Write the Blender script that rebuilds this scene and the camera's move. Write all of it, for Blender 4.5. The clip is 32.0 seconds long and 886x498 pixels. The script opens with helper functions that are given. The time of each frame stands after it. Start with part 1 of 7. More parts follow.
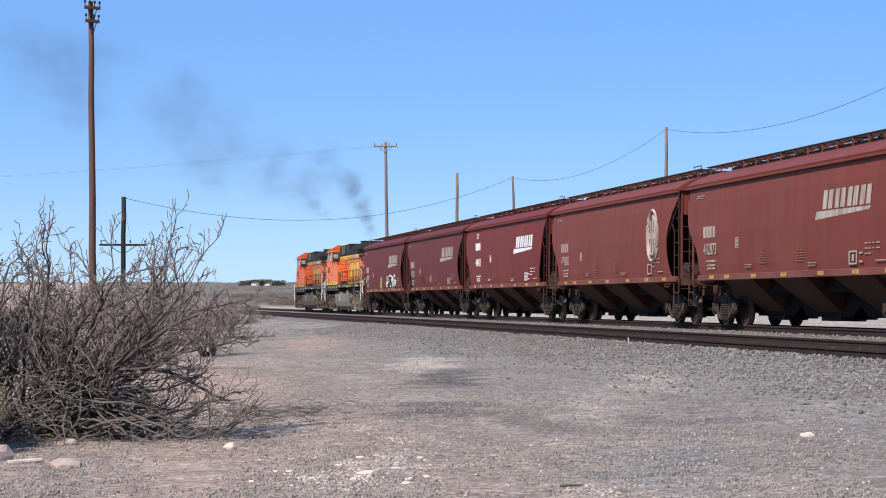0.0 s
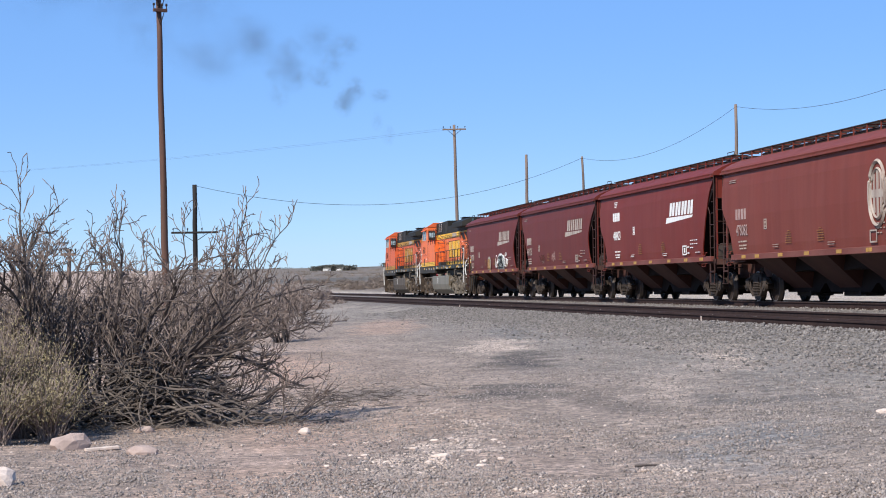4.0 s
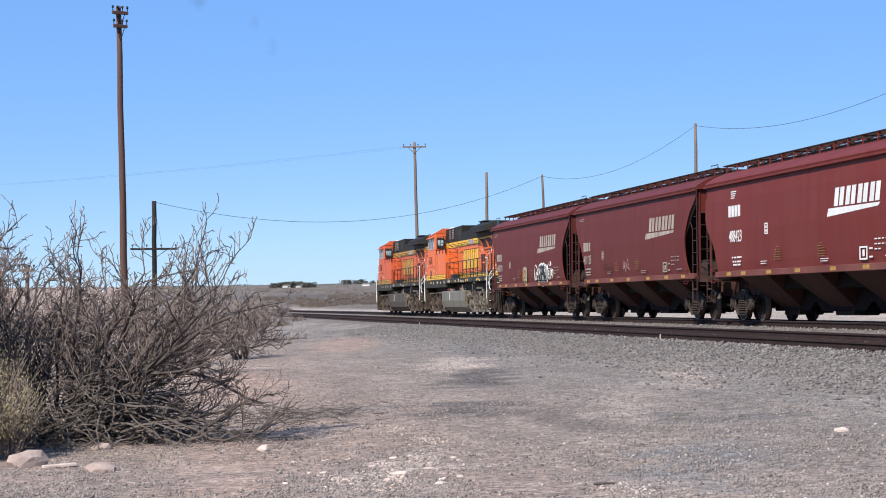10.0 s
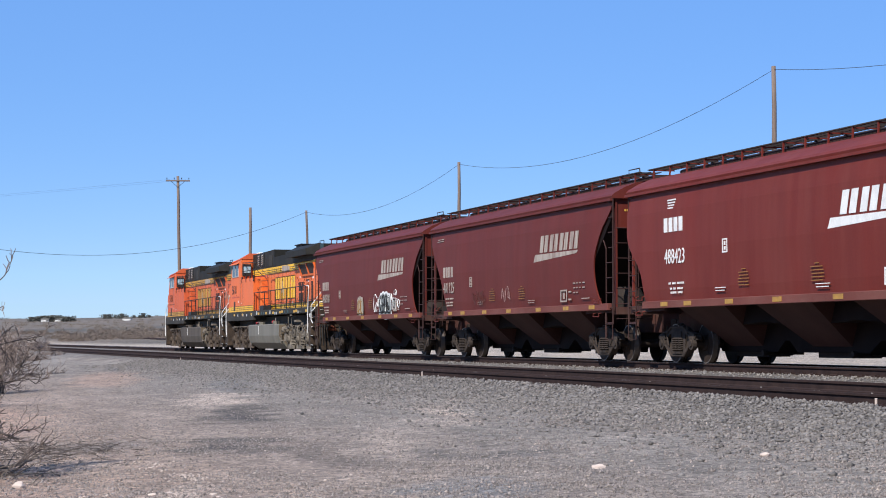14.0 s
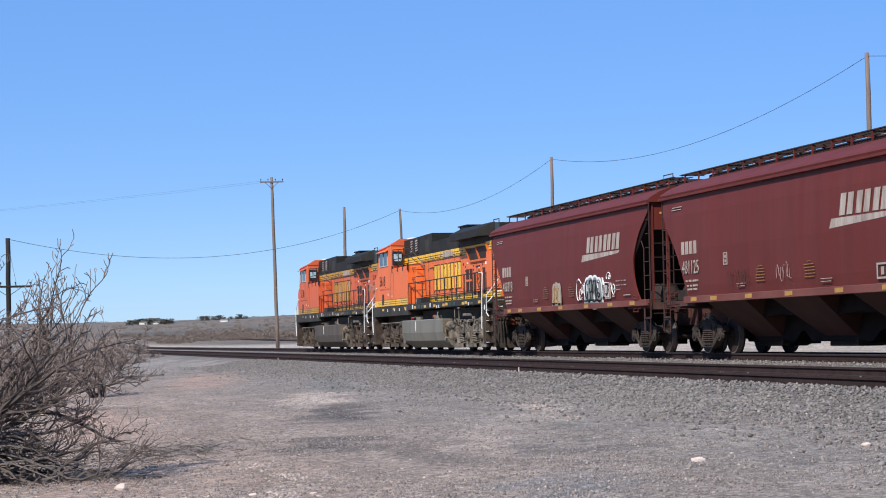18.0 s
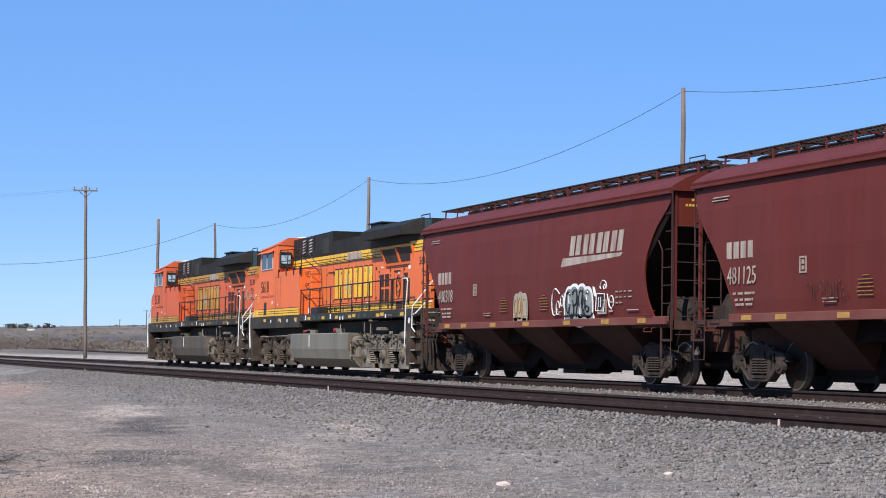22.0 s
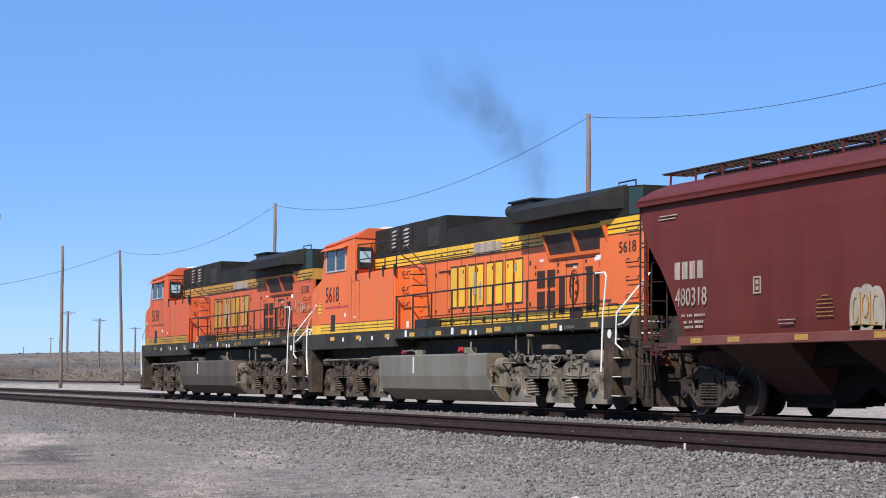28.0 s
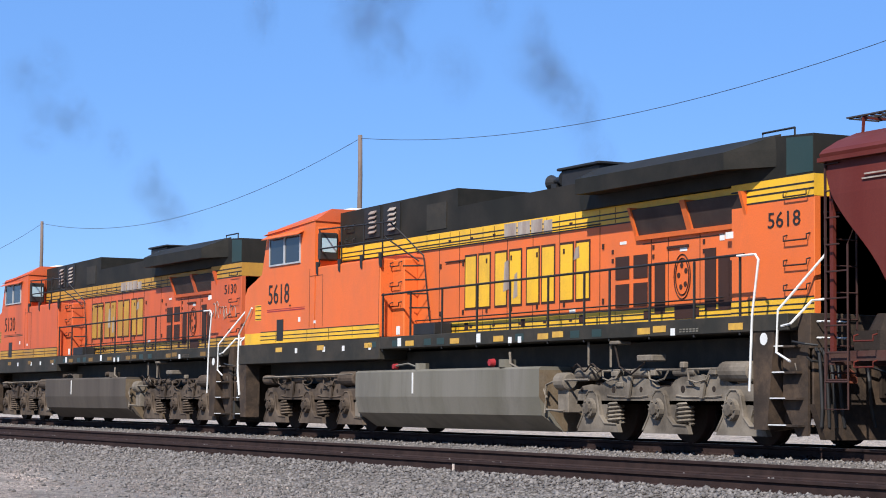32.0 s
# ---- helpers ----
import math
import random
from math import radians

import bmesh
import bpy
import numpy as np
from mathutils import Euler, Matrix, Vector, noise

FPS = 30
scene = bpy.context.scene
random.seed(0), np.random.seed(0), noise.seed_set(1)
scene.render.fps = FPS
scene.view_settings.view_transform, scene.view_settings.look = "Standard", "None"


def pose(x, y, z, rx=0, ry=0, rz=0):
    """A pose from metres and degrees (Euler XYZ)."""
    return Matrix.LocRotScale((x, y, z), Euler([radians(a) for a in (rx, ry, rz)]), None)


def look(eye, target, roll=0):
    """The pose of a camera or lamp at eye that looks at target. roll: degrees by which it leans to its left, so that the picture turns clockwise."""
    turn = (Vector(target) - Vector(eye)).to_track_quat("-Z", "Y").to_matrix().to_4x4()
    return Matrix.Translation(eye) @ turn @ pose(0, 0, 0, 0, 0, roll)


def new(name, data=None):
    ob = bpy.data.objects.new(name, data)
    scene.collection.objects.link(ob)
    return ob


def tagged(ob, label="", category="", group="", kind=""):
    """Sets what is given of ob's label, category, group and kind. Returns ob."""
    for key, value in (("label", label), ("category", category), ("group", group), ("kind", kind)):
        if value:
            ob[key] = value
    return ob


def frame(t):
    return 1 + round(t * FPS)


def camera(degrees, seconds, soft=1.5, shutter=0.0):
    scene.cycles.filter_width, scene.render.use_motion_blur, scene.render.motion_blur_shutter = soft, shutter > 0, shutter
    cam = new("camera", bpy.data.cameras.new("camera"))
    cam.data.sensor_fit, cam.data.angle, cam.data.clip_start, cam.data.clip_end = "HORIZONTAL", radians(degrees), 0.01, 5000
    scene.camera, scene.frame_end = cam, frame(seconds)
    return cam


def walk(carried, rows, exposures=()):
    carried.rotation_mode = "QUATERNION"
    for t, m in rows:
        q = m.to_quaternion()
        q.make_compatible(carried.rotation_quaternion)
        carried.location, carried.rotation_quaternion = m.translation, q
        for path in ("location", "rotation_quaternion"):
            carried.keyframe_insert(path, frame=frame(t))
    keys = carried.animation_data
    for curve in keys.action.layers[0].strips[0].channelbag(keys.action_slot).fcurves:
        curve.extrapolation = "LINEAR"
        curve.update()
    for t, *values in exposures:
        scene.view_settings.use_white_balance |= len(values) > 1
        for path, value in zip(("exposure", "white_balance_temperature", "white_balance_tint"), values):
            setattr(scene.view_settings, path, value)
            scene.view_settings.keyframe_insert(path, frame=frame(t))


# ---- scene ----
# x runs along the railway (the train backs up towards +x), y across it, z up; the camera stands at the origin.
EYE = (0.0, 0.0, 1.6)
TRACK_Y, RAIL_Z = 19.14, 1.045        # far track: its middle line and the top of its rails
NEAR_Y, NEAR_Z = 14.62, 0.905         # near track, its far rail


def view(turn, tilt, roll):
    """The camera's pose: turn from -x towards +y, tilt upwards, in degrees."""
    a, b = radians(turn), radians(tilt)
    return look(EYE, (EYE[0] - math.cos(a) * math.cos(b), EYE[1] + math.sin(a) * math.cos(b), EYE[2] + math.sin(b)), roll)


cam = camera(24.07, 32.0, soft=1.0)
walk(cam, [
    (0.0, view(9.806, 1.518, 0.294)), (0.5, view(10.113, 1.473, 0.045)), (1.0, view(9.703, 1.460, -0.151)), (1.5, view(9.004, 1.482, -0.167)),
    (2.0, view(8.482, 1.247, -0.163)), (2.5, view(8.308, 1.039, -0.285)), (3.0, view(8.232, 0.933, -0.527)), (3.5, view(8.029, 0.993, -0.619)),
    (4.0, view(7.857, 1.043, -0.690)), (4.5, view(7.789, 1.175, -0.749)), (6.5, view(8.103, 1.442, -0.894)), (7.0, view(8.321, 1.492, -0.966)),
    (7.5, view(8.464, 1.471, -0.829)), (8.0, view(8.384, 1.455, -0.685)), (8.5, view(8.344, 1.430, -0.555)), (9.0, view(8.354, 1.453, -0.499)),
    (9.5, view(8.484, 1.464, -0.433)), (10.0, view(8.969, 1.515, -0.486)), (10.5, view(9.074, 1.616, -0.920)), (11.0, view(9.762, 1.968, -0.994)),
    (11.5, view(10.959, 2.211, -0.859)), (12.0, view(11.418, 2.430, -0.660)), (12.5, view(12.016, 2.455, -0.260)), (13.0, view(13.060, 2.434, -0.104)),
    (13.5, view(15.067, 2.416, 0.026)), (14.0, view(15.490, 2.485, -0.026)), (14.5, view(14.423, 2.560, -0.273)), (15.0, view(13.589, 2.663, -0.361)),
    (15.5, view(13.321, 2.664, -0.436)), (17.5, view(12.837, 2.552, -0.897)), (18.0, view(12.891, 2.407, -1.124)), (18.5, view(12.972, 2.319, -1.013)),
    (19.0, view(13.784, 2.226, -0.792)), (19.5, view(15.354, 2.291, -0.783)), (20.0, view(15.636, 2.544, -0.892)), (20.5, view(15.939, 2.804, -0.721)),
    (21.0, view(16.884, 3.025, -0.283)), (21.5, view(17.599, 3.045, 0.427)), (22.0, view(18.009, 2.935, 0.858)), (22.5, view(17.794, 2.886, 1.092)),
    (23.0, view(18.036, 2.912, 0.995)), (23.5, view(18.204, 3.014, 0.889)), (24.0, view(18.490, 3.038, 0.956)), (24.5, view(18.605, 3.099, 1.023)),
    (25.0, view(18.796, 3.146, 0.947)), (25.5, view(18.926, 3.190, 0.887)), (27.5, view(20.164, 3.598, 0.492)), (28.0, view(20.576, 3.677, 0.505)),
    (28.5, view(21.301, 3.776, 0.513)), (29.0, view(21.412, 3.865, 0.691)), (29.5, view(21.681, 3.744, 0.743)), (30.0, view(21.811, 3.687, 0.527)),
    (30.5, view(22.417, 3.806, 0.247)), (31.0, view(24.316, 3.996, 0.296)), (31.5, view(25.787, 4.126, 0.609)), (32.0, view(26.898, 4.307, 0.521)),
], exposures=[(0, 0.42, 6360, 10), (9, 0.43, 6360, 10), (12, 0.47, 6360, 10), (13, 0.36, 6240, 10), (14, 0.33, 6200, 10), (24, 0.33, 6160, 10), (29, 0.35, 6200, 10), (32, 0.42, 6260, 10)])

# ---- light: a clear noon sky and the sun high behind the camera's left shoulder ----
SUN_TO = Vector((0.50, -0.56, 0.70)).normalized()
world = bpy.data.worlds.new("sky")
scene.world = world
world.use_nodes = True
wn = world.node_tree.nodes
sky = wn.new("ShaderNodeTexSky")
sky.sky_type, sky.sun_disc = "NISHITA", False
sky.sun_elevation = math.asin(SUN_TO.z)
sky.sun_rotation = math.atan2(SUN_TO.x, SUN_TO.y)
sky.altitude, sky.air_density, sky.dust_density, sky.ozone_density = 2600, 1.0, 0.0, 1.6
wn["Background"].inputs["Strength"].default_value = 0.092
deep = wn.new("ShaderNodeHueSaturation")
deep.inputs["Saturation"].default_value, deep.inputs["Hue"].default_value = 1.42, 0.519
world.node_tree.links.new(sky.outputs["Color"], deep.inputs["Color"])
even = wn.new("ShaderNodeMixRGB")
even.inputs[0].default_value, even.inputs[2].default_value = 0.6, (2.22, 4.38, 8.45, 1)
world.node_tree.links.new(deep.outputs["Color"], even.inputs[1])
world.node_tree.links.new(even.outputs[0], wn["Background"].inputs["Color"])
sun = new("sun", bpy.data.lights.new("sun", "SUN"))
sun.data.energy, sun.data.angle, sun.data.color = 5.0, radians(0.5), (1.0, 0.94, 0.86)
sun.matrix_world = look(SUN_TO * 50, (0, 0, 0))


# ---- materials ----
def mat(name, color, rough=0.7, metal=0.0, tint=None, scale=3.0, amount=0.5, fine=40.0, bump=0.15, stretch=(1, 1, 1), spread=0.0, dirt=None, dirt_scale=0.6, dirt_amount=0.0, shine=0.35):
    """A paint, metal, wood or stone: two scales of variation, fine relief, and soft stains of a second colour."""
    m = bpy.data.materials.new(name)
    m.use_nodes = True
    n, l = m.node_tree.nodes, m.node_tree.links
    b = n["Principled BSDF"]
    b.inputs["Roughness"].default_value, b.inputs["Metallic"].default_value = rough, metal
    b.inputs["Specular IOR Level"].default_value = shine
    tc = n.new("ShaderNodeTexCoord")
    mp = n.new("ShaderNodeMapping")
    mp.inputs["Scale"].default_value = stretch
    l.new(tc.outputs["Object"], mp.inputs["Vector"])
    n1 = n.new("ShaderNodeTexNoise")
    n1.inputs["Scale"].default_value, n1.inputs["Detail"].default_value = scale, 6
    l.new(mp.outputs[0], n1.inputs["Vector"])
    n2 = n.new("ShaderNodeTexNoise")
    n2.inputs["Scale"].default_value, n2.inputs["Detail"].default_value = fine, 4
    l.new(tc.outputs["Object"], n2.inputs["Vector"])
    tint = tint or tuple(c * 0.6 for c in color)
    ramp = n.new("ShaderNodeMapRange")
    ramp.inputs["From Min"].default_value, ramp.inputs["From Max"].default_value = 0.35, 0.7
    ramp.inputs["To Max"].default_value = amount
    l.new(n1.outputs["Fac"], ramp.inputs["Value"])
    mix = n.new("ShaderNodeMixRGB")
    mix.inputs[1].default_value, mix.inputs[2].default_value = (*color, 1), (*tint, 1)
    l.new(ramp.outputs[0], mix.inputs[0])
    out = mix.outputs[0]
    if dirt_amount:
        n3 = n.new("ShaderNodeTexNoise")
        n3.inputs["Scale"].default_value, n3.inputs["Detail"].default_value = dirt_scale, 8
        n3.inputs["Roughness"].default_value = 0.7
        l.new(mp.outputs[0], n3.inputs["Vector"])
        r3 = n.new("ShaderNodeMapRange")
        r3.inputs["From Min"].default_value, r3.inputs["From Max"].default_value = 0.45, 0.75
        r3.inputs["To Max"].default_value = dirt_amount
        l.new(n3.outputs["Fac"], r3.inputs["Value"])
        m3 = n.new("ShaderNodeMixRGB")
        m3.inputs[2].default_value = (*dirt, 1)
        l.new(r3.outputs[0], m3.inputs[0])
        l.new(out, m3.inputs[1])
        out = m3.outputs[0]
    hsv = n.new("ShaderNodeHueSaturation")
    l.new(out, hsv.inputs["Color"])
    val = n.new("ShaderNodeMapRange")
    val.inputs["To Min"].default_value, val.inputs["To Max"].default_value = 0.82, 1.18
    l.new(n2.outputs["Fac"], val.inputs["Value"])
    last = val.outputs[0]
    if spread:
        oi = n.new("ShaderNodeObjectInfo")
        gi = n.new("ShaderNodeNewGeometry")
        ad = n.new("ShaderNodeMath")
        ad.operation = "ADD"
        l.new(oi.outputs["Random"], ad.inputs[0])
        l.new(gi.outputs["Random Per Island"], ad.inputs[1])
        sm = n.new("ShaderNodeMapRange")
        sm.inputs["From Max"].default_value = 2.0
        sm.inputs["To Min"].default_value, sm.inputs["To Max"].default_value = 1 - spread, 1 + spread
        l.new(ad.outputs[0], sm.inputs["Value"])
        mu = n.new("ShaderNodeMath")
        mu.operation = "MULTIPLY"
        l.new(last, mu.inputs[0])
        l.new(sm.outputs[0], mu.inputs[1])
        last = mu.outputs[0]
    l.new(last, hsv.inputs["Value"])
    l.new(hsv.outputs[0], b.inputs["Base Color"])
    if bump:
        bp = n.new("ShaderNodeBump")
        bp.inputs["Strength"].default_value, bp.inputs["Distance"].default_value = bump, 0.02
        l.new(n2.outputs["Fac"], bp.inputs["Height"])
        l.new(bp.outputs[0], b.inputs["Normal"])
    return m


orange = mat("loco_orange", (0.715, 0.140, 0.024), 0.5, tint=(0.60, 0.135, 0.036), scale=0.7, amount=0.6, bump=0.05, stretch=(1.2, 1.2, 0.6), dirt=(0.30, 0.11, 0.05), dirt_scale=1.1, dirt_amount=0.35)
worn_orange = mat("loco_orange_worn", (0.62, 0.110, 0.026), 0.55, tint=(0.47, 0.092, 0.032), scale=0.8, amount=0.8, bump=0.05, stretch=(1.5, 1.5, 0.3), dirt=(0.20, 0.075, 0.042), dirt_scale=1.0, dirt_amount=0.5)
yellow = mat("loco_yellow", (0.80, 0.445, 0.020), 0.5, tint=(0.62, 0.34, 0.030), scale=1.5, amount=0.6, bump=0.04, stretch=(1, 1, 0.6), dirt=(0.20, 0.15, 0.06), dirt_scale=1.5, dirt_amount=0.25)
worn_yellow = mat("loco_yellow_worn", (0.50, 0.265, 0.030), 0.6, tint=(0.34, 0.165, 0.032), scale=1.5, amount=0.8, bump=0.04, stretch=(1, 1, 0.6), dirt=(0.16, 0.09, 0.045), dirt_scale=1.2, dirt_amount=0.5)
green = mat("loco_dark_green", (0.0145, 0.0140, 0.0110), 0.65, tint=(0.024, 0.022, 0.017), scale=1.0, amount=0.7, bump=0.05, dirt=(0.055, 0.044, 0.034), dirt_scale=0.8, dirt_amount=0.45, shine=0.15)
black = mat("black_paint", (0.014, 0.014, 0.014), 0.6, tint=(0.03, 0.027, 0.024), scale=2, bump=0.08)
frame_grey = mat("frame_grey", (0.026, 0.025, 0.020), 0.65, tint=(0.050, 0.043, 0.034), scale=1.2, amount=0.6, bump=0.06, dirt=(0.10, 0.075, 0.054), dirt_scale=1.5, dirt_amount=0.45, shine=0.15)
tank_grey = mat("tank_grey", (0.150, 0.135, 0.100), 0.55, tint=(0.20, 0.18, 0.145), scale=0.7, amount=0.8, bump=0.05, stretch=(2, 2, 0.3), dirt=(0.07, 0.06, 0.045), dirt_scale=1.1, dirt_amount=0.6)
tank_brown = mat("tank_brown_grime", (0.098, 0.080, 0.062), 0.7, tint=(0.066, 0.053, 0.042), scale=0.7, amount=0.8, bump=0.05, stretch=(2, 2, 0.3), dirt=(0.045, 0.036, 0.029), dirt_scale=1.1, dirt_amount=0.6, shine=0.2)
truck_grey = mat("truck_dusty_steel", (0.225, 0.190, 0.148), 0.85, tint=(0.105, 0.086, 0.066), scale=1.8, amount=0.9, bump=0.15, dirt=(0.030, 0.024, 0.019), dirt_scale=1.7, dirt_amount=0.8, shine=0.12)
truck_dark = mat("truck_dark_steel", (0.030, 0.022, 0.017), 0.75, tint=(0.014, 0.011, 0.009), scale=3, amount=0.9, bump=0.3, dirt=(0.075, 0.050, 0.036), dirt_scale=3, dirt_amount=0.6, shine=0.15)
truck_brown = mat("truck_brown_grime", (0.120, 0.090, 0.066), 0.85, tint=(0.060, 0.044, 0.033), scale=1.6, amount=0.9, bump=0.15, dirt=(0.020, 0.016, 0.013), dirt_scale=1.6, dirt_amount=0.75, shine=0.12)
tank_rust = mat("tank_end_rust", (0.165, 0.118, 0.070), 0.8, tint=(0.085, 0.062, 0.042), scale=2.0, amount=0.9, bump=0.15, dirt=(0.21, 0.175, 0.13), dirt_scale=5, dirt_amount=0.6, shine=0.2)
hop_truck = mat("wagon_truck_steel", (0.052, 0.039, 0.031), 0.8, tint=(0.018, 0.014, 0.012), scale=3, amount=0.9, bump=0.2, dirt=(0.080, 0.060, 0.046), dirt_scale=3.5, dirt_amount=0.7, shine=0.15)
grimy = mat("grimy_pilot_plate", (0.062, 0.044, 0.032), 0.8, tint=(0.020, 0.016, 0.013), scale=2, amount=0.9, bump=0.2, dirt=(0.150, 0.098, 0.062), dirt_scale=2.2, dirt_amount=0.7, shine=0.15)
wheel_steel = mat("wheel_steel", (0.034, 0.024, 0.019), 0.7, 0.1, tint=(0.046, 0.030, 0.022), scale=4, amount=0.6, bump=0.2, dirt=(0.012, 0.010, 0.009), dirt_scale=2.5, dirt_amount=0.6, shine=0.15)
tread = mat("wheel_tread", (0.20, 0.165, 0.14), 0.45, 0.6, scale=6, bump=0.05)
white = mat("white_paint", (0.74, 0.73, 0.69), 0.5, tint=(0.50, 0.48, 0.44), scale=4, amount=0.5, bump=0.05)
old_white = mat("worn_white_lettering", (0.40, 0.345, 0.285), 0.75, tint=(0.20, 0.135, 0.110), scale=2.2, amount=0.75, bump=0.05, stretch=(2, 2, 0.4), dirt=(0.12, 0.055, 0.045), dirt_scale=2.5, dirt_amount=0.6)
graffiti_grey = mat("sprayed_grey_paint", (0.235, 0.250, 0.235), 0.7, tint=(0.10, 0.115, 0.115), scale=3, amount=0.8, bump=0.0)
graffiti_cream = mat("sprayed_cream_paint", (0.34, 0.305, 0.225), 0.7, tint=(0.22, 0.19, 0.14), scale=3, amount=0.8, bump=0.0)
dim_white = mat("faded_lettering", (0.36, 0.26, 0.23), 0.7, tint=(0.22, 0.12, 0.10), scale=5, amount=0.7, bump=0.05)
reflect = mat("yellow_reflector", (0.62, 0.36, 0.05), 0.5, tint=(0.34, 0.17, 0.05), scale=6, amount=0.6, bump=0.05)
stencil = mat("yellow_stencil", (0.30, 0.155, 0.035), 0.7, tint=(0.16, 0.07, 0.03), scale=8, amount=0.7, bump=0.0)
pale_metal = mat("pale_aluminium_frame", (0.50, 0.50, 0.49), 0.5, 0.2, scale=4, bump=0.03)
dull_reflect = mat("dirty_reflector", (0.23, 0.13, 0.035), 0.7, tint=(0.12, 0.07, 0.03), scale=6, amount=0.6, bump=0.05)
red_paint = mat("red_paint", (0.34, 0.025, 0.03), 0.5, scale=4, bump=0.05)
cyan_lens = mat("mirror_tint", (0.35, 0.50, 0.55), 0.15, scale=4, bump=0.0)
hop_dark = mat("hopper_brown_dark", (0.116, 0.0172, 0.0098), 0.6, tint=(0.076, 0.0132, 0.0085), scale=0.9, amount=0.65, bump=0.06, stretch=(1.3, 1.3, 0.14), dirt=(0.135, 0.040, 0.030), dirt_scale=0.8, dirt_amount=0.5, shine=0.25)
hop_red = mat("hopper_brown_red", (0.142, 0.0185, 0.0100), 0.6, tint=(0.100, 0.0155, 0.0100), scale=0.9, amount=0.65, bump=0.06, stretch=(1.3, 1.3, 0.14), dirt=(0.185, 0.050, 0.034), dirt_scale=0.8, dirt_amount=0.5, shine=0.25)
hop_rust = mat("hopper_brown_rust", (0.158, 0.0315, 0.0175), 0.6, tint=(0.108, 0.0235, 0.0145), scale=0.9, amount=0.65, bump=0.06, stretch=(1.3, 1.3, 0.14), dirt=(0.205, 0.066, 0.044), dirt_scale=0.8, dirt_amount=0.5, shine=0.25)
# near-black: shade under the wagon and in its open ends, put into the colour
hop_shade = mat("hopper_underside_shade", (0.0125, 0.0066, 0.0055), 0.8, tint=(0.007, 0.0045, 0.004), scale=1.5, amount=0.8, bump=0.1, dirt=(0.026, 0.017, 0.014), dirt_scale=0.9, dirt_amount=0.5, shine=0.1)
sill_dust = mat("dusty_side_sill", (0.158, 0.050, 0.038), 0.7, tint=(0.110, 0.034, 0.026), scale=1.2, amount=0.8, bump=0.06, stretch=(0.5, 1, 1), dirt=(0.20, 0.105, 0.080), dirt_scale=1.0, dirt_amount=0.5, shine=0.2)
sill_reflect = mat("faded_yellow_reflector", (0.42, 0.235, 0.045), 0.6, tint=(0.22, 0.11, 0.04), scale=6, amount=0.7, bump=0.05)
# dusty body paint, its colour darkened for the shade below the sill
hop_bay = mat("hopper_bay_shaded_dusty_brown", (0.058, 0.023, 0.018), 0.75, tint=(0.036, 0.015, 0.012), scale=0.9, amount=0.8, bump=0.06, stretch=(1, 1, 0.4), dirt=(0.075, 0.042, 0.033), dirt_scale=0.8, dirt_amount=0.5, shine=0.15)
grating = mat("galvanised_grating", (0.042, 0.036, 0.032), 0.7, 0.2, tint=(0.075, 0.055, 0.045), scale=4, amount=0.6, bump=0.1)
ladder_paint = mat("worn_ladder_paint", (0.042, 0.020, 0.017), 0.7, tint=(0.070, 0.034, 0.028), scale=4, amount=0.6, bump=0.1, shine=0.2)
rail_side = mat("rail_rust", (0.036, 0.021, 0.018), 0.9, tint=(0.020, 0.013, 0.012), scale=5, amount=0.8, bump=0.25, dirt=(0.062, 0.038, 0.031), dirt_scale=3, dirt_amount=0.5, shine=0.15)
rail_head = mat("rail_polished_head", (0.30, 0.28, 0.26), 0.35, 0.9, tint=(0.16, 0.12, 0.10), scale=5, bump=0.05)
tie_wood = mat("creosoted_timber", (0.075, 0.058, 0.048), 0.85, tint=(0.13, 0.105, 0.085), scale=3, amount=0.8, bump=0.4, stretch=(4, 1, 4), spread=0.3)
pole_wood = mat("weathered_pole_wood", (0.195, 0.142, 0.112), 0.85, tint=(0.105, 0.075, 0.058), scale=4, amount=0.9, bump=0.4, stretch=(6, 6, 0.4), dirt=(0.22, 0.165, 0.125), dirt_scale=2, dirt_amount=0.4)
pole_red = mat("red_brown_pole_wood", (0.105, 0.052, 0.036), 0.85, tint=(0.055, 0.030, 0.023), scale=4, amount=0.9, bump=0.4, stretch=(6, 6, 0.4), dirt=(0.20, 0.12, 0.085), dirt_scale=2, dirt_amount=0.35)
pole_dark = mat("creosoted_pole", (0.012, 0.010, 0.009), 0.85, tint=(0.022, 0.018, 0.015), scale=4, amount=0.8, bump=0.3, stretch=(6, 6, 0.4))
wire_mat = mat("weathered_wire", (0.05, 0.05, 0.055), 0.6, 0.3, scale=4, bump=0.0)
bark = mat("mesquite_bark", (0.105, 0.083, 0.070), 0.9, tint=(0.045, 0.035, 0.030), scale=6, amount=0.8, bump=0.4, spread=0.25)
twig = mat("mesquite_twig", (0.225, 0.172, 0.143), 0.9, tint=(0.110, 0.085, 0.072), scale=4, amount=0.8, bump=0.1, spread=0.45)
dead_wood = mat("bleached_dead_wood", (0.165, 0.135, 0.112), 0.9, tint=(0.065, 0.050, 0.042), scale=5, amount=0.8, bump=0.2, spread=0.5)
sage = mat("dry_sage_leaf", (0.27, 0.225, 0.125), 0.9, tint=(0.17, 0.142, 0.095), scale=6, amount=0.7, bump=0.0, spread=0.4)
grass_dry = mat("dry_grass", (0.36, 0.285, 0.195), 0.95, tint=(0.25, 0.195, 0.135), scale=0.5, amount=0.8, bump=0.0, spread=0.4)
brush_mat = mat("winter_brush", (0.185, 0.142, 0.112), 0.95, tint=(0.125, 0.098, 0.078), scale=0.5, amount=0.8, bump=0.0, spread=0.5)
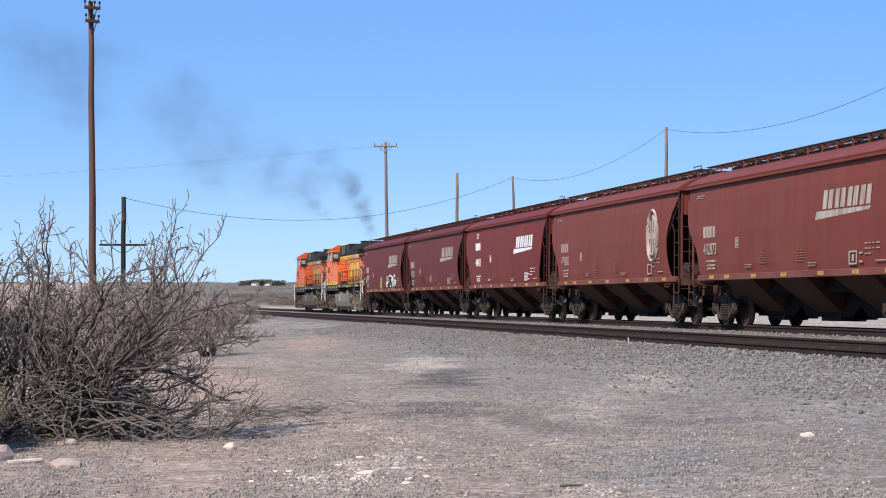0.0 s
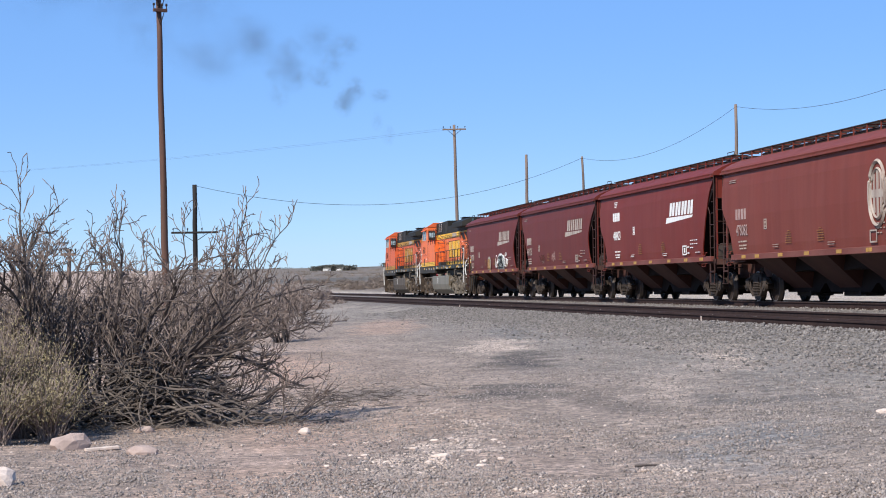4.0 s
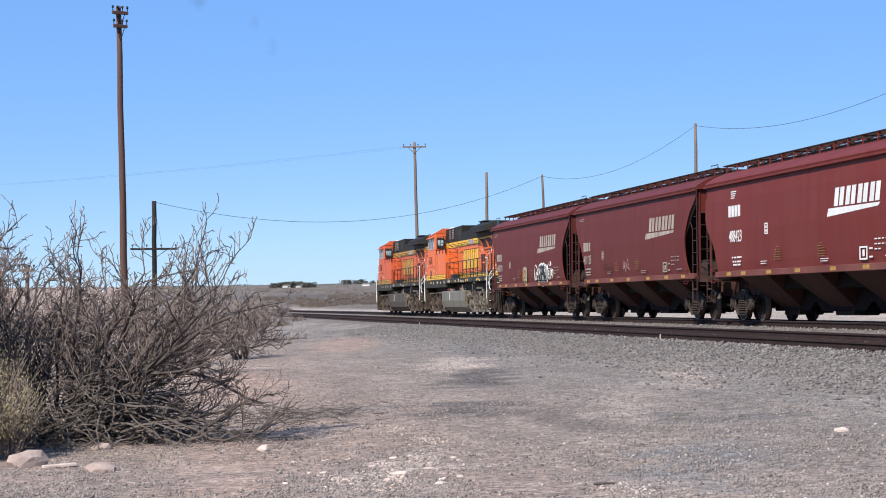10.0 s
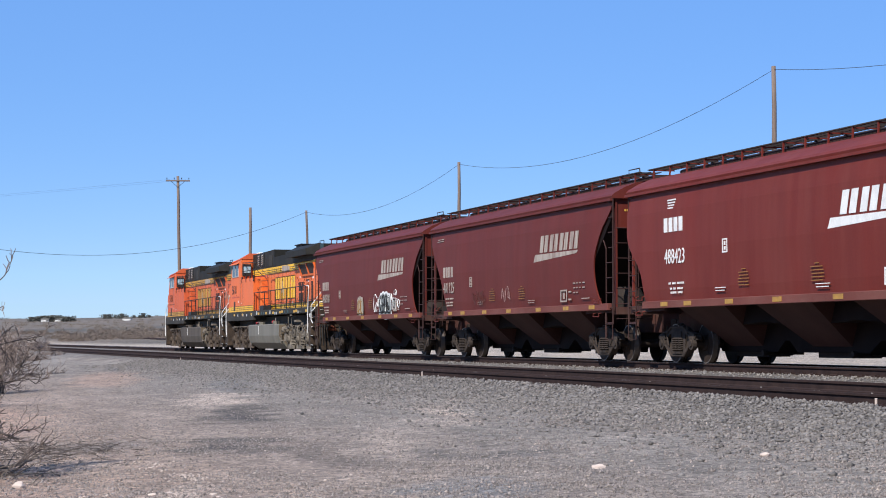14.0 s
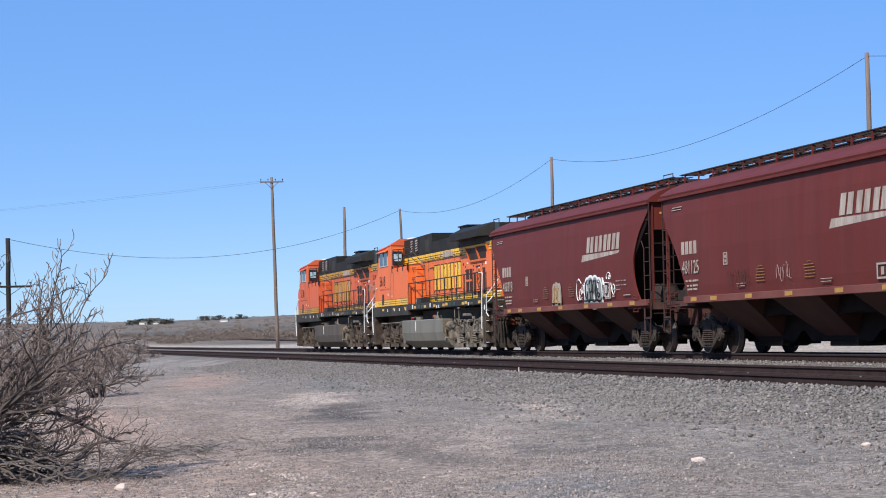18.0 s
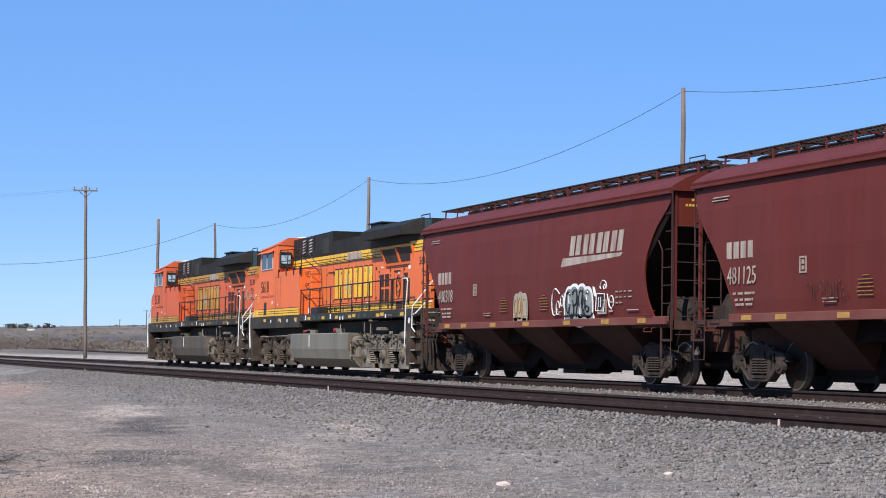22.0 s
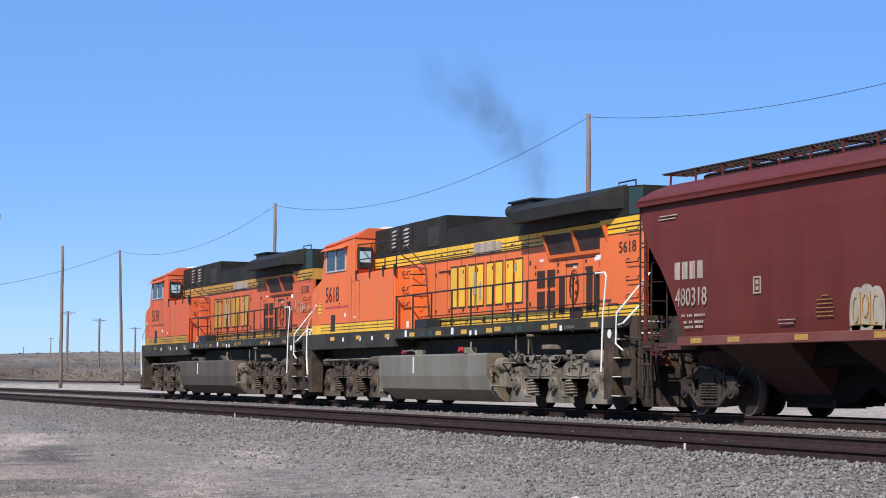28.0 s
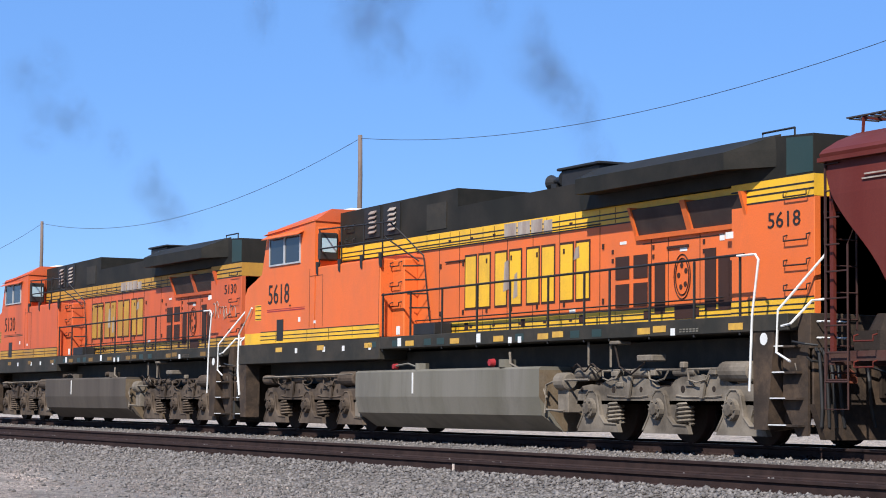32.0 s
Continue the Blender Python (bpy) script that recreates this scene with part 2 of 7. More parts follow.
scrub_mat = mat("winter_scrub", (0.215, 0.170, 0.130), 0.95, tint=(0.150, 0.120, 0.093), scale=0.5, amount=0.8, bump=0.0, spread=0.4)
tree_dark = mat("far_tree_crown", (0.075, 0.075, 0.060), 0.95, tint=(0.11, 0.098, 0.08), scale=0.5, amount=0.7, bump=0.0, spread=0.3)
stone_pale = mat("pale_limestone", (0.58, 0.47, 0.39), 0.85, tint=(0.40, 0.31, 0.255), scale=6, amount=0.8, bump=0.35, spread=0.2)
stone_pink = mat("pink_sandstone", (0.38, 0.285, 0.235), 0.9, tint=(0.25, 0.185, 0.155), scale=6, amount=0.8, bump=0.4, spread=0.15)
ballast_stone = mat("ballast_stone", (0.180, 0.160, 0.142), 0.85, tint=(0.115, 0.101, 0.090), scale=9, amount=0.8, bump=0.2, spread=0.9)
gravel_stone = mat("gravel_stone", (0.212, 0.178, 0.155), 0.9, tint=(0.112, 0.092, 0.080), scale=9, amount=0.8, bump=0.2, spread=1.0)
soil_mound = mat("dark_soil", (0.060, 0.045, 0.035), 0.95, tint=(0.09, 0.07, 0.055), scale=3, amount=0.8, bump=0.5)
pile_mat = mat("pale_gravel_pile", (0.41, 0.325, 0.262), 0.9, tint=(0.30, 0.238, 0.192), scale=2, amount=0.8, fine=15, bump=0.6)
house_white = mat("far_white_wall", (0.70, 0.68, 0.64), 0.8, scale=1, bump=0.0)
glass = bpy.data.materials.new("cab_glass")
glass.use_nodes = True
gb = glass.node_tree.nodes["Principled BSDF"]
gb.inputs["Base Color"].default_value, gb.inputs["Roughness"].default_value, gb.inputs["Metallic"].default_value = (0.02, 0.024, 0.028, 1), 0.18, 0.0


# ---- mesh helpers ----
def part(name, bm, material, parent=None, label="", at=None, smooth=False):
    """Links a bmesh (or a mesh made before) as one mesh object, under a thing or a part."""
    if isinstance(bm, bmesh.types.BMesh):
        me = bpy.data.meshes.new(name)
        bm.to_mesh(me)
        bm.free()
        if smooth:
            me.polygons.foreach_set("use_smooth", [True] * len(me.polygons))
    else:
        me = bm
    if material and not me.materials:
        me.materials.append(material)
    ob = new(name, me)
    if parent:
        ob.parent = parent
    if at is not None:
        ob.matrix_basis = at if isinstance(at, Matrix) else Matrix.Translation(at)
    if label:
        ob["label"] = label
    return ob


def box(bm, x0, x1, y0, y1, z0, z1, bevel=0.0):
    v = [bm.verts.new((x, y, z)) for x in (x0, x1) for y in (y0, y1) for z in (z0, z1)]
    fs = [bm.faces.new([v[i] for i in q]) for q in ((0, 1, 3, 2), (4, 6, 7, 5), (0, 4, 5, 1), (2, 3, 7, 6), (0, 2, 6, 4), (1, 5, 7, 3))]
    if bevel:
        es = {e for f in fs for e in f.edges}
        bmesh.ops.bevel(bm, geom=list(es), offset=bevel, segments=1, affect="EDGES")
    return bm


def boxes(*rows, bevel=0.0):
    bm = bmesh.new()
    for r in rows:
        box(bm, *r, bevel=bevel)
    return bm


def tube(bm, points, radius, sides=6, caps=True):
    """A tube along points; radius is one number or one for each point."""
    rings = []
    pts = [Vector(p) for p in points]
    for i, p in enumerate(pts):
        d = (pts[min(i + 1, len(pts) - 1)] - pts[max(i - 1, 0)]).normalized()
        a = d.orthogonal().normalized() if abs(d.z) > 0.9 else d.cross(Vector((0, 0, 1))).normalized()
        c = d.cross(a)
        r = radius[i] if isinstance(radius, (list, tuple)) else radius
        rings.append([bm.verts.new(p + r * (math.cos(k * math.tau / sides) * a + math.sin(k * math.tau / sides) * c)) for k in range(sides)])
    for r0, r1 in zip(rings, rings[1:]):
        for k in range(sides):
            bm.faces.new((r0[k], r0[(k + 1) % sides], r1[(k + 1) % sides], r1[k]))
    if caps and sides > 2:
        bm.faces.new(rings[0][::-1])
        bm.faces.new(rings[-1])
    return bm


def tubes(lines, radius, sides=6):
    bm = bmesh.new()
    for pts in lines:
        tube(bm, pts, radius, sides)
    return bm


def slab(outline, a0, a1, axis="y"):
    """A solid: the outline (in the other two axes) drawn out along an axis from a0 to a1."""
    bm = bmesh.new()
    slab_in(bm, outline, a0, a1, axis)
    return bm


def slab_in(bm, outline, a0, a1, axis="y"):
    put = {"y": lambda p, q, a: (p, a, q), "x": lambda p, q, a: (a, p, q), "z": lambda p, q, a: (p, q, a)}[axis]
    lo = [bm.verts.new(put(p, q, a0)) for p, q in outline]
    hi = [bm.verts.new(put(p, q, a1)) for p, q in outline]
    n = len(outline)
    for i in range(n):
        bm.faces.new((lo[i], lo[(i + 1) % n], hi[(i + 1) % n], hi[i]))
    bm.faces.new(lo[::-1])
    bm.faces.new(hi)
    bmesh.ops.recalc_face_normals(bm, faces=bm.faces[:])


def disc(bm, c, r0, r1, y0, y1, seg=20):
    """A wheel-like ring round the y axis: radius r0 at y0 to r1 at y1, closed."""
    a = [bm.verts.new((c[0] + r0 * math.cos(k * math.tau / seg), y0, c[1] + r0 * math.sin(k * math.tau / seg))) for k in range(seg)]
    b = [bm.verts.new((c[0] + r1 * math.cos(k * math.tau / seg), y1, c[1] + r1 * math.sin(k * math.tau / seg))) for k in range(seg)]
    for k in range(seg):
        bm.faces.new((a[k], a[(k + 1) % seg], b[(k + 1) % seg], b[k]))
    bm.faces.new(a[::-1])
    bm.faces.new(b)


store = {}


def islands(me):
    """The separate pieces of a mesh, each as a mesh of its own."""
    n = len(me.vertices)
    root = list(range(n))

    def top(i):
        while root[i] != i:
            root[i] = root[root[i]]
            i = root[i]
        return i

    for e in me.edges:
        a, b = top(e.vertices[0]), top(e.vertices[1])
        if a != b:
            root[a] = b
    groups = {}
    for f in me.polygons:
        groups.setdefault(top(f.vertices[0]), []).append(tuple(f.vertices))
    out = []
    for fs in groups.values():
        ids = sorted({i for f in fs for i in f})
        back = {i: k for k, i in enumerate(ids)}
        m = bpy.data.meshes.new(me.name)
        m.from_pydata([me.vertices[i].co[:] for i in ids], [], [[back[i] for i in f] for f in fs])
        m.update()
        out.append(m)
    return out


def split(name, me, material, parent, label="", at=None):
    """One part for each separate piece of the mesh (or bmesh)."""
    if isinstance(me, bmesh.types.BMesh):
        bm, me = me, bpy.data.meshes.new(name)
        bm.to_mesh(me)
        bm.free()
    key = "pieces_" + me.name
    if key not in store:
        store[key] = islands(me)
    return [part(name, m, material, parent, label, at) for m in store[key]]


def once(key, make, *args):
    """The mesh under this key, made the first time that it is asked for."""
    if key not in store:
        bm = make(*args)
        me = bpy.data.meshes.new(key)
        bm.to_mesh(me)
        bm.free()
        store[key] = me
    return store[key]


def lettering(text, size, depth=0.004):
    """A mesh of the text in the built-in font; it stands in the xz plane and faces -y."""
    cu = bpy.data.curves.new("text", "FONT")
    cu.body, cu.size, cu.extrude, cu.resolution_u = text, size, depth, 2
    ob = bpy.data.objects.new("text", cu)
    scene.collection.objects.link(ob)
    me = bpy.data.meshes.new_from_object(ob.evaluated_get(bpy.context.evaluated_depsgraph_get()))
    bpy.data.objects.remove(ob)
    me.transform(Matrix.Rotation(radians(90), 4, "X"))
    me.materials.clear()
    return me


# ---- the ground: one sheet, with the railway's bank in it ----
BANK = ((-60, 0.0), (2, 0.0), (8, 0.25), (11.4, 0.40), (12.75, 0.60), (13.4, 0.645), (16.1, 0.75), (17.4, 0.87), (20.9, 0.87), (22.3, 0.78), (27, 0.98), (31, 1.18), (45, 1.40), (90, 1.7))


def ground_z(x, y, rough=True):
    z = float(np.interp(y, [p[0] for p in BANK], [p[1] for p in BANK]))
    r = math.hypot(x, y)
    turn = math.degrees(math.atan2(y, -x)) if r > 1 else 0
    if r > 230:
        k = 0.0108 + 0.0040 * max(0.0, min(1.0, (turn - 5.5) / 6))
        z += k * (min(r, 2600) - 230) * min(1, (r - 230) / 500 + 0.35) - max(0, r - 2600) * 0.02
        z += 1.6 * noise.noise((x * 0.004, y * 0.004, 3.0)) * min(1, (r - 230) / 900)
    if rough and (y < 11 or y > 24):
        w = min(1, abs(y - 11.2) / 2) if y < 12 else min(1, (y - 24) / 4)
        z += w * (0.035 * noise.noise((x * 0.35, y * 0.35, 0.0)) + 0.012 * noise.noise((x * 1.7, y * 1.7, 5.0)))
    return z


def make_ground():
    xs = [-3600, -3000, -2600, -2300, -2000, -1700, -1450, -1200, -1000, -850, -700, -600, -500, -420, -350, -300, -260, -230, -200, -180]
    xs += [-165 + 2.5 * i for i in range(38)] + [-70 + 1.0 * i for i in range(35)] + [-35 + 0.5 * i for i in range(60)] + [-4, -2, 0, 3, 8, 16, 30, 60, 120, 250, 600, 1500]
    ys = [-2600, -1800, -1200, -800, -500, -330, -220, -150, -100, -70, -50, -35, -25, -18] + [-13 + 1.0 * i for i in range(9)] + [-4 + 0.5 * i for i in range(31)]
    ys += [11.4, 11.7, 12.0, 12.3, 12.75, 14.6, 16.5, 17.4, 19.1, 20.9, 22.3, 24, 25.5, 27, 29, 31, 34, 38, 42, 45, 50, 60, 75, 90, 110, 140, 180, 230, 300, 400, 520, 700, 950, 1300, 1800, 2600, 3400]
    verts = [(x, y, ground_z(x, y)) for x in xs for y in ys]
    n = len(ys)
    faces = [(i * n + j, (i + 1) * n + j, (i + 1) * n + j + 1, i * n + j + 1) for i in range(len(xs) - 1) for j in range(n - 1)]
    me = bpy.data.meshes.new("ground")
    me.from_pydata(verts, [], faces)
    me.polygons.foreach_set("use_smooth", [True] * len(me.polygons))
    me.update()
    return me


def STAINS(pale, pink, damp):
    """Patches of other soil on the yard: middle, half lengths along and across, colour, strength."""
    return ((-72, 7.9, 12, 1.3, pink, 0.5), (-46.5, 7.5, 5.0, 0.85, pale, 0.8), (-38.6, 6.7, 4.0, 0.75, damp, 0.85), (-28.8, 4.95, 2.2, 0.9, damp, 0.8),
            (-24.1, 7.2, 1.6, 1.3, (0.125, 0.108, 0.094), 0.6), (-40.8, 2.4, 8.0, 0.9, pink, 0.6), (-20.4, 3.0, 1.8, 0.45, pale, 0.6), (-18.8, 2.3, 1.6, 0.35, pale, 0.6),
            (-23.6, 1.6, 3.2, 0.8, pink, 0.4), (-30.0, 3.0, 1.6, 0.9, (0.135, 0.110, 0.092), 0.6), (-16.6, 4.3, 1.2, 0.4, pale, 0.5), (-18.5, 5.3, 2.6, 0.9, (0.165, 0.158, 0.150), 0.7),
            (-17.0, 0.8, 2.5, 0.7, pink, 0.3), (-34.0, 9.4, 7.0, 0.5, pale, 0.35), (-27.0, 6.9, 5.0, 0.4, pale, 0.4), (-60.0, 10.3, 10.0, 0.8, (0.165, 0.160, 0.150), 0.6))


def ground_material():
    m = bpy.data.materials.new("gravel_yard")
    m.use_nodes = True
    n, l = m.node_tree.nodes, m.node_tree.links
    b = n["Principled BSDF"]
    b.inputs["Roughness"].default_value = 0.95
    tc = n.new("ShaderNodeTexCoord")
    sep = n.new("ShaderNodeSeparateXYZ")
    l.new(tc.outputs["Object"], sep.inputs[0])

    def noise_at(scale, detail=6, rough=0.6, stretch=(1, 1, 1)):
        mp = n.new("ShaderNodeMapping")
        mp.inputs["Scale"].default_value = stretch
        l.new(tc.outputs["Object"], mp.inputs["Vector"])
        t = n.new("ShaderNodeTexNoise")
        t.inputs["Scale"].default_value, t.inputs["Detail"].default_value, t.inputs["Roughness"].default_value = scale, detail, rough
        l.new(mp.outputs[0], t.inputs["Vector"])
        return t.outputs["Fac"]

    def span(value, a, b_, lo=0.0, hi=1.0):
        r = n.new("ShaderNodeMapRange")
        for k, v in zip(("From Min", "From Max", "To Min", "To Max"), (a, b_, lo, hi)):
            r.inputs[k].default_value = v
        l.new(value, r.inputs["Value"])
        return r.outputs[0]

    def calc(op, p, q):
        c = n.new("ShaderNodeMath")
        c.operation = op
        for i, v in enumerate((p, q)):
            if isinstance(v, (int, float)):
                c.inputs[i].default_value = v
            else:
                l.new(v, c.inputs[i])
        return c.outputs[0]

    def blend(fac, p, q):
        c = n.new("ShaderNodeMixRGB")
        l.new(fac, c.inputs[0])
        for i, v in ((1, p), (2, q)):
            if isinstance(v, tuple):
                c.inputs[i].default_value = (*v, 1)
            else:
                l.new(v, c.inputs[i])
        return c.outputs[0]

    big, mid, small, grit = noise_at(0.12), noise_at(0.5, 8, 0.65, (0.6, 1, 1)), noise_at(7, 4), noise_at(38, 3, 0.7)
    edge = calc("ADD", sep.outputs["Y"], span(mid, 0.2, 0.8, -2.2, 2.2))
    dirt = blend(span(mid, 0.42, 0.62), (0.285, 0.213, 0.163), (0.340, 0.237, 0.172))
    dirt = blend(span(big, 0.52, 0.66), dirt, (0.335, 0.243, 0.188))
    fines = blend(span(mid, 0.40, 0.65), (0.250, 0.214, 0.178), (0.196, 0.164, 0.134))
    near = blend(span(edge, 3.0, 8.5), dirt, fines)
    wet = noise_at(0.30, 4, 0.55, (0.30, 1, 1))
    near = blend(span(wet, 0.60, 0.70, 0.0, 0.60), near, (0.117, 0.090, 0.070))
    wob_x = calc("ADD", sep.outputs["X"], span(noise_at(0.55, 5, 0.6), 0.25, 0.75, -2.0, 2.0))
    wob_y = calc("ADD", sep.outputs["Y"], span(noise_at(0.9, 5, 0.6, (1, 1, 2)), 0.25, 0.75, -0.8, 0.8))

    def stain(base, x, y, rx, ry, colour, strength):
        """A patch of other soil round (x, y), with a ragged soft edge."""
        dx = calc("MULTIPLY", calc("SUBTRACT", wob_x, x), 1 / rx)
        dy = calc("MULTIPLY", calc("SUBTRACT", wob_y, calc("ADD", calc("MULTIPLY", calc("SUBTRACT", sep.outputs["X"], x), -y / -x if x else 0), y)), 1 / ry)
        d = calc("ADD", calc("MULTIPLY", dx, dx), calc("MULTIPLY", dy, dy))
        return blend(span(d, 0.25, 1.3, min(1.0, strength * 1.15), 0.0), base, colour)

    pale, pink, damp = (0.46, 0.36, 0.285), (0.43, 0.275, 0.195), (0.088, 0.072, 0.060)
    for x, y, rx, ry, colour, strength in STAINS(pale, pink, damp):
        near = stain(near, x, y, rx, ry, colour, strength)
    rock = blend(span(small, 0.35, 0.65), (0.216, 0.183, 0.152), (0.105, 0.087, 0.073))
    near = blend(span(edge, 11.6, 13.0), near, rock)
    road = blend(span(mid, 0.4, 0.6), (0.333, 0.275, 0.219), (0.400, 0.325, 0.255))
    near = blend(span(edge, 21.5, 23.5), near, road)
    far = blend(span(noise_at(0.02, 8), 0.40, 0.62), (0.125, 0.098, 0.072), (0.180, 0.138, 0.100))
    far = blend(span(noise_at(0.005, 4, 0.5, (1, 0.4, 1)), 0.5, 0.66), far, (0.085, 0.075, 0.060))
    reach = calc("ADD", edge, span(sep.outputs["X"], -140, -330, 0.0, 11.0))
    near = blend(span(reach, 31, 36), near, far)
    v = n.new("ShaderNodeHueSaturation")
    l.new(near, v.inputs["Color"])
    cells = []
    for scale, lo, hi in ((9, 0.74, 1.26), (24, 0.60, 1.40)):
        vo = n.new("ShaderNodeTexVoronoi")
        vo.inputs["Scale"].default_value = scale
        l.new(tc.outputs["Object"], vo.inputs["Vector"])
        sx = n.new("ShaderNodeSeparateColor")
        l.new(vo.outputs["Color"], sx.inputs[0])
        cells.append(span(sx.outputs[0], 0, 1, lo, hi))
    mottle = span(noise_at(1.6, 7, 0.78), 0.32, 0.68, 0.78, 1.22)
    mottle = calc("MULTIPLY", mottle, span(noise_at(1.0, 7, 0.72, (0.16, 1.3, 1)), 0.32, 0.68, 0.78, 1.22))
    l.new(calc("MULTIPLY", calc("MULTIPLY", calc("MULTIPLY", cells[0], mottle), cells[1]), calc("MULTIPLY", span(grit, 0.25, 0.75, 0.8, 1.2), span(small, 0.25, 0.75, 0.86, 1.14))), v.inputs["Value"])
    l.new(v.outputs[0], b.inputs["Base Color"])
    bp = n.new("ShaderNodeBump")
    bp.inputs["Strength"].default_value, bp.inputs["Distance"].default_value = 0.9, 0.04
    l.new(calc("ADD", grit, small), bp.inputs["Height"])
    l.new(bp.outputs[0], b.inputs["Normal"])
    return m


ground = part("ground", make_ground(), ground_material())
tagged(ground, "grey gravel yard rising to a ballasted railway bank and scrub plain", "ground", kind="structure")


# ---- the railway ----
def rail_outline(y, z):
    return [(y + a, z + b) for a, b in ((-0.037, -0.004), (-0.033, 0), (0.033, 0), (0.037, -0.004), (0.037, -0.036), (0.010, -0.052), (0.010, -0.135), (0.07, -0.150), (0.07, -0.168), (-0.07, -0.168), (-0.07, -0.150), (-0.010, -0.135), (-0.010, -0.052), (-0.037, -0.036))]


def railway(name, y, z, label, sleepers, cant=0.0):
    """Two rails on sleepers; cant: how much lower the rail on the yard's side lies."""
    t = tagged(new(name), label, "railway track", kind="structure")
    for side in (-0.7525, 0.7525):
        h = z - (cant if side < 0 else 0)
        r = part("rail", slab(rail_outline(y + side, h), -900, 260, "x"), rail_side, t)
        part("rail_head", boxes((-900, 260, y + side - 0.031, y + side + 0.031, h + 0.0005, h + 0.003)), rail_head if not cant else rail_side, r, "worn running surface")
    me = once("sleeper", lambda: boxes((-0.115, 0.115, -1.28, 1.28, -0.17, 0), bevel=0.012))
    for i in range(sleepers[0], sleepers[1]):
        x = i * 0.53
        part("sleeper", me, tie_wood, t, at=pose(x + random.uniform(-0.03, 0.03), y + random.uniform(-0.04, 0.04), z - cant / 2 - 0.170, math.degrees(cant / 1.5), 0, random.uniform(-0.8, 0.8)))
    plate = once("tie_plate", lambda: boxes((-0.09, 0.09, -0.16, 0.16, 0, 0.018), (-0.07, -0.04, -0.10, -0.07, 0, 0.05), (0.04, 0.07, -0.10, -0.07, 0, 0.05)))
    for i in range(-150, -20):
        part("tie_plate", plate, rail_side, t, at=(i * 0.53, y - 0.7525, z - cant - 0.1695))
    return t


railway("near_track", NEAR_Y, NEAR_Z, "empty rusty railway track on timber sleepers", (-280, 20), 0.09)
railway("far_track", TRACK_Y, RAIL_Z, "railway track with polished rails under the train", (-280, 20))


# ---- the train: two locomotives and five covered hoppers, backing up ----
def wheel_pair(radius):
    bm = bmesh.new()
    for s in (-1, 1):
        disc(bm, (0, 0), radius, radius * 0.985, s * 0.67, s * 0.79, 28)
        disc(bm, (0, 0), radius + 0.028, radius + 0.026, s * 0.64, s * 0.67, 28)
        disc(bm, (0, 0), radius * 0.80, radius * 0.76, s * 0.79, s * 0.792, 24)
        disc(bm, (0, 0), 0.17, 0.15, s * 0.79, s * 0.86, 14)
        for k in range(3):
            a = k * math.tau / 3
            disc(bm, (radius * 0.5 * math.cos(a), radius * 0.5 * math.sin(a)), 0.045, 0.045, s * 0.792, s * 0.80, 8)
    disc(bm, (0, 0), 0.085, 0.085, -1.05, 1.05, 12)
    bmesh.ops.recalc_face_normals(bm, faces=bm.faces[:])
    return bm


def tread_ring(radius, s):
    """The bright rim of one wheel, an open hoop."""
    bm = bmesh.new()
    prof = ((radius + 0.003, s * 0.675), (radius + 0.002, s * 0.793), (radius - 0.022, s * 0.794), (radius - 0.022, s * 0.675))
    rings = [[bm.verts.new((r * math.cos(k * math.tau / 32), y, r * math.sin(k * math.tau / 32))) for k in range(32)] for r, y in prof]
    for i in range(4):
        for k in range(32):
            bm.faces.new((rings[i][k], rings[i][(k + 1) % 32], rings[(i + 1) % 4][(k + 1) % 32], rings[(i + 1) % 4][k]))
    bmesh.ops.recalc_face_normals(bm, faces=bm.faces[:])
    return bm


def spring(bm, x, y, z0, z1, r=0.075, turns=5, wire=0.016):
    n = turns * 8
    tube(bm, [(x + r * math.cos(i * math.tau / 8), y + r * math.sin(i * math.tau / 8), z0 + (z1 - z0) * i / n) for i in range(n + 1)], wire, 4)


LOOSE = {"ladder_rung", "stripe", "reflector", "sticker", "notice", "worn_patch", "door_seam", "handrail", "grab_iron", "pipe", "hose", "chain", "coupler", "end_platform", "yellow_band", "air_reservoir", "equipment_box", "filler_cap", "step_edge", "stair_piece", "weld_seam", "end_stencil", "bolster_cover", "sill_step", "bay_ridge", "walk_bracket", "hand_hoop", "side_sill", "spring", "frame_opening", "radiator_wing", "tank_fitting", "roof_railing", "end_post", "brake_gear", "latch", "label_text"}

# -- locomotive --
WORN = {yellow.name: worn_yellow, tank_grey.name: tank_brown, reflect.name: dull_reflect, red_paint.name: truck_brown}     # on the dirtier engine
AXLES = (2.45, 4.48, 6.51, 16.35, 18.38, 20.41)
LOCO_R = 0.53


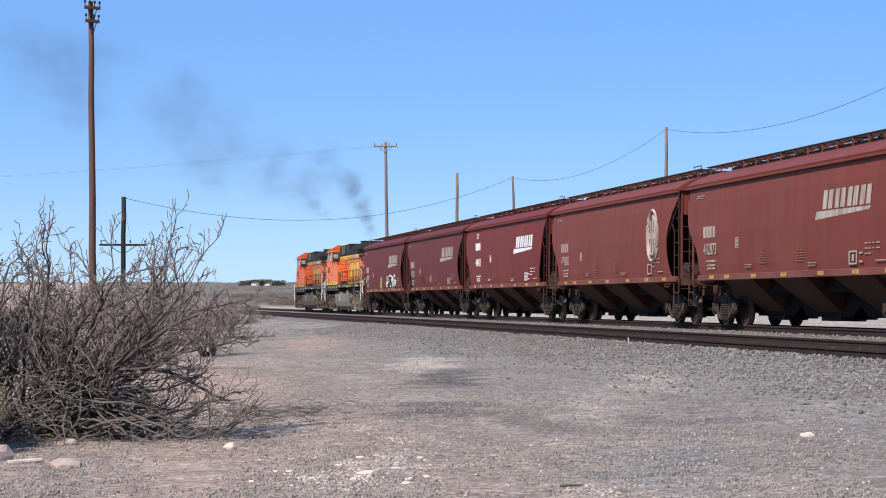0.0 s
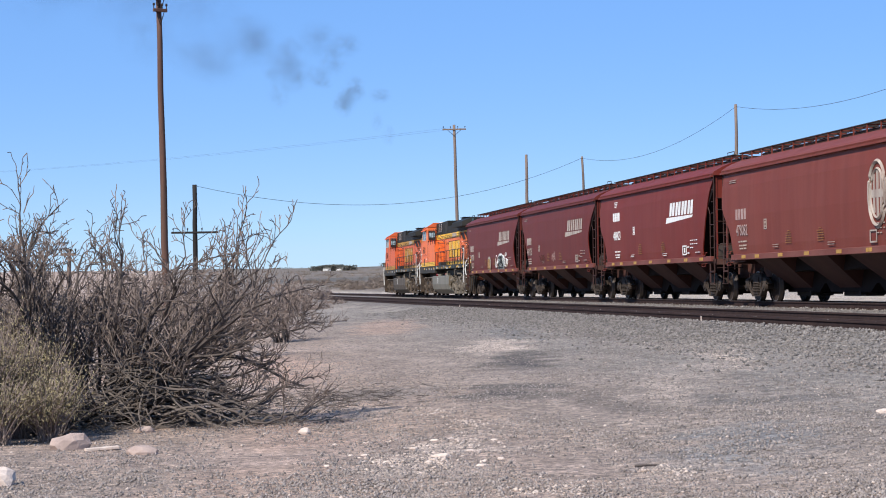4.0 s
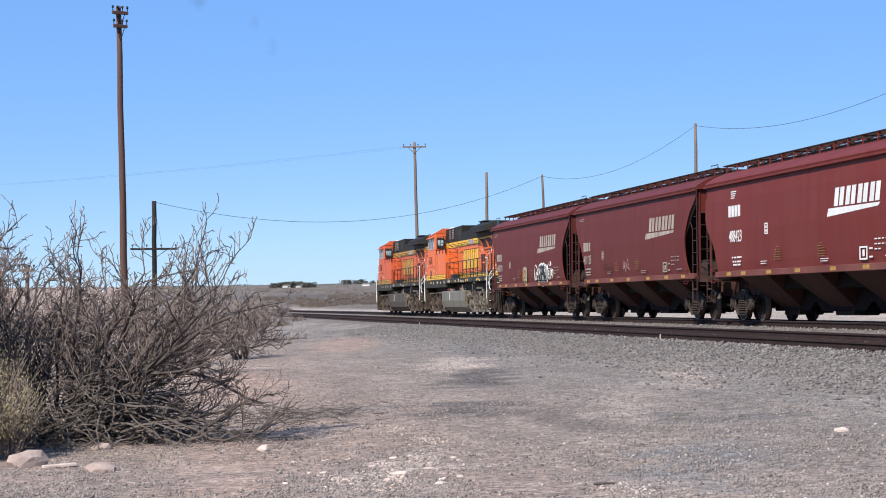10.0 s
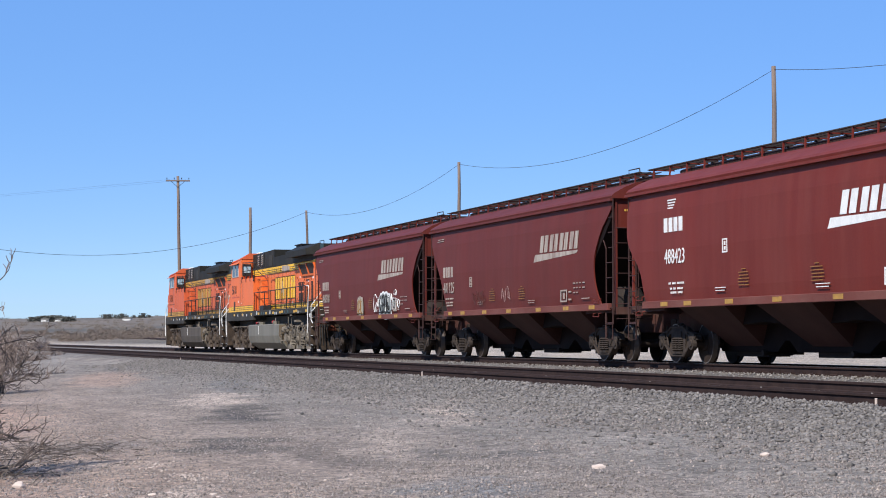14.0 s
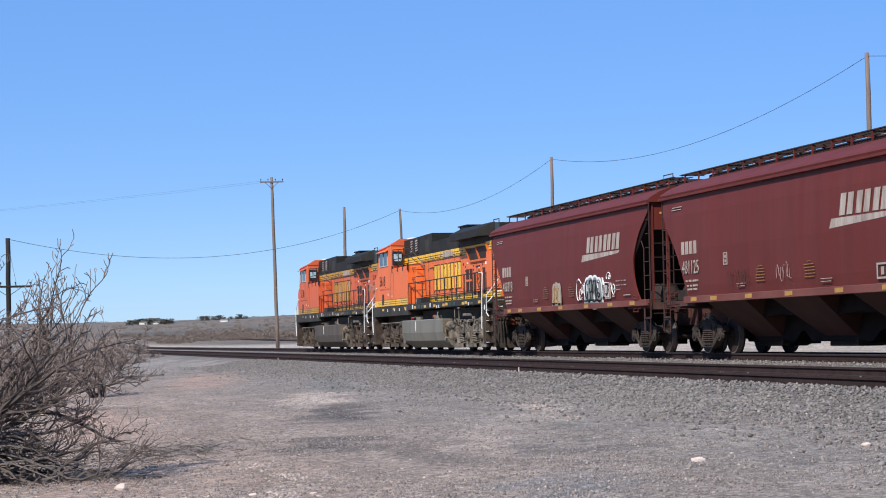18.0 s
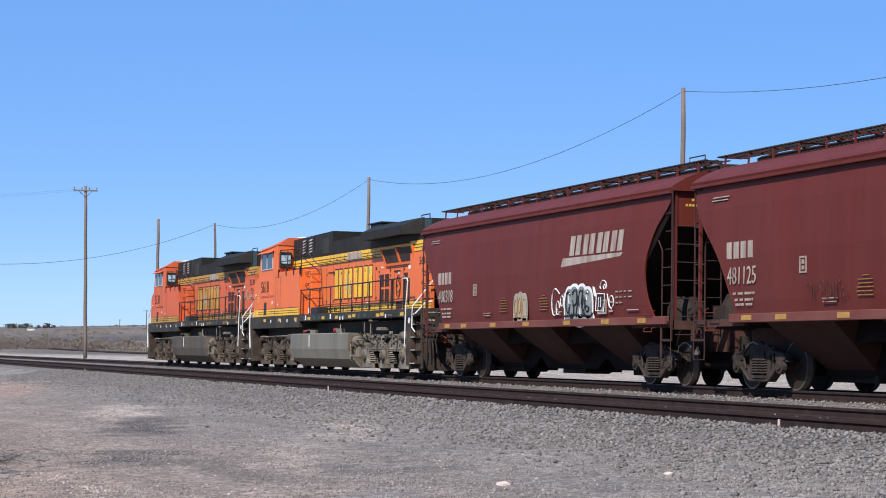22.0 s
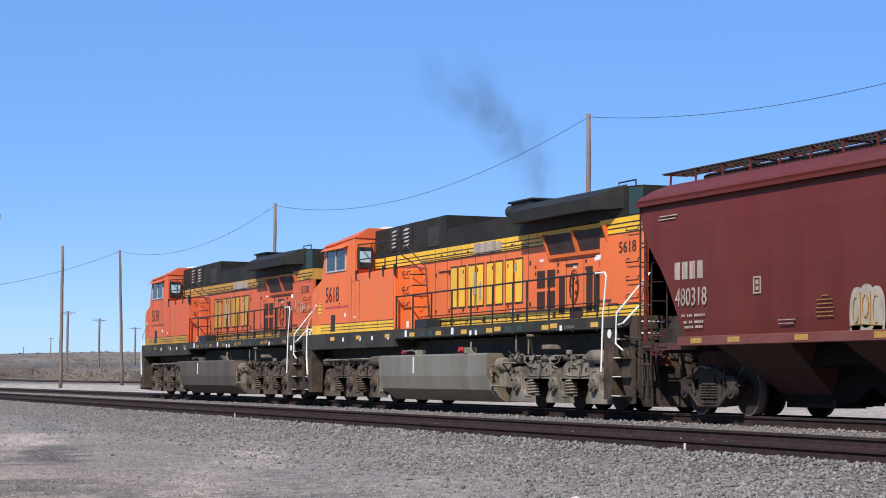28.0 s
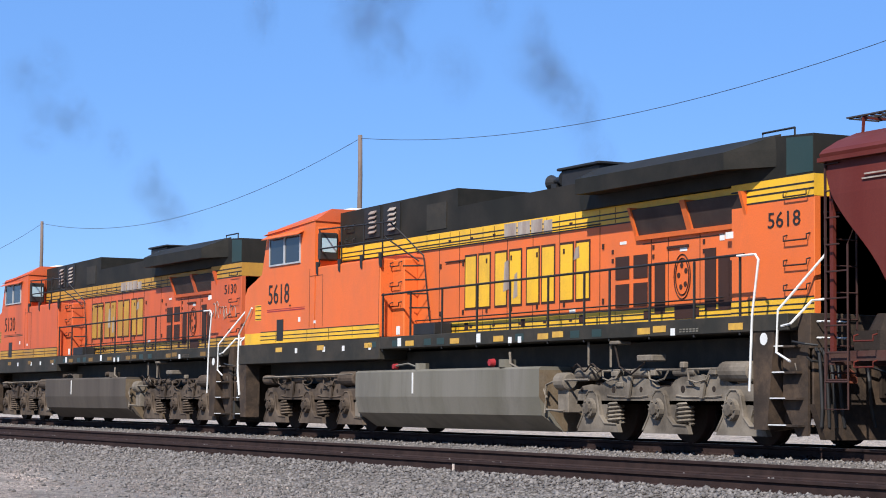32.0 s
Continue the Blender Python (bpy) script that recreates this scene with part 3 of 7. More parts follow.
def loco_side_frame(y0, y1):
    """The cast side frame of a three-axle truck, in the truck's own space: a deep web with round arches between flared pedestals."""
    bm = bmesh.new()
    top = [(-2.62, 0.60), (-2.58, 0.80), (-2.44, 0.90), (-2.16, 0.93), (-1.92, 0.90), (-1.72, 0.97), (-1.48, 1.05), (-0.62, 1.05), (-0.36, 0.98), (-0.22, 0.88), (0.22, 0.88), (0.36, 0.98), (0.62, 1.05), (1.48, 1.05), (1.74, 0.97), (1.92, 0.90), (2.16, 0.93), (2.46, 0.90), (2.60, 0.80), (2.64, 0.60)]
    low = []
    for x in (2.03, 0.0, -2.03):
        low += [(x + 0.66, 0.66), (x + 0.50, 0.63), (x + 0.40, 0.56), (x + 0.34, 0.42), (x + 0.30, 0.18), (x - 0.36, 0.18), (x - 0.33, 0.42), (x - 0.38, 0.56), (x - 0.48, 0.63), (x - 0.62, 0.66)]
    slab_in(bm, top + low, y0, y1)
    for x in (-2.03, 0.0, 2.03):
        # the flared pedestal with its seat for the spring, and the cast bead round it
        slab_in(bm, [(x - 0.46, 0.15), (x - 0.42, 0.24), (x - 0.28, 0.40), (x - 0.18, 0.74), (x - 0.09, 0.83), (x + 0.09, 0.83), (x + 0.17, 0.74), (x + 0.26, 0.42), (x + 0.40, 0.30), (x + 0.78, 0.28), (x + 0.84, 0.15)], y0 - 0.07, y0 + 0.01)
        tube(bm, [(x - 0.45, y0 - 0.072, 0.20), (x - 0.28, y0 - 0.072, 0.42), (x - 0.18, y0 - 0.072, 0.74), (x - 0.08, y0 - 0.072, 0.82), (x + 0.08, y0 - 0.072, 0.82), (x + 0.17, y0 - 0.072, 0.74), (x + 0.26, y0 - 0.072, 0.42), (x + 0.42, y0 - 0.072, 0.29), (x + 0.78, y0 - 0.072, 0.28)], 0.020, 6)
    for x in (-1.02, 1.02):
        tube(bm, [(x - 0.62, y0, 0.74), (x - 0.40, y0, 0.72), (x + 0.40, y0, 0.72), (x + 0.62, y0, 0.74)], 0.022, 6)
        box(bm, x - 0.34, x - 0.12, y0 - 0.03, y0 + 0.005, 0.88, 0.96, bevel=0.01)
    return bm


def frame_holes():
    """Dark core holes and hangers on the cast frame."""
    bm = bmesh.new()
    for x, r in ((-1.45, 0.07), (-0.62, 0.055), (0.58, 0.07), (1.42, 0.055), (-2.45, 0.05), (2.5, 0.05)):
        disc(bm, (x, 0.84), r * 0.8, r * 0.8, -1.301, -1.306, 12)
    return bm


def axle_box():
    bm = bmesh.new()
    disc(bm, (0, 0), 0.17, 0.16, -0.02, -0.09, 14)
    disc(bm, (0, 0), 0.10, 0.09, -0.09, -0.13, 10)
    for k in range(6):
        a = k * math.tau / 6
        disc(bm, (0.13 * math.cos(a), 0.13 * math.sin(a)), 0.02, 0.02, -0.09, -0.115, 6)
    bmesh.ops.recalc_face_normals(bm, faces=bm.faces[:])
    return bm


def loco_springs():
    bm = bmesh.new()
    for x in (-1.46, 0.57, 2.60):
        spring(bm, x, -1.25, 0.30, 0.62, 0.125, 5, 0.026)
    return bm


def brake_rig():
    """Levers, the long brake pipe and a few hanging hoses over the side frame."""
    bm = bmesh.new()
    for x in (-0.95, 1.15):
        slab_in(bm, [(x - 0.05, 0.70), (x + 0.04, 0.70), (x + 0.12, 1.04), (x + 0.02, 1.06)], -1.36, -1.32)
    tube(bm, [(-2.5, -1.30, 1.13), (-1.2, -1.32, 1.15), (0.6, -1.32, 1.14), (2.3, -1.30, 1.15)], 0.022, 6)
    for x, d, h in ((-1.75, 0.55, 0.12), (-0.35, 0.60, 0.14), (0.75, 0.65, 0.16)):
        tube(bm, [(x, -1.33, 1.14), (x + 0.15 * d, -1.37, 1.14 - h), (x + 0.5 * d, -1.38, 1.10 - h), (x + 0.85 * d, -1.37, 1.14 - h), (x + d, -1.33, 1.16)], 0.016, 5)
    for x, w, h in ((-1.35, 0.10, 0.08), (-0.2, 0.07, 0.11), (1.45, 0.09, 0.07)):
        box(bm, x - w, x + w, -1.36, -1.22, 1.05, 1.06 + h, bevel=0.012)
    return bm


def brake_cylinders():
    bm = bmesh.new()
    for x, w, r in ((-2.30, 0.26, 0.11), (2.05, 0.36, 0.15), (-0.62, 0.22, 0.075), (0.62, 0.28, 0.06)):
        tube(bm, [(x - w - 0.02, -1.28, 1.10), (x - w, -1.28, 1.10), (x + w, -1.28, 1.10), (x + w + 0.02, -1.28, 1.10)], [r * 0.8, r, r, r * 0.8], 16)
    return bm


def logo_blocks(x0, x1, z0, z1, y, lean=0.0, grow=0.0):
    """Four bold block shapes side by side in place of the railway's lettering."""
    bm = bmesh.new()
    w = (x1 - x0) / 4
    h = z1 - z0

    def quad(a, b, c, d):
        slab_in(bm, [(x0 + p * w + lean * (q * h) - grow * s[0], z0 + q * h - grow * s[1]) for (p, q), s in zip((a, b, c, d), ((1, 1), (-1, 1), (-1, -1), (1, -1)))], y, y - 0.006)

    for i in range(4):
        quad((i + 0.06, 0), (i + 0.40, 0), (i + 0.40, 1), (i + 0.06, 1))
        quad((i + 0.52, 0), (i + 0.86, 0), (i + 0.86, 1), (i + 0.52, 1))
    return bm


def stripes(x0, x1, zs, y, t=0.018):
    return boxes(*[(x0, x1, y - 0.004, y, z - t / 2, z + t / 2) for z in zs])


def grab(bm, x, y, z, w=0.32, d=0.07, axis="x"):
    if axis == "x":
        pts = [(x - w / 2, y, z + 0.05), (x - w / 2, y - d, z + 0.03), (x - w / 2, y - d, z - 0.04), (x + w / 2, y - d, z - 0.04), (x + w / 2, y - d, z + 0.03), (x + w / 2, y, z + 0.05)]
    else:
        pts = [(x, y - w / 2, z), (x + d, y - w / 2, z), (x + d, y + w / 2, z), (x, y + w / 2, z)]
    tube(bm, pts, 0.012, 4)


def steps(x0, x1, lead):
    """A stair well at one corner: side plate, treads."""
    bm = bmesh.new()
    s = 1 if lead else -1
    slab_in(bm, [(x0, 1.90), (x1, 1.90), (x1, 0.95), (x1 - 0.15 * s, 0.30), (x0 + 0.1 * s, 0.22), (x0, 0.55)], -1.20, -1.17)
    slab_in(bm, [(x0, 1.90), (x0 + 0.52 * s, 1.90), (x0 + 0.50 * s, 1.45), (x0 + 0.34 * s, 0.25), (x0 + 0.02 * s, 0.25)], -1.50, -1.17)
    for i, z in enumerate((0.30, 0.68, 1.05, 1.42)):
        a, b = sorted((x0 + (0.18 + 0.05 * i) * s, x1 - 0.02 * s - 0.03 * i * s))
        box(bm, a, b, -1.48, -1.20, z, z + 0.03)
    return bm


def tread_edges(x0, x1, lead):
    bm = bmesh.new()
    s = 1 if lead else -1
    for i, z in enumerate((0.30, 0.68, 1.05, 1.42)):
        a, b = sorted((x0 + (0.36 + 0.02 * i) * s, x1 - 0.30 * s - 0.02 * i * s))
        box(bm, a, b, -1.495, -1.48, z + 0.014, z + 0.03)
    return bm


def coupler(bm, x, s):
    box(bm, min(x, x + 0.55 * s), max(x, x + 0.55 * s), -0.10, 0.10, 0.78, 1.0)
    slab_in(bm, [(x + 0.5 * s, -0.14), (x + 0.72 * s, -0.18), (x + 0.80 * s, -0.02), (x + 0.70 * s, 0.16), (x + 0.5 * s, 0.16)], 0.72, 1.04, "z")


def louvre(bm, x0, x1, z0, z1, y, n):
    for i in range(n):
        z = z0 + (z1 - z0) * (i + 0.5) / n
        slab_in(bm, [(y, z + 0.02), (y - 0.05, z - 0.03), (y - 0.055, z - 0.015), (y, z + 0.045)], x0, x1, "x")


def screen_rim(a, b, H):
    """The rim round a slanted radiator screen."""
    bm = bmesh.new()
    low, high = (-H - 0.022, 3.30), (-H - 0.185, 3.80)
    for x0, x1 in ((a - 0.05, a + 0.02), (b - 0.02, b + 0.05)):
        slab_in(bm, [low, (low[0] - 0.03, low[1]), (high[0] - 0.03, high[1]), high, (-H, 3.80), (-H, 3.30)], x0, x1, "x")
    slab_in(bm, [(-H, 3.27), (-H - 0.055, 3.27), (-H - 0.07, 3.345), (-H, 3.345)], a - 0.05, b + 0.05, "x")
    return bm


def locomotive(number, letters_x, paint):
    t = tagged(new("locomotive"), "orange diesel locomotive with yellow stripes and dark green roof", "locomotive", "locomotives at the head of the train")

    def p(name, key, make, material, label="", parent=None, at=None):
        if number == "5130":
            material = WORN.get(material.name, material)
        key += material.name
        if name in LOOSE:
            return split(name, once("loco_" + key, make), material, parent or t, label, at)
        return part(name, once("loco_" + key, make), material, parent or t, label, at)

    S, H = 1.52, 0.95      # half widths of the deck and cab, and of the hood
    p("underframe", "frame", lambda: boxes((0.75, 8.4, -S, S, 1.46, 1.90), (8.4, 21.95, -S, S, 1.66, 1.90), (1.2, 21.4, -0.9, 0.9, 1.0, 1.62), bevel=0.01), frame_grey)
    # nose, cab and the wide cabinet behind it
    p("nose", "nose", lambda: slab([(0.80, 1.90), (0.80, 3.05), (0.95, 3.22), (2.1, 3.58), (2.1, 1.90)], -1.40, 1.40), paint)
    p("cab", "cab", lambda: slab([(2.1, 1.90), (2.1, 3.45), (2.42, 4.36), (2.42, 4.42), (5.12, 4.52), (5.12, 1.90)], -S, S), paint)

    def roof():
        bm = bmesh.new()
        rings = [[(x, y, z) for y, z in prof] for x, prof in ((2.25, [(-S - 0.05, 4.34), (-1.15, 4.54), (1.15, 4.54), (S + 0.05, 4.34), (0, 4.36)]), (5.15, [(-S - 0.02, 4.48), (-1.15, 4.75), (1.15, 4.75), (S + 0.02, 4.48), (0, 4.44)]))]
        vs = [[bm.verts.new(q) for q in r] for r in rings]
        for k in range(5):
            bm.faces.new((vs[0][k], vs[0][(k + 1) % 5], vs[1][(k + 1) % 5], vs[1][k]))
        bm.faces.new(vs[0][::-1])
        bm.faces.new(vs[1])
        bmesh.ops.recalc_face_normals(bm, faces=bm.faces[:])
        return bm

    p("cab_roof", "roof", roof, worn_orange)
    p("roof_unit", "roofac", lambda: boxes((4.0, 4.9, -0.6, 0.5, 4.70, 4.82), bevel=0.03), house_white, "pale roof box")
    for x0, x1 in ((2.62, 3.42), (3.50, 4.32)):
        w = p("window", "win%.1f" % x0, lambda: boxes((x0, x1, -S - 0.012, -S - 0.002, 3.66, 4.22)), glass)
        p("window_frame", "winf%.1f" % x0, lambda: boxes((x0 - 0.03, x0, -S - 0.03, -S, 3.62, 4.25), (x1, x1 + 0.03, -S - 0.03, -S, 3.62, 4.25), (x0, x1, -S - 0.03, -S, 3.62, 3.655), (x0, x1, -S - 0.03, -S, 4.225, 4.25)), pale_metal, "bright aluminium frame", w)
    p("sun_visor", "visor", lambda: slab([(-S, 4.30), (-S - 0.16, 4.22), (-S - 0.165, 4.235), (-S, 4.33)], 2.45, 4.5, "x"), paint)
    p("cab_door", "door", lambda: boxes((5.125, 5.155, -1.46, -0.98, 3.50, 4.34), bevel=0.01), paint)
    p("mirror", "mirror", lambda: boxes((5.20, 5.30, -1.50, -1.05, 3.62, 4.22), bevel=0.03), black, "dark rear-view mirror")
    p("mirror_glass", "mirrorg", lambda: boxes((5.302, 5.308, -1.44, -1.10, 3.80, 4.10)), cyan_lens)
    p("windshield", "shield", lambda: slab([(2.13, 3.62), (2.37, 4.28), (2.36, 4.29), (2.115, 3.62)], -1.2, 1.2), glass)
    p("electrical_cabinet", "wide", lambda: boxes((5.16, 8.40, -S, S, 1.90, 3.48), bevel=0.02), paint)
    p("cabinet_step", "widestep", lambda: boxes((8.40, 8.95, -1.25, -0.94, 1.90, 3.45), bevel=0.02), paint)
    p("yellow_band", "band1", lambda: boxes((0.82, 2.1, -1.406, -1.40, 1.905, 2.16), (2.1, 8.4, -S - 0.006, -S, 1.905, 2.16)), yellow)
    p("stripe", "stripe1", lambda: stripes(2.1, 8.4, (1.99, 2.07, 2.165), -S - 0.006), black)
    p("nose_badge", "badge", lambda: boxes((1.45, 2.05, -1.406, -1.40, 2.45, 2.80)), yellow, "yellow panel with dark lines")
    p("stripe", "stripe2", lambda: stripes(1.47, 2.03, (2.48, 2.57, 2.68, 2.77), -1.406), black)
    p("door_seam", "cabseams", lambda: boxes(*[(x, x + 0.012, -S - 0.010, -S, 1.92, 2.16) for x in (3.0, 4.75, 5.9, 7.1, 8.35)], (4.85, 4.862, -S - 0.004, -S, 2.2, 3.45), (5.55, 5.562, -S - 0.004, -S, 2.2, 3.3), (4.86, 5.55, -S - 0.004, -S, 3.29, 3.302), (8.36, 8.372, -S - 0.004, -S, 2.2, 3.46), (3.75, 3.83, -S - 0.012, -S, 2.70, 2.73)), grille)
    p("notice", "cabnotice", lambda: boxes((4.25, 4.37, -S - 0.005, -S, 2.34, 2.44), (5.1, 5.2, -S - 0.005, -S, 2.28, 2.34), (8.62, 8.78, -1.256, -1.25, 1.95, 2.12)), white)
    p("grab_iron", "hoodgrabs", lambda: (lambda bm: ([grab(bm, 5.75 + 0.02 * i, -0.96, z, 0.4, 0.06) for i, z in enumerate((4.32, 4.02))], bm)[1])(bmesh.new()), black)
    p("stripe", "stripe3", lambda: boxes((2.45, 4.6, -S - 0.004, -S, 2.60, 2.625), (2.45, 4.6, -S - 0.004, -S, 2.645, 2.66)), red_paint)
    p("vent", "cabvent", lambda: boxes((3.05, 3.42, -S - 0.01, -S, 1.95, 2.42)), black)
    # hood
    p("hood", "hood", lambda: boxes((5.16, 21.95, -H, H, 1.90, 3.60), (19.9, 21.95, -1.05, 1.05, 1.90, 3.60), bevel=0.01), paint)
    p("yellow_band", "band2", lambda: boxes((5.16, 19.9, -H - 0.004, H, 3.60, 3.90), (19.9, 21.95, -1.05, 1.05, 3.60, 3.92)), yellow)
    p("stripe", "stripe4", lambda: stripes(5.2, 19.9, (3.60, 3.69, 3.78), -H - 0.004, 0.024), black)
    p("stripe", "stripe5", lambda: stripes(19.9, 21.95, (3.60, 3.71, 3.80), -1.05, 0.026), black)
    p("stripe", "stripe7", lambda: stripes(19.9, 21.95, (1.98, 2.06, 2.155), -1.055, 0.022), black)
    p("yellow_band", "band3", lambda: boxes((8.95, 19.9, -H - 0.005, -H, 1.91, 2.15), (19.9, 21.95, -1.055, -1.05, 1.91, 2.15)), yellow)
    p("stripe", "stripe6", lambda: stripes(8.95, 19.9, (1.98, 2.06, 2.155), -H - 0.005, 0.022), black)
    p("hood_top", "top1", lambda: slab([(5.16, 3.90), (5.16, 4.66), (10.66, 4.72), (10.66, 4.36), (15.4, 4.40), (15.4, 3.90)], -H, H), green)
    p("roof_hatch", "topdoor", lambda: boxes((9.35, 10.2, -H - 0.015, -H, 3.98, 4.50)), frame_grey)
    for x0 in (6.42, 7.36):
        g = p("vent", "intake%.1f" % x0, lambda: boxes((x0, x0 + 0.78, -H - 0.02, -H - 0.004, 4.02, 4.66)), black)
        bl = once("loco_slats%.1f" % x0, lambda: (lambda bm: (louvre(bm, x0 + 0.30, x0 + 0.60, 4.08, 4.58, -H - 0.02, 5), bm)[1])(bmesh.new()))
        split("slat", bl, old_white, g)
    p("radiator_cab", "rad", lambda: slab([(15.4, 3.90), (15.4, 4.42), (16.0, 4.46), (20.7, 4.56), (21.95, 4.50), (21.95, 3.92)], -1.05, 1.05), green)

    def wing():
        bm = bmesh.new()
        for s in (-1, 1):
            prof0 = [(s * 1.0, 4.12), (s * 1.47, 4.10), (s * 1.47, 4.36), (s * 1.0, 4.58)]
            for xa, xb, k in ((15.95, 20.3, 1.0), (20.3, 21.1, 0.0)):
                ra = [bm.verts.new((xa, y, z)) for y, z in prof0]
                rb = [bm.verts.new((xb, y if k else (s * 1.02 if abs(y) > 1.2 else y), z)) for y, z in prof0]
                for i in range(4):
                    bm.faces.new((ra[i], ra[(i + 1) % 4], rb[(i + 1) % 4], rb[i]))
                bm.faces.new(ra)
                bm.faces.new(rb)
        bmesh.ops.recalc_face_normals(bm, faces=bm.faces[:])
        return bm

    p("radiator_wing", "wing", wing, green)
    p("exhaust_stack", "stack", lambda: boxes((14.0, 15.3, -0.60, 0.60, 4.36, 4.74), (13.92, 15.38, -0.66, 0.66, 4.74, 4.79), bevel=0.012), black)
    p("roof_grab", "roofgrab", lambda: tubes([[(20.5, -0.9, 4.52), (20.5, -0.9, 4.66), (21.3, -0.9, 4.66), (21.3, -0.9, 4.50)]], 0.018, 5), black)
    p("tail_corner", "corner", lambda: slab([(21.3, 3.95), (21.3, 4.50), (21.93, 4.46), (21.93, 3.95)], -1.056, -1.05), mat_panel, "lighter green panel")
    if number == "5618":
        def horn():
            bm = bmesh.new()
            for y, d in ((-0.16, 1), (0.02, 1), (0.20, -1), (-0.08, -1)):
                tube(bm, [(13.2, y * 1.6, 4.66), (13.2 + 0.18 * d, y * 1.6, 4.66), (13.2 + 0.36 * d, y * 1.6, 4.66)], [0.05, 0.07, 0.15], 14)
            box(bm, 13.1, 13.3, -0.30, 0.34, 4.36, 4.60)
            return bm
        p("horn", "horn", horn, black)
    # radiator screens, doors and panels on the hood's side
    for i, (a, b) in enumerate(((17.15, 18.65), (18.75, 20.25))):
        p("radiator_screen", "screen%d" % i, lambda: slab([(-H, 3.34), (-H - 0.02, 3.33), (-H - 0.17, 3.76), (-H, 3.80)], a, b, "x"), screen_mat)
        p("screen_frame", "screenf%d" % i, lambda: screen_rim(a, b, H), paint)
    for i, x in enumerate((16.42, 16.98)):
        for j, z in enumerate((2.20, 2.66)):
            p("vent_panel", "vp%d%d" % (i, j), lambda: boxes((x, x + 0.42, -H - 0.012, -H, z, z + 0.38)), grille)
    for i, (x, z0, z1) in enumerate(((17.62, 2.05, 2.88), (19.05, 2.05, 3.02), (19.42, 2.05, 2.85), (19.70, 2.05, 2.80), (18.2, 1.95, 2.18))):
        p("vent_panel", "vq%d" % i, lambda: boxes((x, x + (0.30 if i < 4 else 0.6), -H - 0.012, -H, z0, z1)), grille)
    p("door_seam", "doors", lambda: boxes(*[(x, x + 0.015, -H - 0.004, -H, 2.16, 3.58) for x in (9.9, 10.75, 11.7, 12.65, 13.6, 14.55, 15.9, 17.5, 18.0, 18.9, 19.8)], *[(x, x + 0.012, -H - 0.008, -H, za, zb) for x in (9.35, 9.9, 10.35, 10.75, 11.2, 11.7, 12.15, 12.65, 13.1, 13.6, 14.1, 14.55, 15.1, 15.9, 16.4) for za, zb in ((1.93, 2.14), (3.62, 3.88))], *[(x, x + 0.10, -H - 0.012, -H, z, z + 0.035) for x in (10.3, 11.2, 12.1, 13.1, 14.0, 14.9) for z in (2.02, 3.70)], (10.2, 11.0, -H - 0.03, -H, 3.30, 3.325), (17.25, 19.9, -H - 0.006, -H, 3.20, 3.215), (18.0, 18.6, -H - 0.03, -H, 3.08, 3.12), *[(x, x + 0.05, -H - 0.02, -H, z, z + 0.09) for x in (9.95, 10.9, 11.85, 12.8, 13.75, 14.7, 16.0) for z in (2.28, 3.2)]), grille)

    def emblem():
        bm = bmesh.new()
        for r in (0.33, 0.27):
            ring = [(18.42 + r * 0.70 * math.cos(k * math.tau / 20), -H - 0.012, 2.62 + r * 1.08 * math.sin(k * math.tau / 20)) for k in range(21)]
            tube(bm, ring, 0.009, 4)
        for k in range(5):
            a = k * math.tau / 5 + 0.5
            disc(bm, (18.42 + 0.11 * math.cos(a), 2.62 + 0.18 * math.sin(a)), 0.045, 0.045, -H - 0.001, -H - 0.008, 8)
        return bm

    p("emblem", "emblem", emblem, grille, "dark round outline emblem")
    p("notice", "notice", lambda: boxes((18.35, 18.55, -H - 0.006, -H, 3.02, 3.10), (19.45, 19.58, -H - 0.006, -H, 3.12, 3.22), (19.75, 19.95, -1.056, -1.05, 3.12, 3.22), (16.55, 16.75, -H - 0.006, -H, 3.24, 3.29), (14.9, 15.1, -H - 0.006, -H, 2.17, 2.24), (12.6, 12.68, -H - 0.006, -H, 2.9, 3.0)), white)
    p("worn_patch", "patch", lambda: boxes((12.55, 13.0, -H - 0.0125, -H, 3.62, 3.88), (13.05, 13.5, -H - 0.0125, -H, 3.62, 3.88), (13.55, 13.95, -H - 0.0125, -H, 3.62, 3.88), (14.0, 14.3, -H - 0.0125, -H, 3.62, 3.84)), old_white, "scuffed pale panels")
    # lettering blocks and road numbers
    a, b = letters_x
    lg = part("logo_backing", once("loco_lo%.1f" % a, logo_blocks, a, b, 2.40, 3.36, -H, 0, 0.045), grille, t, "black outline of the block logo")
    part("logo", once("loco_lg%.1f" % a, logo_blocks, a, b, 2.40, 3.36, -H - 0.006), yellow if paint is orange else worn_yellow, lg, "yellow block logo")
    for k, (u, v0, v1, wd) in enumerate(((0.33, 0.25, 0.85, 0.22), (0.41, 0.1, 0.6, 0.16), (0.86, 0.7, 0.95, 0.2))):
        xa = a + (b - a) * u
        part("worn_patch", once("loco_wear%d%.1f" % (k, a), lambda: slab([(xa, 2.40 + 0.96 * v0), (xa + wd, 2.44 + 0.96 * v0), (xa + wd * 0.9, 2.40 + 0.96 * v1), (xa + 0.05, 2.36 + 0.96 * v1)], -H - 0.0155, -H - 0.0125)), old_white, lg, "paint worn to pale primer")
    n1 = lettering(number, 0.58)
    part("number", n1, black if paint is orange else grille, t, "black road number", at=pose(2.50, -S - 0.006, 2.78) @ Matrix.Diagonal((1.08, 1, 1.08, 1)))
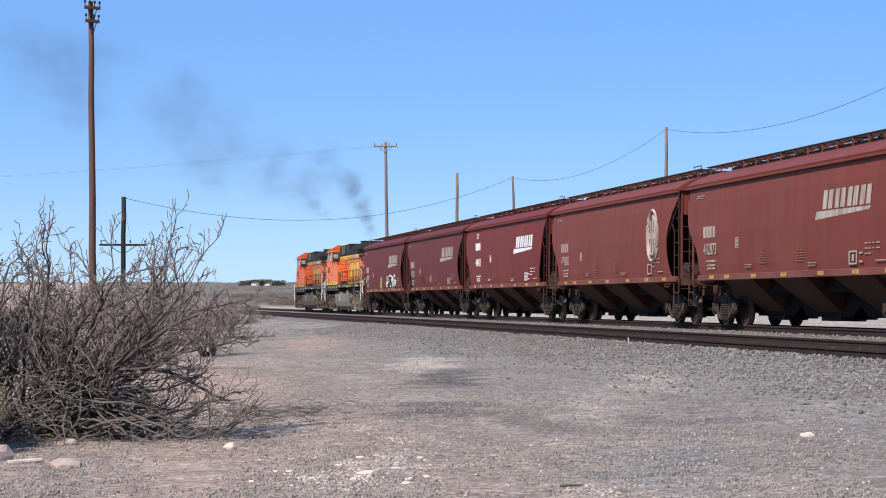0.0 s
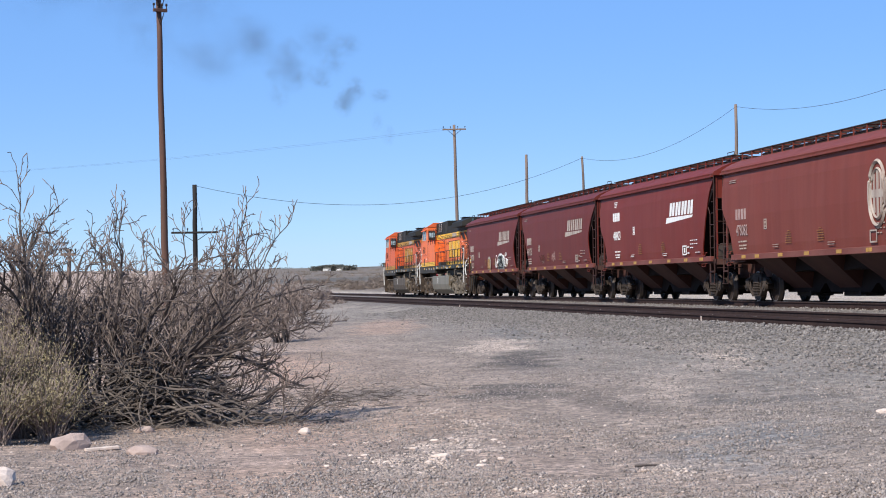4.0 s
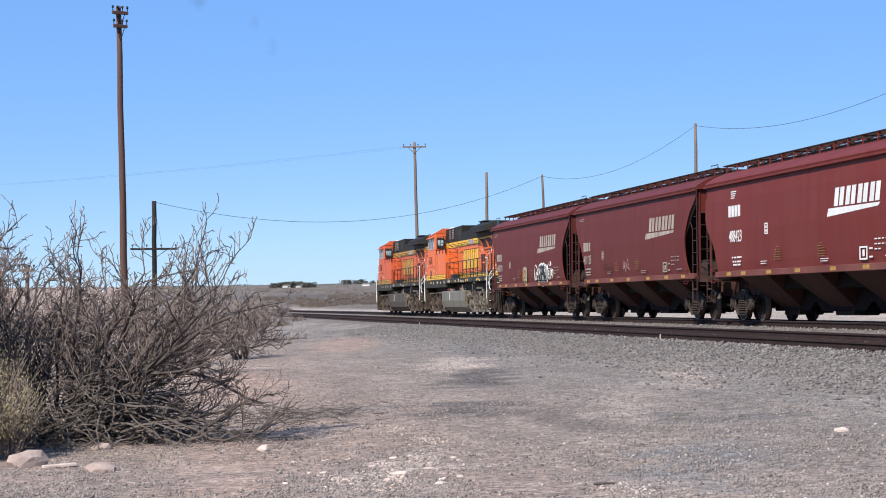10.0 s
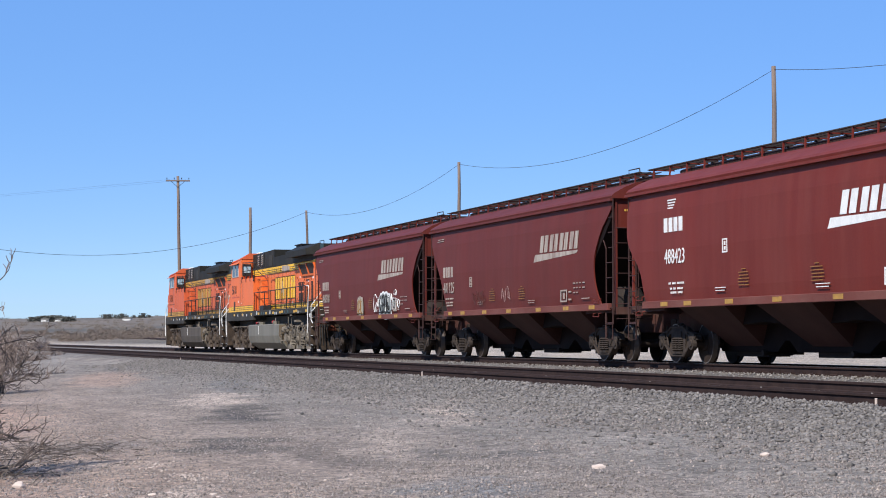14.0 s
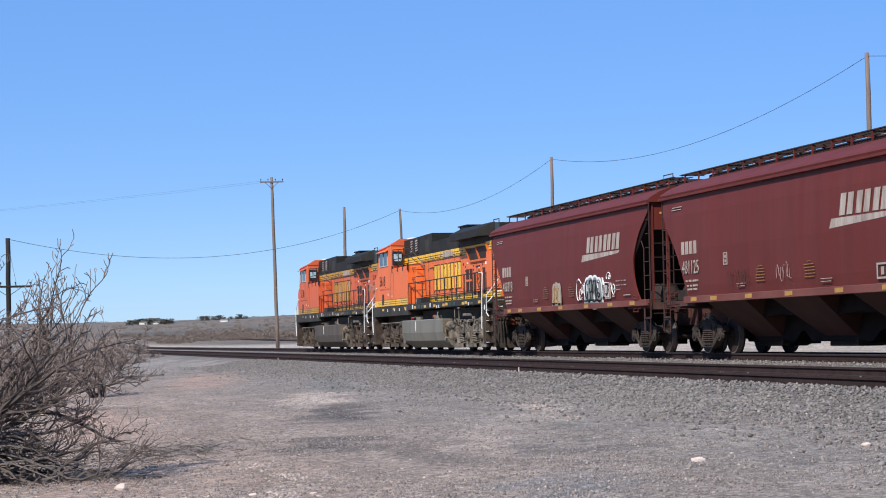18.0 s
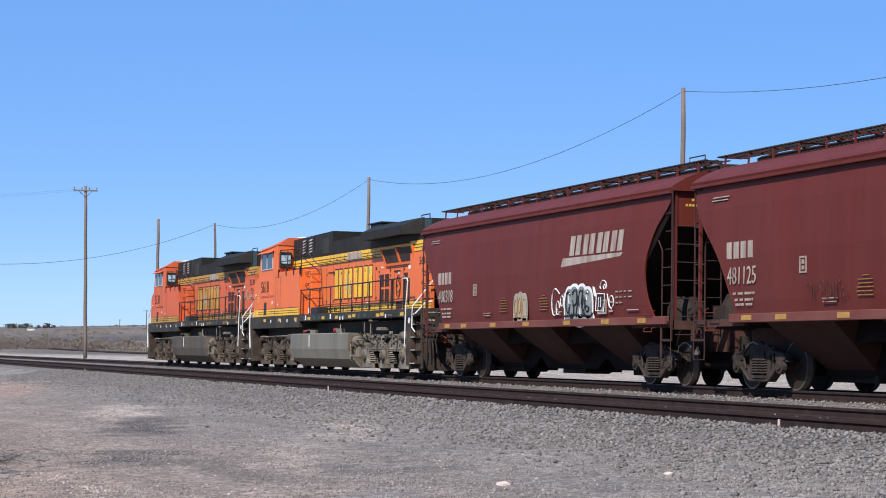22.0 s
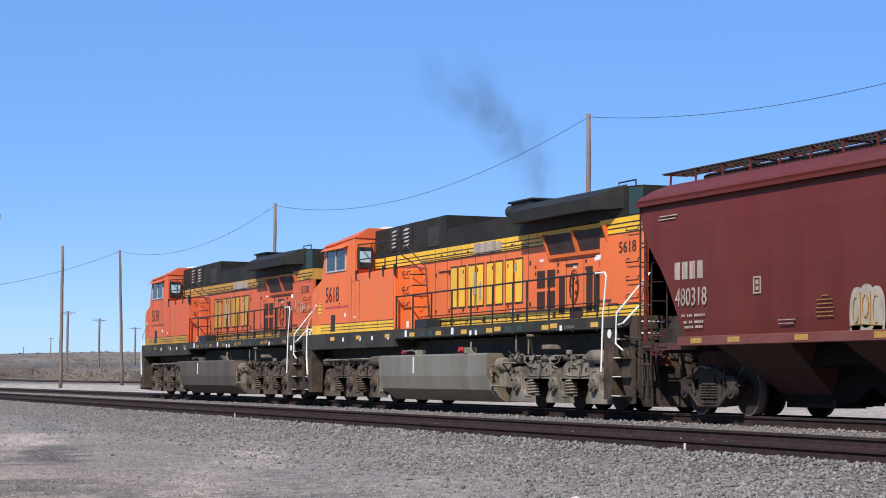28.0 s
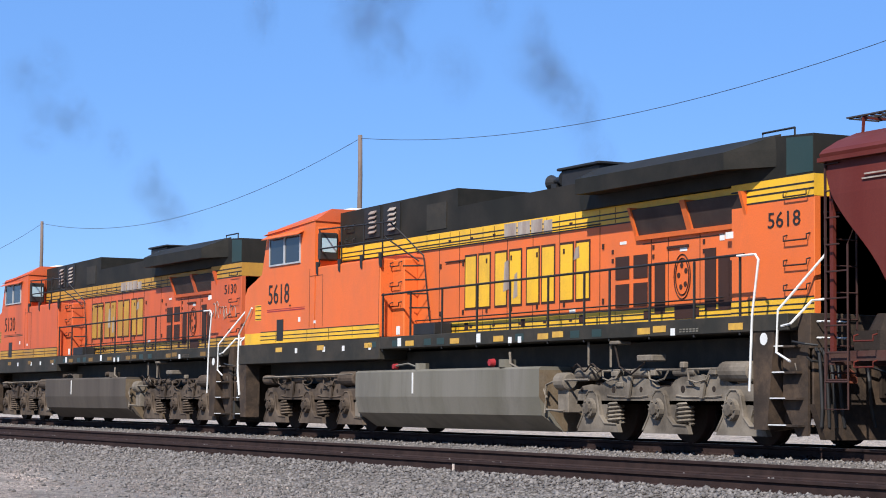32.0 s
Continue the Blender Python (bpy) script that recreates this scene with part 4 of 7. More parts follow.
    part("number", lettering(number, 0.33), black, t, "black road number", at=pose(20.82, -1.056, 3.20) @ Matrix.Diagonal((1.25, 1, 1.0, 1)))
    # reflectors on the frame
    p("reflector", "refl_y", lambda: boxes(*[(x, x + 0.36, -S - 0.006, -S, 1.70, 1.80) for x in (3.0, 5.3, 7.7, 9.6, 11.5, 13.2, 14.8, 18.0, 20.5)], *[(x, x + 0.36, -S - 0.006, -S, 1.72, 1.82) for x in (15.3, 18.45)]), reflect)
    p("sticker", "refl_w", lambda: boxes(*[(x, x + 0.12, -S - 0.006, -S, 1.66, 1.77) for x in (4.1, 5.6, 6.6, 7.9, 13.75, 14.1, 18.95)], (9.25, 9.4, -S - 0.006, -S, 1.70, 1.86), (12.55, 12.7, -S - 0.006, -S, 1.70, 1.86)), white)

    p("sticker", "teal", lambda: boxes(*[(x, x + 0.30, -S - 0.004, -S, 1.70, 1.82) for x in (7.95, 9.0, 10.4, 10.95, 14.0, 15.9, 16.6)]), mat_panel, "faded teal panel")
    p("label_text", "sillprint", lambda: boxes(*[(19.2 + 0.09 * k, 19.2 + 0.09 * k + 0.06, -S - 0.008, -S - 0.005, z, z + 0.022) for k in range(6) for z in (1.70, 1.735)]), tank_grey)
    p("latch", "latches", lambda: boxes(*[(x, x + 0.14, -H - 0.016, -H - 0.004, 1.99, 2.12) for x in (10.05, 11.0, 13.2, 15.25, 17.3, 18.75)], *[(x, x + 0.05, -H - 0.014, -H, z, z + 0.07) for x in (17.55, 19.0, 16.3) for z in (2.95, 3.1)]), grille)
    if number != "5618":
        split("graffiti_stroke", tag_strokes(21, 19.9, 21.6, 2.5, 3.1, 9, 0.010, -1.062), old_white, t, "white sprayed stroke")
    # handrails
    def rail_bar():
        bm = bmesh.new()
        tube(bm, [(8.45, -S + 0.03, 2.74), (20.85, -S + 0.03, 2.80)], 0.022, 6)
        return bm
    p("handrail", "rail", rail_bar, black)
    for i, x in enumerate((8.5, 9.75, 11.1, 12.5, 13.75, 15.1, 16.3, 17.1, 18.3, 19.55, 20.75)):
        p("stanchion", "stanchion", lambda: tubes([[(0, -S + 0.03, 1.62), (0, -S + 0.03, 2.77)]], 0.022, 5), black, at=(x, 0, 0))
    p("handrail", "rail2", lambda: tubes([[(8.95, -H - 0.05, 2.22), (19.6, -H - 0.05, 2.24)], [(8.95, -H - 0.05, 3.63), (16, -H - 0.05, 3.63)]], 0.012, 4), black, "thin hood piping")
    p("roof_railing", "rail3", lambda: tubes([[(5.2, -S + 0.05, 4.28), (8.9, -S + 0.05, 4.18)], [(5.2, -S + 0.05, 3.86), (8.9, -S + 0.05, 3.84)], *[[(x, -S + 0.05, 3.48), (x, -S + 0.05, 4.26)] for x in (5.25, 6.4, 7.5, 8.4)]], 0.018, 5), black)
    # shadows of the railing posts on the cabinet, built as black wedges
    for x in (5.25, 6.4, 7.5, 8.4):
        p("rail_bracket", "pshade", lambda: slab([(-0.05, 3.58), (0.06, 3.58), (0.06, 3.30), (-0.02, 3.34)], -S - 0.02, -S + 0.02), black, at=(x, 0, 0))
    p("ladder", "ladder", lambda: tubes([[(8.7, -S + 0.05, 4.2), (9.3, -1.0, 3.5), (9.6, -1.0, 2.2)], [(8.5, -S + 0.05, 3.9), (9.1, -1.0, 3.4)], *[[(9.0 + i * 0.1, -1.3, 3.3 - 0.28 * i), (9.3 + i * 0.1, -1.0, 3.3 - 0.28 * i)] for i in range(4)]], 0.016, 4), black)
    p("toolbox", "toolbox", lambda: boxes((9.85, 10.75, -1.48, -1.10, 1.90, 2.12), bevel=0.01), black)

    def grabs():
        bm = bmesh.new()
        for x, z in ((21.58, 2.30), (21.58, 2.66), (21.58, 3.02), (21.58, 3.66)):
            grab(bm, x, -1.05, z, 0.55)
        for x, z in ((8.65, 2.55), (8.65, 2.95), (8.65, 3.35)):
            grab(bm, x, -1.25, z, 0.4)
        return bm
    p("grab_iron", "grabs", grabs, black)
    white_rail = [[(20.75, -S - 0.02, 2.78), (21.2, -S - 0.02, 2.78), (21.28, -S - 0.02, 2.70), (21.12, -S - 0.02, 1.9), (21.05, -S - 0.02, 0.80)],
                  [(22.15, -1.0, 2.75), (21.72, -S, 1.95), (21.68, -S, 1.35), (22.0, -S, 1.22)], [(22.3, -1.1, 2.1), (22.15, -1.25, 2.08), (22.02, -S, 1.75), (21.8, -S, 1.72)]]
    p("handrail", "wrail", lambda: tubes(white_rail, 0.019, 6), white, "white grab rail")
    front = [[(1.35, -1.45, 2.75), (0.75, -S, 2.15), (0.70, -S, 1.3), (0.82, -S, 0.75)], [(0.55, -0.9, 2.5), (0.30, -1.3, 2.0), (0.28, -1.3, 1.2)]]
    p("handrail", "wrail2", lambda: tubes(front, 0.026, 6), white, "white grab rail")
    # steps, pilots and couplers
    p("stair_piece", "steps_r", lambda: steps(21.08, 22.15, True), grimy)
    p("step_edge", "steps_re", lambda: tread_edges(21.08, 22.15, True), white)
    p("stair_piece", "steps_f", lambda: steps(1.20, 0.22, False), grimy)
    p("step_edge", "steps_fe", lambda: tread_edges(1.20, 0.22, False), white)
    p("end_platform", "ends", lambda: boxes((21.95, 22.25, -1.35, 1.35, 1.40, 1.90), (22.20, 22.25, -1.3, 1.3, 0.50, 1.40), (0.28, 0.75, -1.35, 1.35, 1.40, 1.90), (0.28, 0.33, -1.3, 1.3, 0.50, 1.40), bevel=0.01), grimy)
    p("pilot_gusset", "gusset", lambda: slab([(21.62, 1.42), (22.2, 1.42), (22.2, 0.18), (21.95, 0.16), (21.62, 0.62)], -1.36, -1.32), grimy, "grimy pilot side plate")
    p("cut_lever", "cutlever", lambda: tubes([[(22.30, -1.45, 1.28), (22.34, -1.40, 1.22), (22.36, -0.5, 1.18), (22.36, 0.0, 1.05)], [(22.0, -1.48, 1.50), (22.3, -1.48, 1.46), (22.42, -1.35, 1.44)]], 0.018, 5), black)
    p("hose_bracket", "gladhand", lambda: (lambda bm: (box(bm, 22.26, 22.36, -0.95, -0.62, 0.92, 1.02), tube(bm, [(22.36, -0.9, 1.02), (22.42, -0.82, 1.10), (22.40, -0.72, 1.04)], 0.04, 6), bm)[2])(bmesh.new()), red_rust, "rusty red hose bracket")
    p("end_grab", "endgrab", lambda: tubes([[(22.27, y0, z), (22.36, y0, z), (22.36, y0 + 0.45, z), (22.27, y0 + 0.45, z)] for y0, z in ((-1.25, 1.55), (-1.25, 1.78))], 0.014, 4), white)
    p("plow", "plow", lambda: slab([(-1.4, 0.62), (-1.4, 0.20), (-0.5, 0.12), (0.5, 0.12), (1.4, 0.20), (1.4, 0.62)], 0.12, 0.26, "x"), frame_grey)
    p("plow", "plow2", lambda: slab([(-1.4, 0.62), (-1.2, 0.12), (-0.5, 0.12), (0.5, 0.12), (1.4, 0.20), (1.4, 0.62)], 22.27, 22.40, "x"), grimy)
    p("coupler", "coup", lambda: (lambda bm: (coupler(bm, 22.0, 1), coupler(bm, 0.4, -1), bm)[2])(bmesh.new()), truck_dark)
    p("hose", "hose", lambda: tubes([[(22.28, y, 1.40), (22.36, y, 1.32), (22.40 + 0.02 * k, y, 0.95), (22.42, y + 0.02 * k, 0.55), (22.40, y + 0.04 * k, 0.30)] for k, y in enumerate((-1.28, -1.19, -1.10, -1.0, -0.5, 0.6))], 0.026, 6), black)
    p("badge", "rbadge", lambda: (lambda bm: (disc(bm, (21.35, 1.55), 0.09, 0.09, -1.500, -1.506, 14), bm)[1])(bmesh.new()), white, "round white badge")
    # fuel tank and the gear round it
    p("fuel_tank", "tank", lambda: slab([(-1.55, 1.20), (-1.50, 1.24), (1.50, 1.24), (1.55, 1.20), (1.55, 0.72), (1.48, 0.40), (1.05, 0.12), (-1.05, 0.12), (-1.48, 0.40), (-1.55, 0.72)], 7.35, 14.90, "x"), tank_grey)
    p("tank_end", "tankend", lambda: slab([(-1.545, 1.18), (1.545, 1.18), (1.545, 0.72), (1.05, 0.13), (-1.05, 0.13), (-1.545, 0.72)], 14.90, 14.908, "x"), tank_rust)
    p("filler_cap", "caps", lambda: (lambda bm: (disc(bm, (9.0, 1.31), 0.06, 0.05, -1.40, -1.50, 12), disc(bm, (13.0, 1.33), 0.075, 0.06, -1.40, -1.50, 12), bm)[2])(bmesh.new()), red_paint)
    p("tank_gauge", "gauge", lambda: boxes((9.98, 10.02, -1.565, -1.55, 0.78, 1.18)), white)
    p("tank_fitting", "fit", lambda: (lambda bm: (tube(bm, [(9.0, -1.45, 1.32), (9.6, -1.45, 1.36), (10.2, -1.45, 1.25)], 0.02, 5), tube(bm, [(10.1, -1.4, 1.22), (10.1, -1.4, 1.36)], 0.14, 8), tube(bm, [(13.5, -1.4, 1.24), (13.5, -1.4, 1.38)], 0.16, 8), bm)[3])(bmesh.new()), tank_grey)
    p("air_reservoir", "airtank", lambda: (lambda bm: (tube(bm, [(15.28, -1.36, 0.98), (15.30, -1.36, 0.98), (15.62, -1.36, 0.98), (15.64, -1.36, 0.98)], [0.12, 0.15, 0.15, 0.12], 16), bm)[1])(bmesh.new()), truck_grey)
    p("equipment_box", "equip", lambda: boxes((15.25, 15.6, -1.38, -1.0, 0.45, 0.85), (17.1, 17.4, -1.5, -1.25, 1.56, 1.62), (17.9, 18.35, -1.48, -1.2, 1.28, 1.38), (19.0, 19.12, -1.4, -1.3, 1.16, 1.26), (7.0, 7.3, -1.4, -1.0, 0.30, 0.62), bevel=0.015), truck_grey)
    p("chain", "chains", lambda: tubes([[(15.9 + 0.07 * k, -1.46, 1.20 + 0.06 * math.sin(0.9 * k + 1.1 * c) - 0.05 * c) for k in range(14)] for c in range(1)] + [[(17.2, -1.45, 1.56), (17.35, -1.45, 1.2), (17.7, -1.45, 1.08), (18.1, -1.45, 1.26)]], 0.018, 4), truck_dark, "dark looped chain and hose")
    p("pipe", "pipes", lambda: tubes([[(14.95, -1.46, 0.45), (15.0, -1.46, 0.92), (15.35, -1.46, 1.0), (16.4, -1.46, 1.0)], [(15.0, -1.46, 0.5), (15.6, -1.46, 0.48)], [(16.3, -1.4, 1.62), (16.3, -1.4, 1.25), (16.6, -1.42, 1.1)], [(17.0, -1.4, 1.62), (17.0, -1.4, 1.2)], [(13.7, -1.46, 1.5), (13.8, -1.5, 1.3), (14.8, -1.45, 1.0), (15.0, -1.45, 0.7)], [(2.0, -1.4, 1.15), (6.9, -1.4, 1.18)], [(21.9, -1.35, 1.2), (22.1, -1.3, 0.6)]], 0.022, 5), truck_grey)
    # trucks
    for i, cx in enumerate((4.48, 18.38)):
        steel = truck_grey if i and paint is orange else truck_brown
        tr = part("truck_frame", once("loco_truck", lambda: boxes((-2.6, 2.6, -0.95, 0.95, 0.62, 0.98), (-0.3, 0.3, -1.2, 1.2, 0.55, 0.9))), truck_dark, t, at=(cx, 0, 0))

        def q(name, key, make, *args, tone=steel, label="", at=None):
            return part(name, once("loco_" + key + tone.name, make, *args), tone, tr, label, at)

        q("side_frame", "side", loco_side_frame, -1.30, -1.16, label="dusty cast side frame")
        q("side_frame", "side_b", loco_side_frame, 1.16, 1.30, label="dusty cast side frame")
        for x in (-2.03, 0.0, 2.03):
            q("axle_box", "box", axle_box, at=(x, -1.36, 0.53))
        split("spring", once("loco_springs" + steel.name, loco_springs), steel, tr)
        split("frame_opening", once("loco_holes", frame_holes), truck_dark, tr, "dark core hole")
        q("brake_rigging", "brakes", brake_rig)
        split("brake_cylinder", once("loco_cyl" + steel.name, brake_cylinders), steel, tr)
    wheels = [part("wheelset", once("loco_wheels", wheel_pair, LOCO_R), wheel_steel, t, at=(x, 0, LOCO_R)) for x in AXLES]
    for w_ in wheels:
        for side in (-1, 1):
            # dark rail colour puts the shade behind the side frames onto the treads
            part("tread", once("loco_tread%d" % side, tread_ring, LOCO_R, side), rail_side, w_, "dull brown wheel tread")
    return t, wheels


red_rust = mat("rusty_red_bracket", (0.20, 0.055, 0.028), 0.8, tint=(0.10, 0.035, 0.02), scale=6, bump=0.2)
mat_panel = mat("green_panel_new", (0.020, 0.042, 0.037), 0.5, tint=(0.032, 0.048, 0.043), scale=1.5, bump=0.04)
screen_mat = mat("radiator_mesh", (0.030, 0.020, 0.017), 0.7, tint=(0.07, 0.045, 0.035), scale=2, amount=0.8, fine=90, bump=0.3)
grille = mat("dark_brown_grille", (0.044, 0.017, 0.010), 0.75, tint=(0.024, 0.012, 0.009), scale=3, fine=90, bump=0.3)

# -- covered hopper --
end_brown = mat("grimy_end_platform", (0.085, 0.034, 0.026), 0.75, tint=(0.045, 0.024, 0.020), scale=2.5, amount=0.8, bump=0.15, dirt=(0.10, 0.068, 0.050), dirt_scale=2, dirt_amount=0.5, shine=0.15)
hatch_grey = mat("dusty_hatch_cover", (0.050, 0.030, 0.026), 0.8, tint=(0.028, 0.020, 0.018), scale=3, amount=0.8, bump=0.1, shine=0.15)
CAR = 18.0            # from coupling to coupling
CAR_L = 16.95         # the body at the eaves
CAR_AXLES = (1.05, 2.85, 14.10, 15.90)
CAR_R = 0.457
W = 1.62


def car_section(z):
    """Half width of the body at a height: the sides bow out a little."""
    return float(np.interp(z, (1.28, 1.7, 2.6, 3.5, 3.95, 4.02), (1.56, 1.60, 1.63, 1.61, 1.56, 1.54)))


def soft_curve(z, zs, xs, reach=0.22):
    """The polyline through (zs, xs) with its corners rounded off."""
    return float(np.mean([np.interp(z + reach * k / 4, zs, xs) for k in range(-4, 5)]))


def car_ends(z, kind="old"):
    """Where a side sheet begins and ends at a height: the two builds of wagon are cut differently."""
    left = soft_curve(z, (1.28, 1.5, 1.9, 2.56, 3.2, 3.6, 4.05), (1.95, 1.85, 1.62, 1.18, 0.45, 0.12, 0.0))
    if kind != "old":
        left = soft_curve(z, (1.28, 1.45, 2.15, 2.82, 3.0, 4.05), (1.16, 1.12, 0.90, 0.06, 0.02, 0.0))
    right = soft_curve(z, (1.28, 1.5, 1.9, 2.3, 2.7, 3.2, 3.52, 3.56, 4.05), (16.20, 15.98, 15.70, 15.62, 15.74, 16.12, 16.52, 16.72, 16.95), 0.16)
    if kind == "straight":
        right = soft_curve(z, (1.28, 1.6, 3.3, 4.05), (15.55, 15.55, 16.35, 16.95))
    return left, right


def car_core():
    """The closed body: its end sheets slope inwards below the top."""
    bm = bmesh.new()
    rows = []
    for z in (1.28, 1.6, 2.0, 2.5, 3.0, 3.5, 3.8, 4.05):
        a = float(np.interp(z, (1.28, 3.52, 3.56, 4.05), (2.85, 0.16, 0.12, 0.12)))
        b, w = CAR_L - a, car_section(z) - 0.05
        xs = [a + (b - a) * i / 8 for i in range(9)]
        rows.append([bm.verts.new((x, -w, z)) for x in xs] + [bm.verts.new((x, w, z)) for x in reversed(xs)])
    n = len(rows[0])
    for r0, r1 in zip(rows, rows[1:]):
        for k in range(n):
            bm.faces.new((r0[k], r0[(k + 1) % n], r1[(k + 1) % n], r1[k]))
    bm.faces.new(rows[0][::-1])
    bm.faces.new(rows[-1])
    bmesh.ops.recalc_face_normals(bm, faces=bm.faces[:])
    return bm


def car_side(s, kind="old"):
    """One bowed side sheet with its curved ends."""
    bm = bmesh.new()
    zs = [1.28 + 2.77 * i / 34 for i in range(35)]
    out, inn = [], []
    for z in zs:
        a, b = car_ends(z, kind)
        w = car_section(z)
        xs = [a + (b - a) * i / 16 for i in range(17)]
        dent = [0.006 * noise.noise((x * 0.7, z * 1.3, 2.0)) for x in xs]
        out.append([bm.verts.new((x, s * (w + d), z)) for x, d in zip(xs, dent)])
        inn.append([bm.verts.new((x, s * (w - 0.035), z)) for x in xs])
    for g in (out, inn):
        for r0, r1 in zip(g, g[1:]):
            for k in range(16):
                bm.faces.new((r0[k], r0[k + 1], r1[k + 1], r1[k]))
    m = len(zs) - 1
    for k in range(16):
        bm.faces.new((out[0][k], out[0][k + 1], inn[0][k + 1], inn[0][k]))
        bm.faces.new((out[m][k], out[m][k + 1], inn[m][k + 1], inn[m][k]))
    for j in range(m):
        for k in (0, 16):
            bm.faces.new((out[j][k], out[j + 1][k], inn[j + 1][k], inn[j][k]))
    bmesh.ops.recalc_face_normals(bm, faces=bm.faces[:])
    return bm


def car_roof():
    prof = [(-1.60, 4.00), (-1.62, 4.06), (-1.56, 4.12), (-1.3, 4.27), (-0.97, 4.40), (-0.6, 4.47), (-0.3, 4.49), (0.3, 4.49), (0.6, 4.47), (0.97, 4.40), (1.3, 4.27), (1.56, 4.12), (1.62, 4.06), (1.60, 4.00)]
    bm = slab(prof, -0.03, CAR_L + 0.03, "x")
    for s in (-1, 1):
        box(bm, -0.02, CAR_L + 0.02, min(s * 1.585, s * 1.665), max(s * 1.585, s * 1.665), 3.94, 4.0)
    return bm


BAYS = (4.2, 8.45, 12.85)


def car_bay(c):
    """One discharge bay: a funnel that tapers from the sill to its outlet."""
    bm = bmesh.new()
    rows = [(1.30, 1.32, 1.50), (0.80, 1.08, 0.88), (0.42, 0.88, 0.40), (0.27, 0.85, 0.22)]
    rs = [[bm.verts.new((c + sx * a, sy * w, z)) for sx, sy in ((-1, -1), (1, -1), (1, 1), (-1, 1))] for z, a, w in rows]
    for r0, r1 in zip(rs, rs[1:]):
        for k in range(4):
            bm.faces.new((r0[k], r0[(k + 1) % 4], r1[(k + 1) % 4], r1[k]))
    bm.faces.new(rs[0])
    bm.faces.new(rs[-1])
    bmesh.ops.recalc_face_normals(bm, faces=bm.faces[:])
    return bm


def bay_ridges():
    """The cross ridges between the bays, and the slope sheets of the two ends."""
    bm = bmesh.new()
    for a, b in zip(BAYS, BAYS[1:]):
        m = (a + b) / 2
        slab_in(bm, [(a, 1.29), (b, 1.29), (b, 0.275), (b - 1.62, 0.275), (m + 0.10, 0.52), (m - 0.10, 0.52), (a + 1.62, 0.275), (a, 0.275)], -0.38, 0.38)
        slab_in(bm, [(a, 1.29), (b, 1.29), (b - 1.0, 0.86), (m, 0.92), (a + 1.0, 0.86)], -0.95, 0.95)
    for c, d in ((BAYS[0], -1), (BAYS[2], 1)):
        slab_in(bm, [(c, 1.29), (c + 2.0 * d, 1.29), (c + 1.60 * d, 0.60), (c + 1.35 * d, 0.275), (c, 0.275)], -0.38, 0.38)
    return bm


def car_gate():
    bm = boxes((-0.90, 0.90, -0.26, 0.26, 0.17, 0.285), (0.90, 1.35, -0.12, 0.12, 0.20, 0.25), bevel=0.01)
    tube(bm, [(1.15, -0.45, 0.25), (1.15, 0.45, 0.25)], 0.035, 8)
    tube(bm, [(1.15, -0.52, 0.25), (1.15, -0.43, 0.25)], 0.07, 8)
    return bm


def car_end_frame(x, s):
    """The end of the car: platform, posts, slope-sheet braces."""
    bm = bmesh.new()
    e = x
    box(bm, min(e, e + 1.9 * s), max(e, e + 1.9 * s), -0.28, 0.28, 0.72, 1.20)
    box(bm, min(e, e + 0.16 * s), max(e, e + 0.16 * s), -1.50, 1.50, 1.16, 1.34)
    for y in (-1.52, 1.46):
        box(bm, min(e + 0.1 * s, e + 2.2 * s), max(e + 0.1 * s, e + 2.2 * s), y, y + 0.06, 1.20, 1.34)
    return bm


def car_end_posts(x, s):
    bm = bmesh.new()
    for y in (-1.50, 1.42):
        box(bm, min(x + 0.06 * s, x + 0.14 * s), max(x + 0.06 * s, x + 0.14 * s), y, y + 0.05, 1.30, 4.05)
    return bm


def car_ladder(x, s):
    """Side ladder at a corner: a full stile at the corner, a short one that bends back to the side sheet, rungs."""
    bm = bmesh.new()
    a, c = x + 0.24 * s, x - 0.24 * s
    box(bm, a - 0.014, a + 0.014, -1.60, -1.572, 0.92, 4.0)
    tube(bm, [(c, -1.585, 0.60), (c, -1.585, 2.78), (c - 0.16 * s, -1.60, 3.0)], 0.016, 5)
    for i in range(9):
        z = 0.95 + i * 0.37
        e = c if z < 2.8 else c + 0.18 * s
        tube(bm, [(e, -1.59, z), (a, -1.59, z)], 0.013, 5)
    return bm


def end_ladder(x, s):
    bm = bmesh.new()
    box(bm, min(x, x + 0.022 * s), max(x, x + 0.022 * s), -0.96, -0.938, 1.0, 3.3)
    for i in range(7):
        z = 1.05 + i * 0.37
        tube(bm, [(x, -1.52, z), (x, -0.95, z)], 0.013, 5)
    return bm


def car_walk():
    """Roof walk: long gratings on brackets, with cross bars."""
    bm = bmesh.new()
    for y0, y1 in ((-0.98, -0.92), (-0.72, -0.68), (-0.46, -0.40), (0.40, 0.46), (0.68, 0.72), (0.92, 0.98)):
        box(bm, -0.25, CAR_L + 0.25, y0, y1, 4.672, 4.692)
    n = 110
    for i in range(n + 1):
        x = -0.22 + (CAR_L + 0.44) * i / n
        box(bm, x - 0.012, x + 0.012, -0.95, -0.43, 4.66, 4.68)
        box(bm, x - 0.012, x + 0.012, 0.43, 0.95, 4.66, 4.68)
    return bm


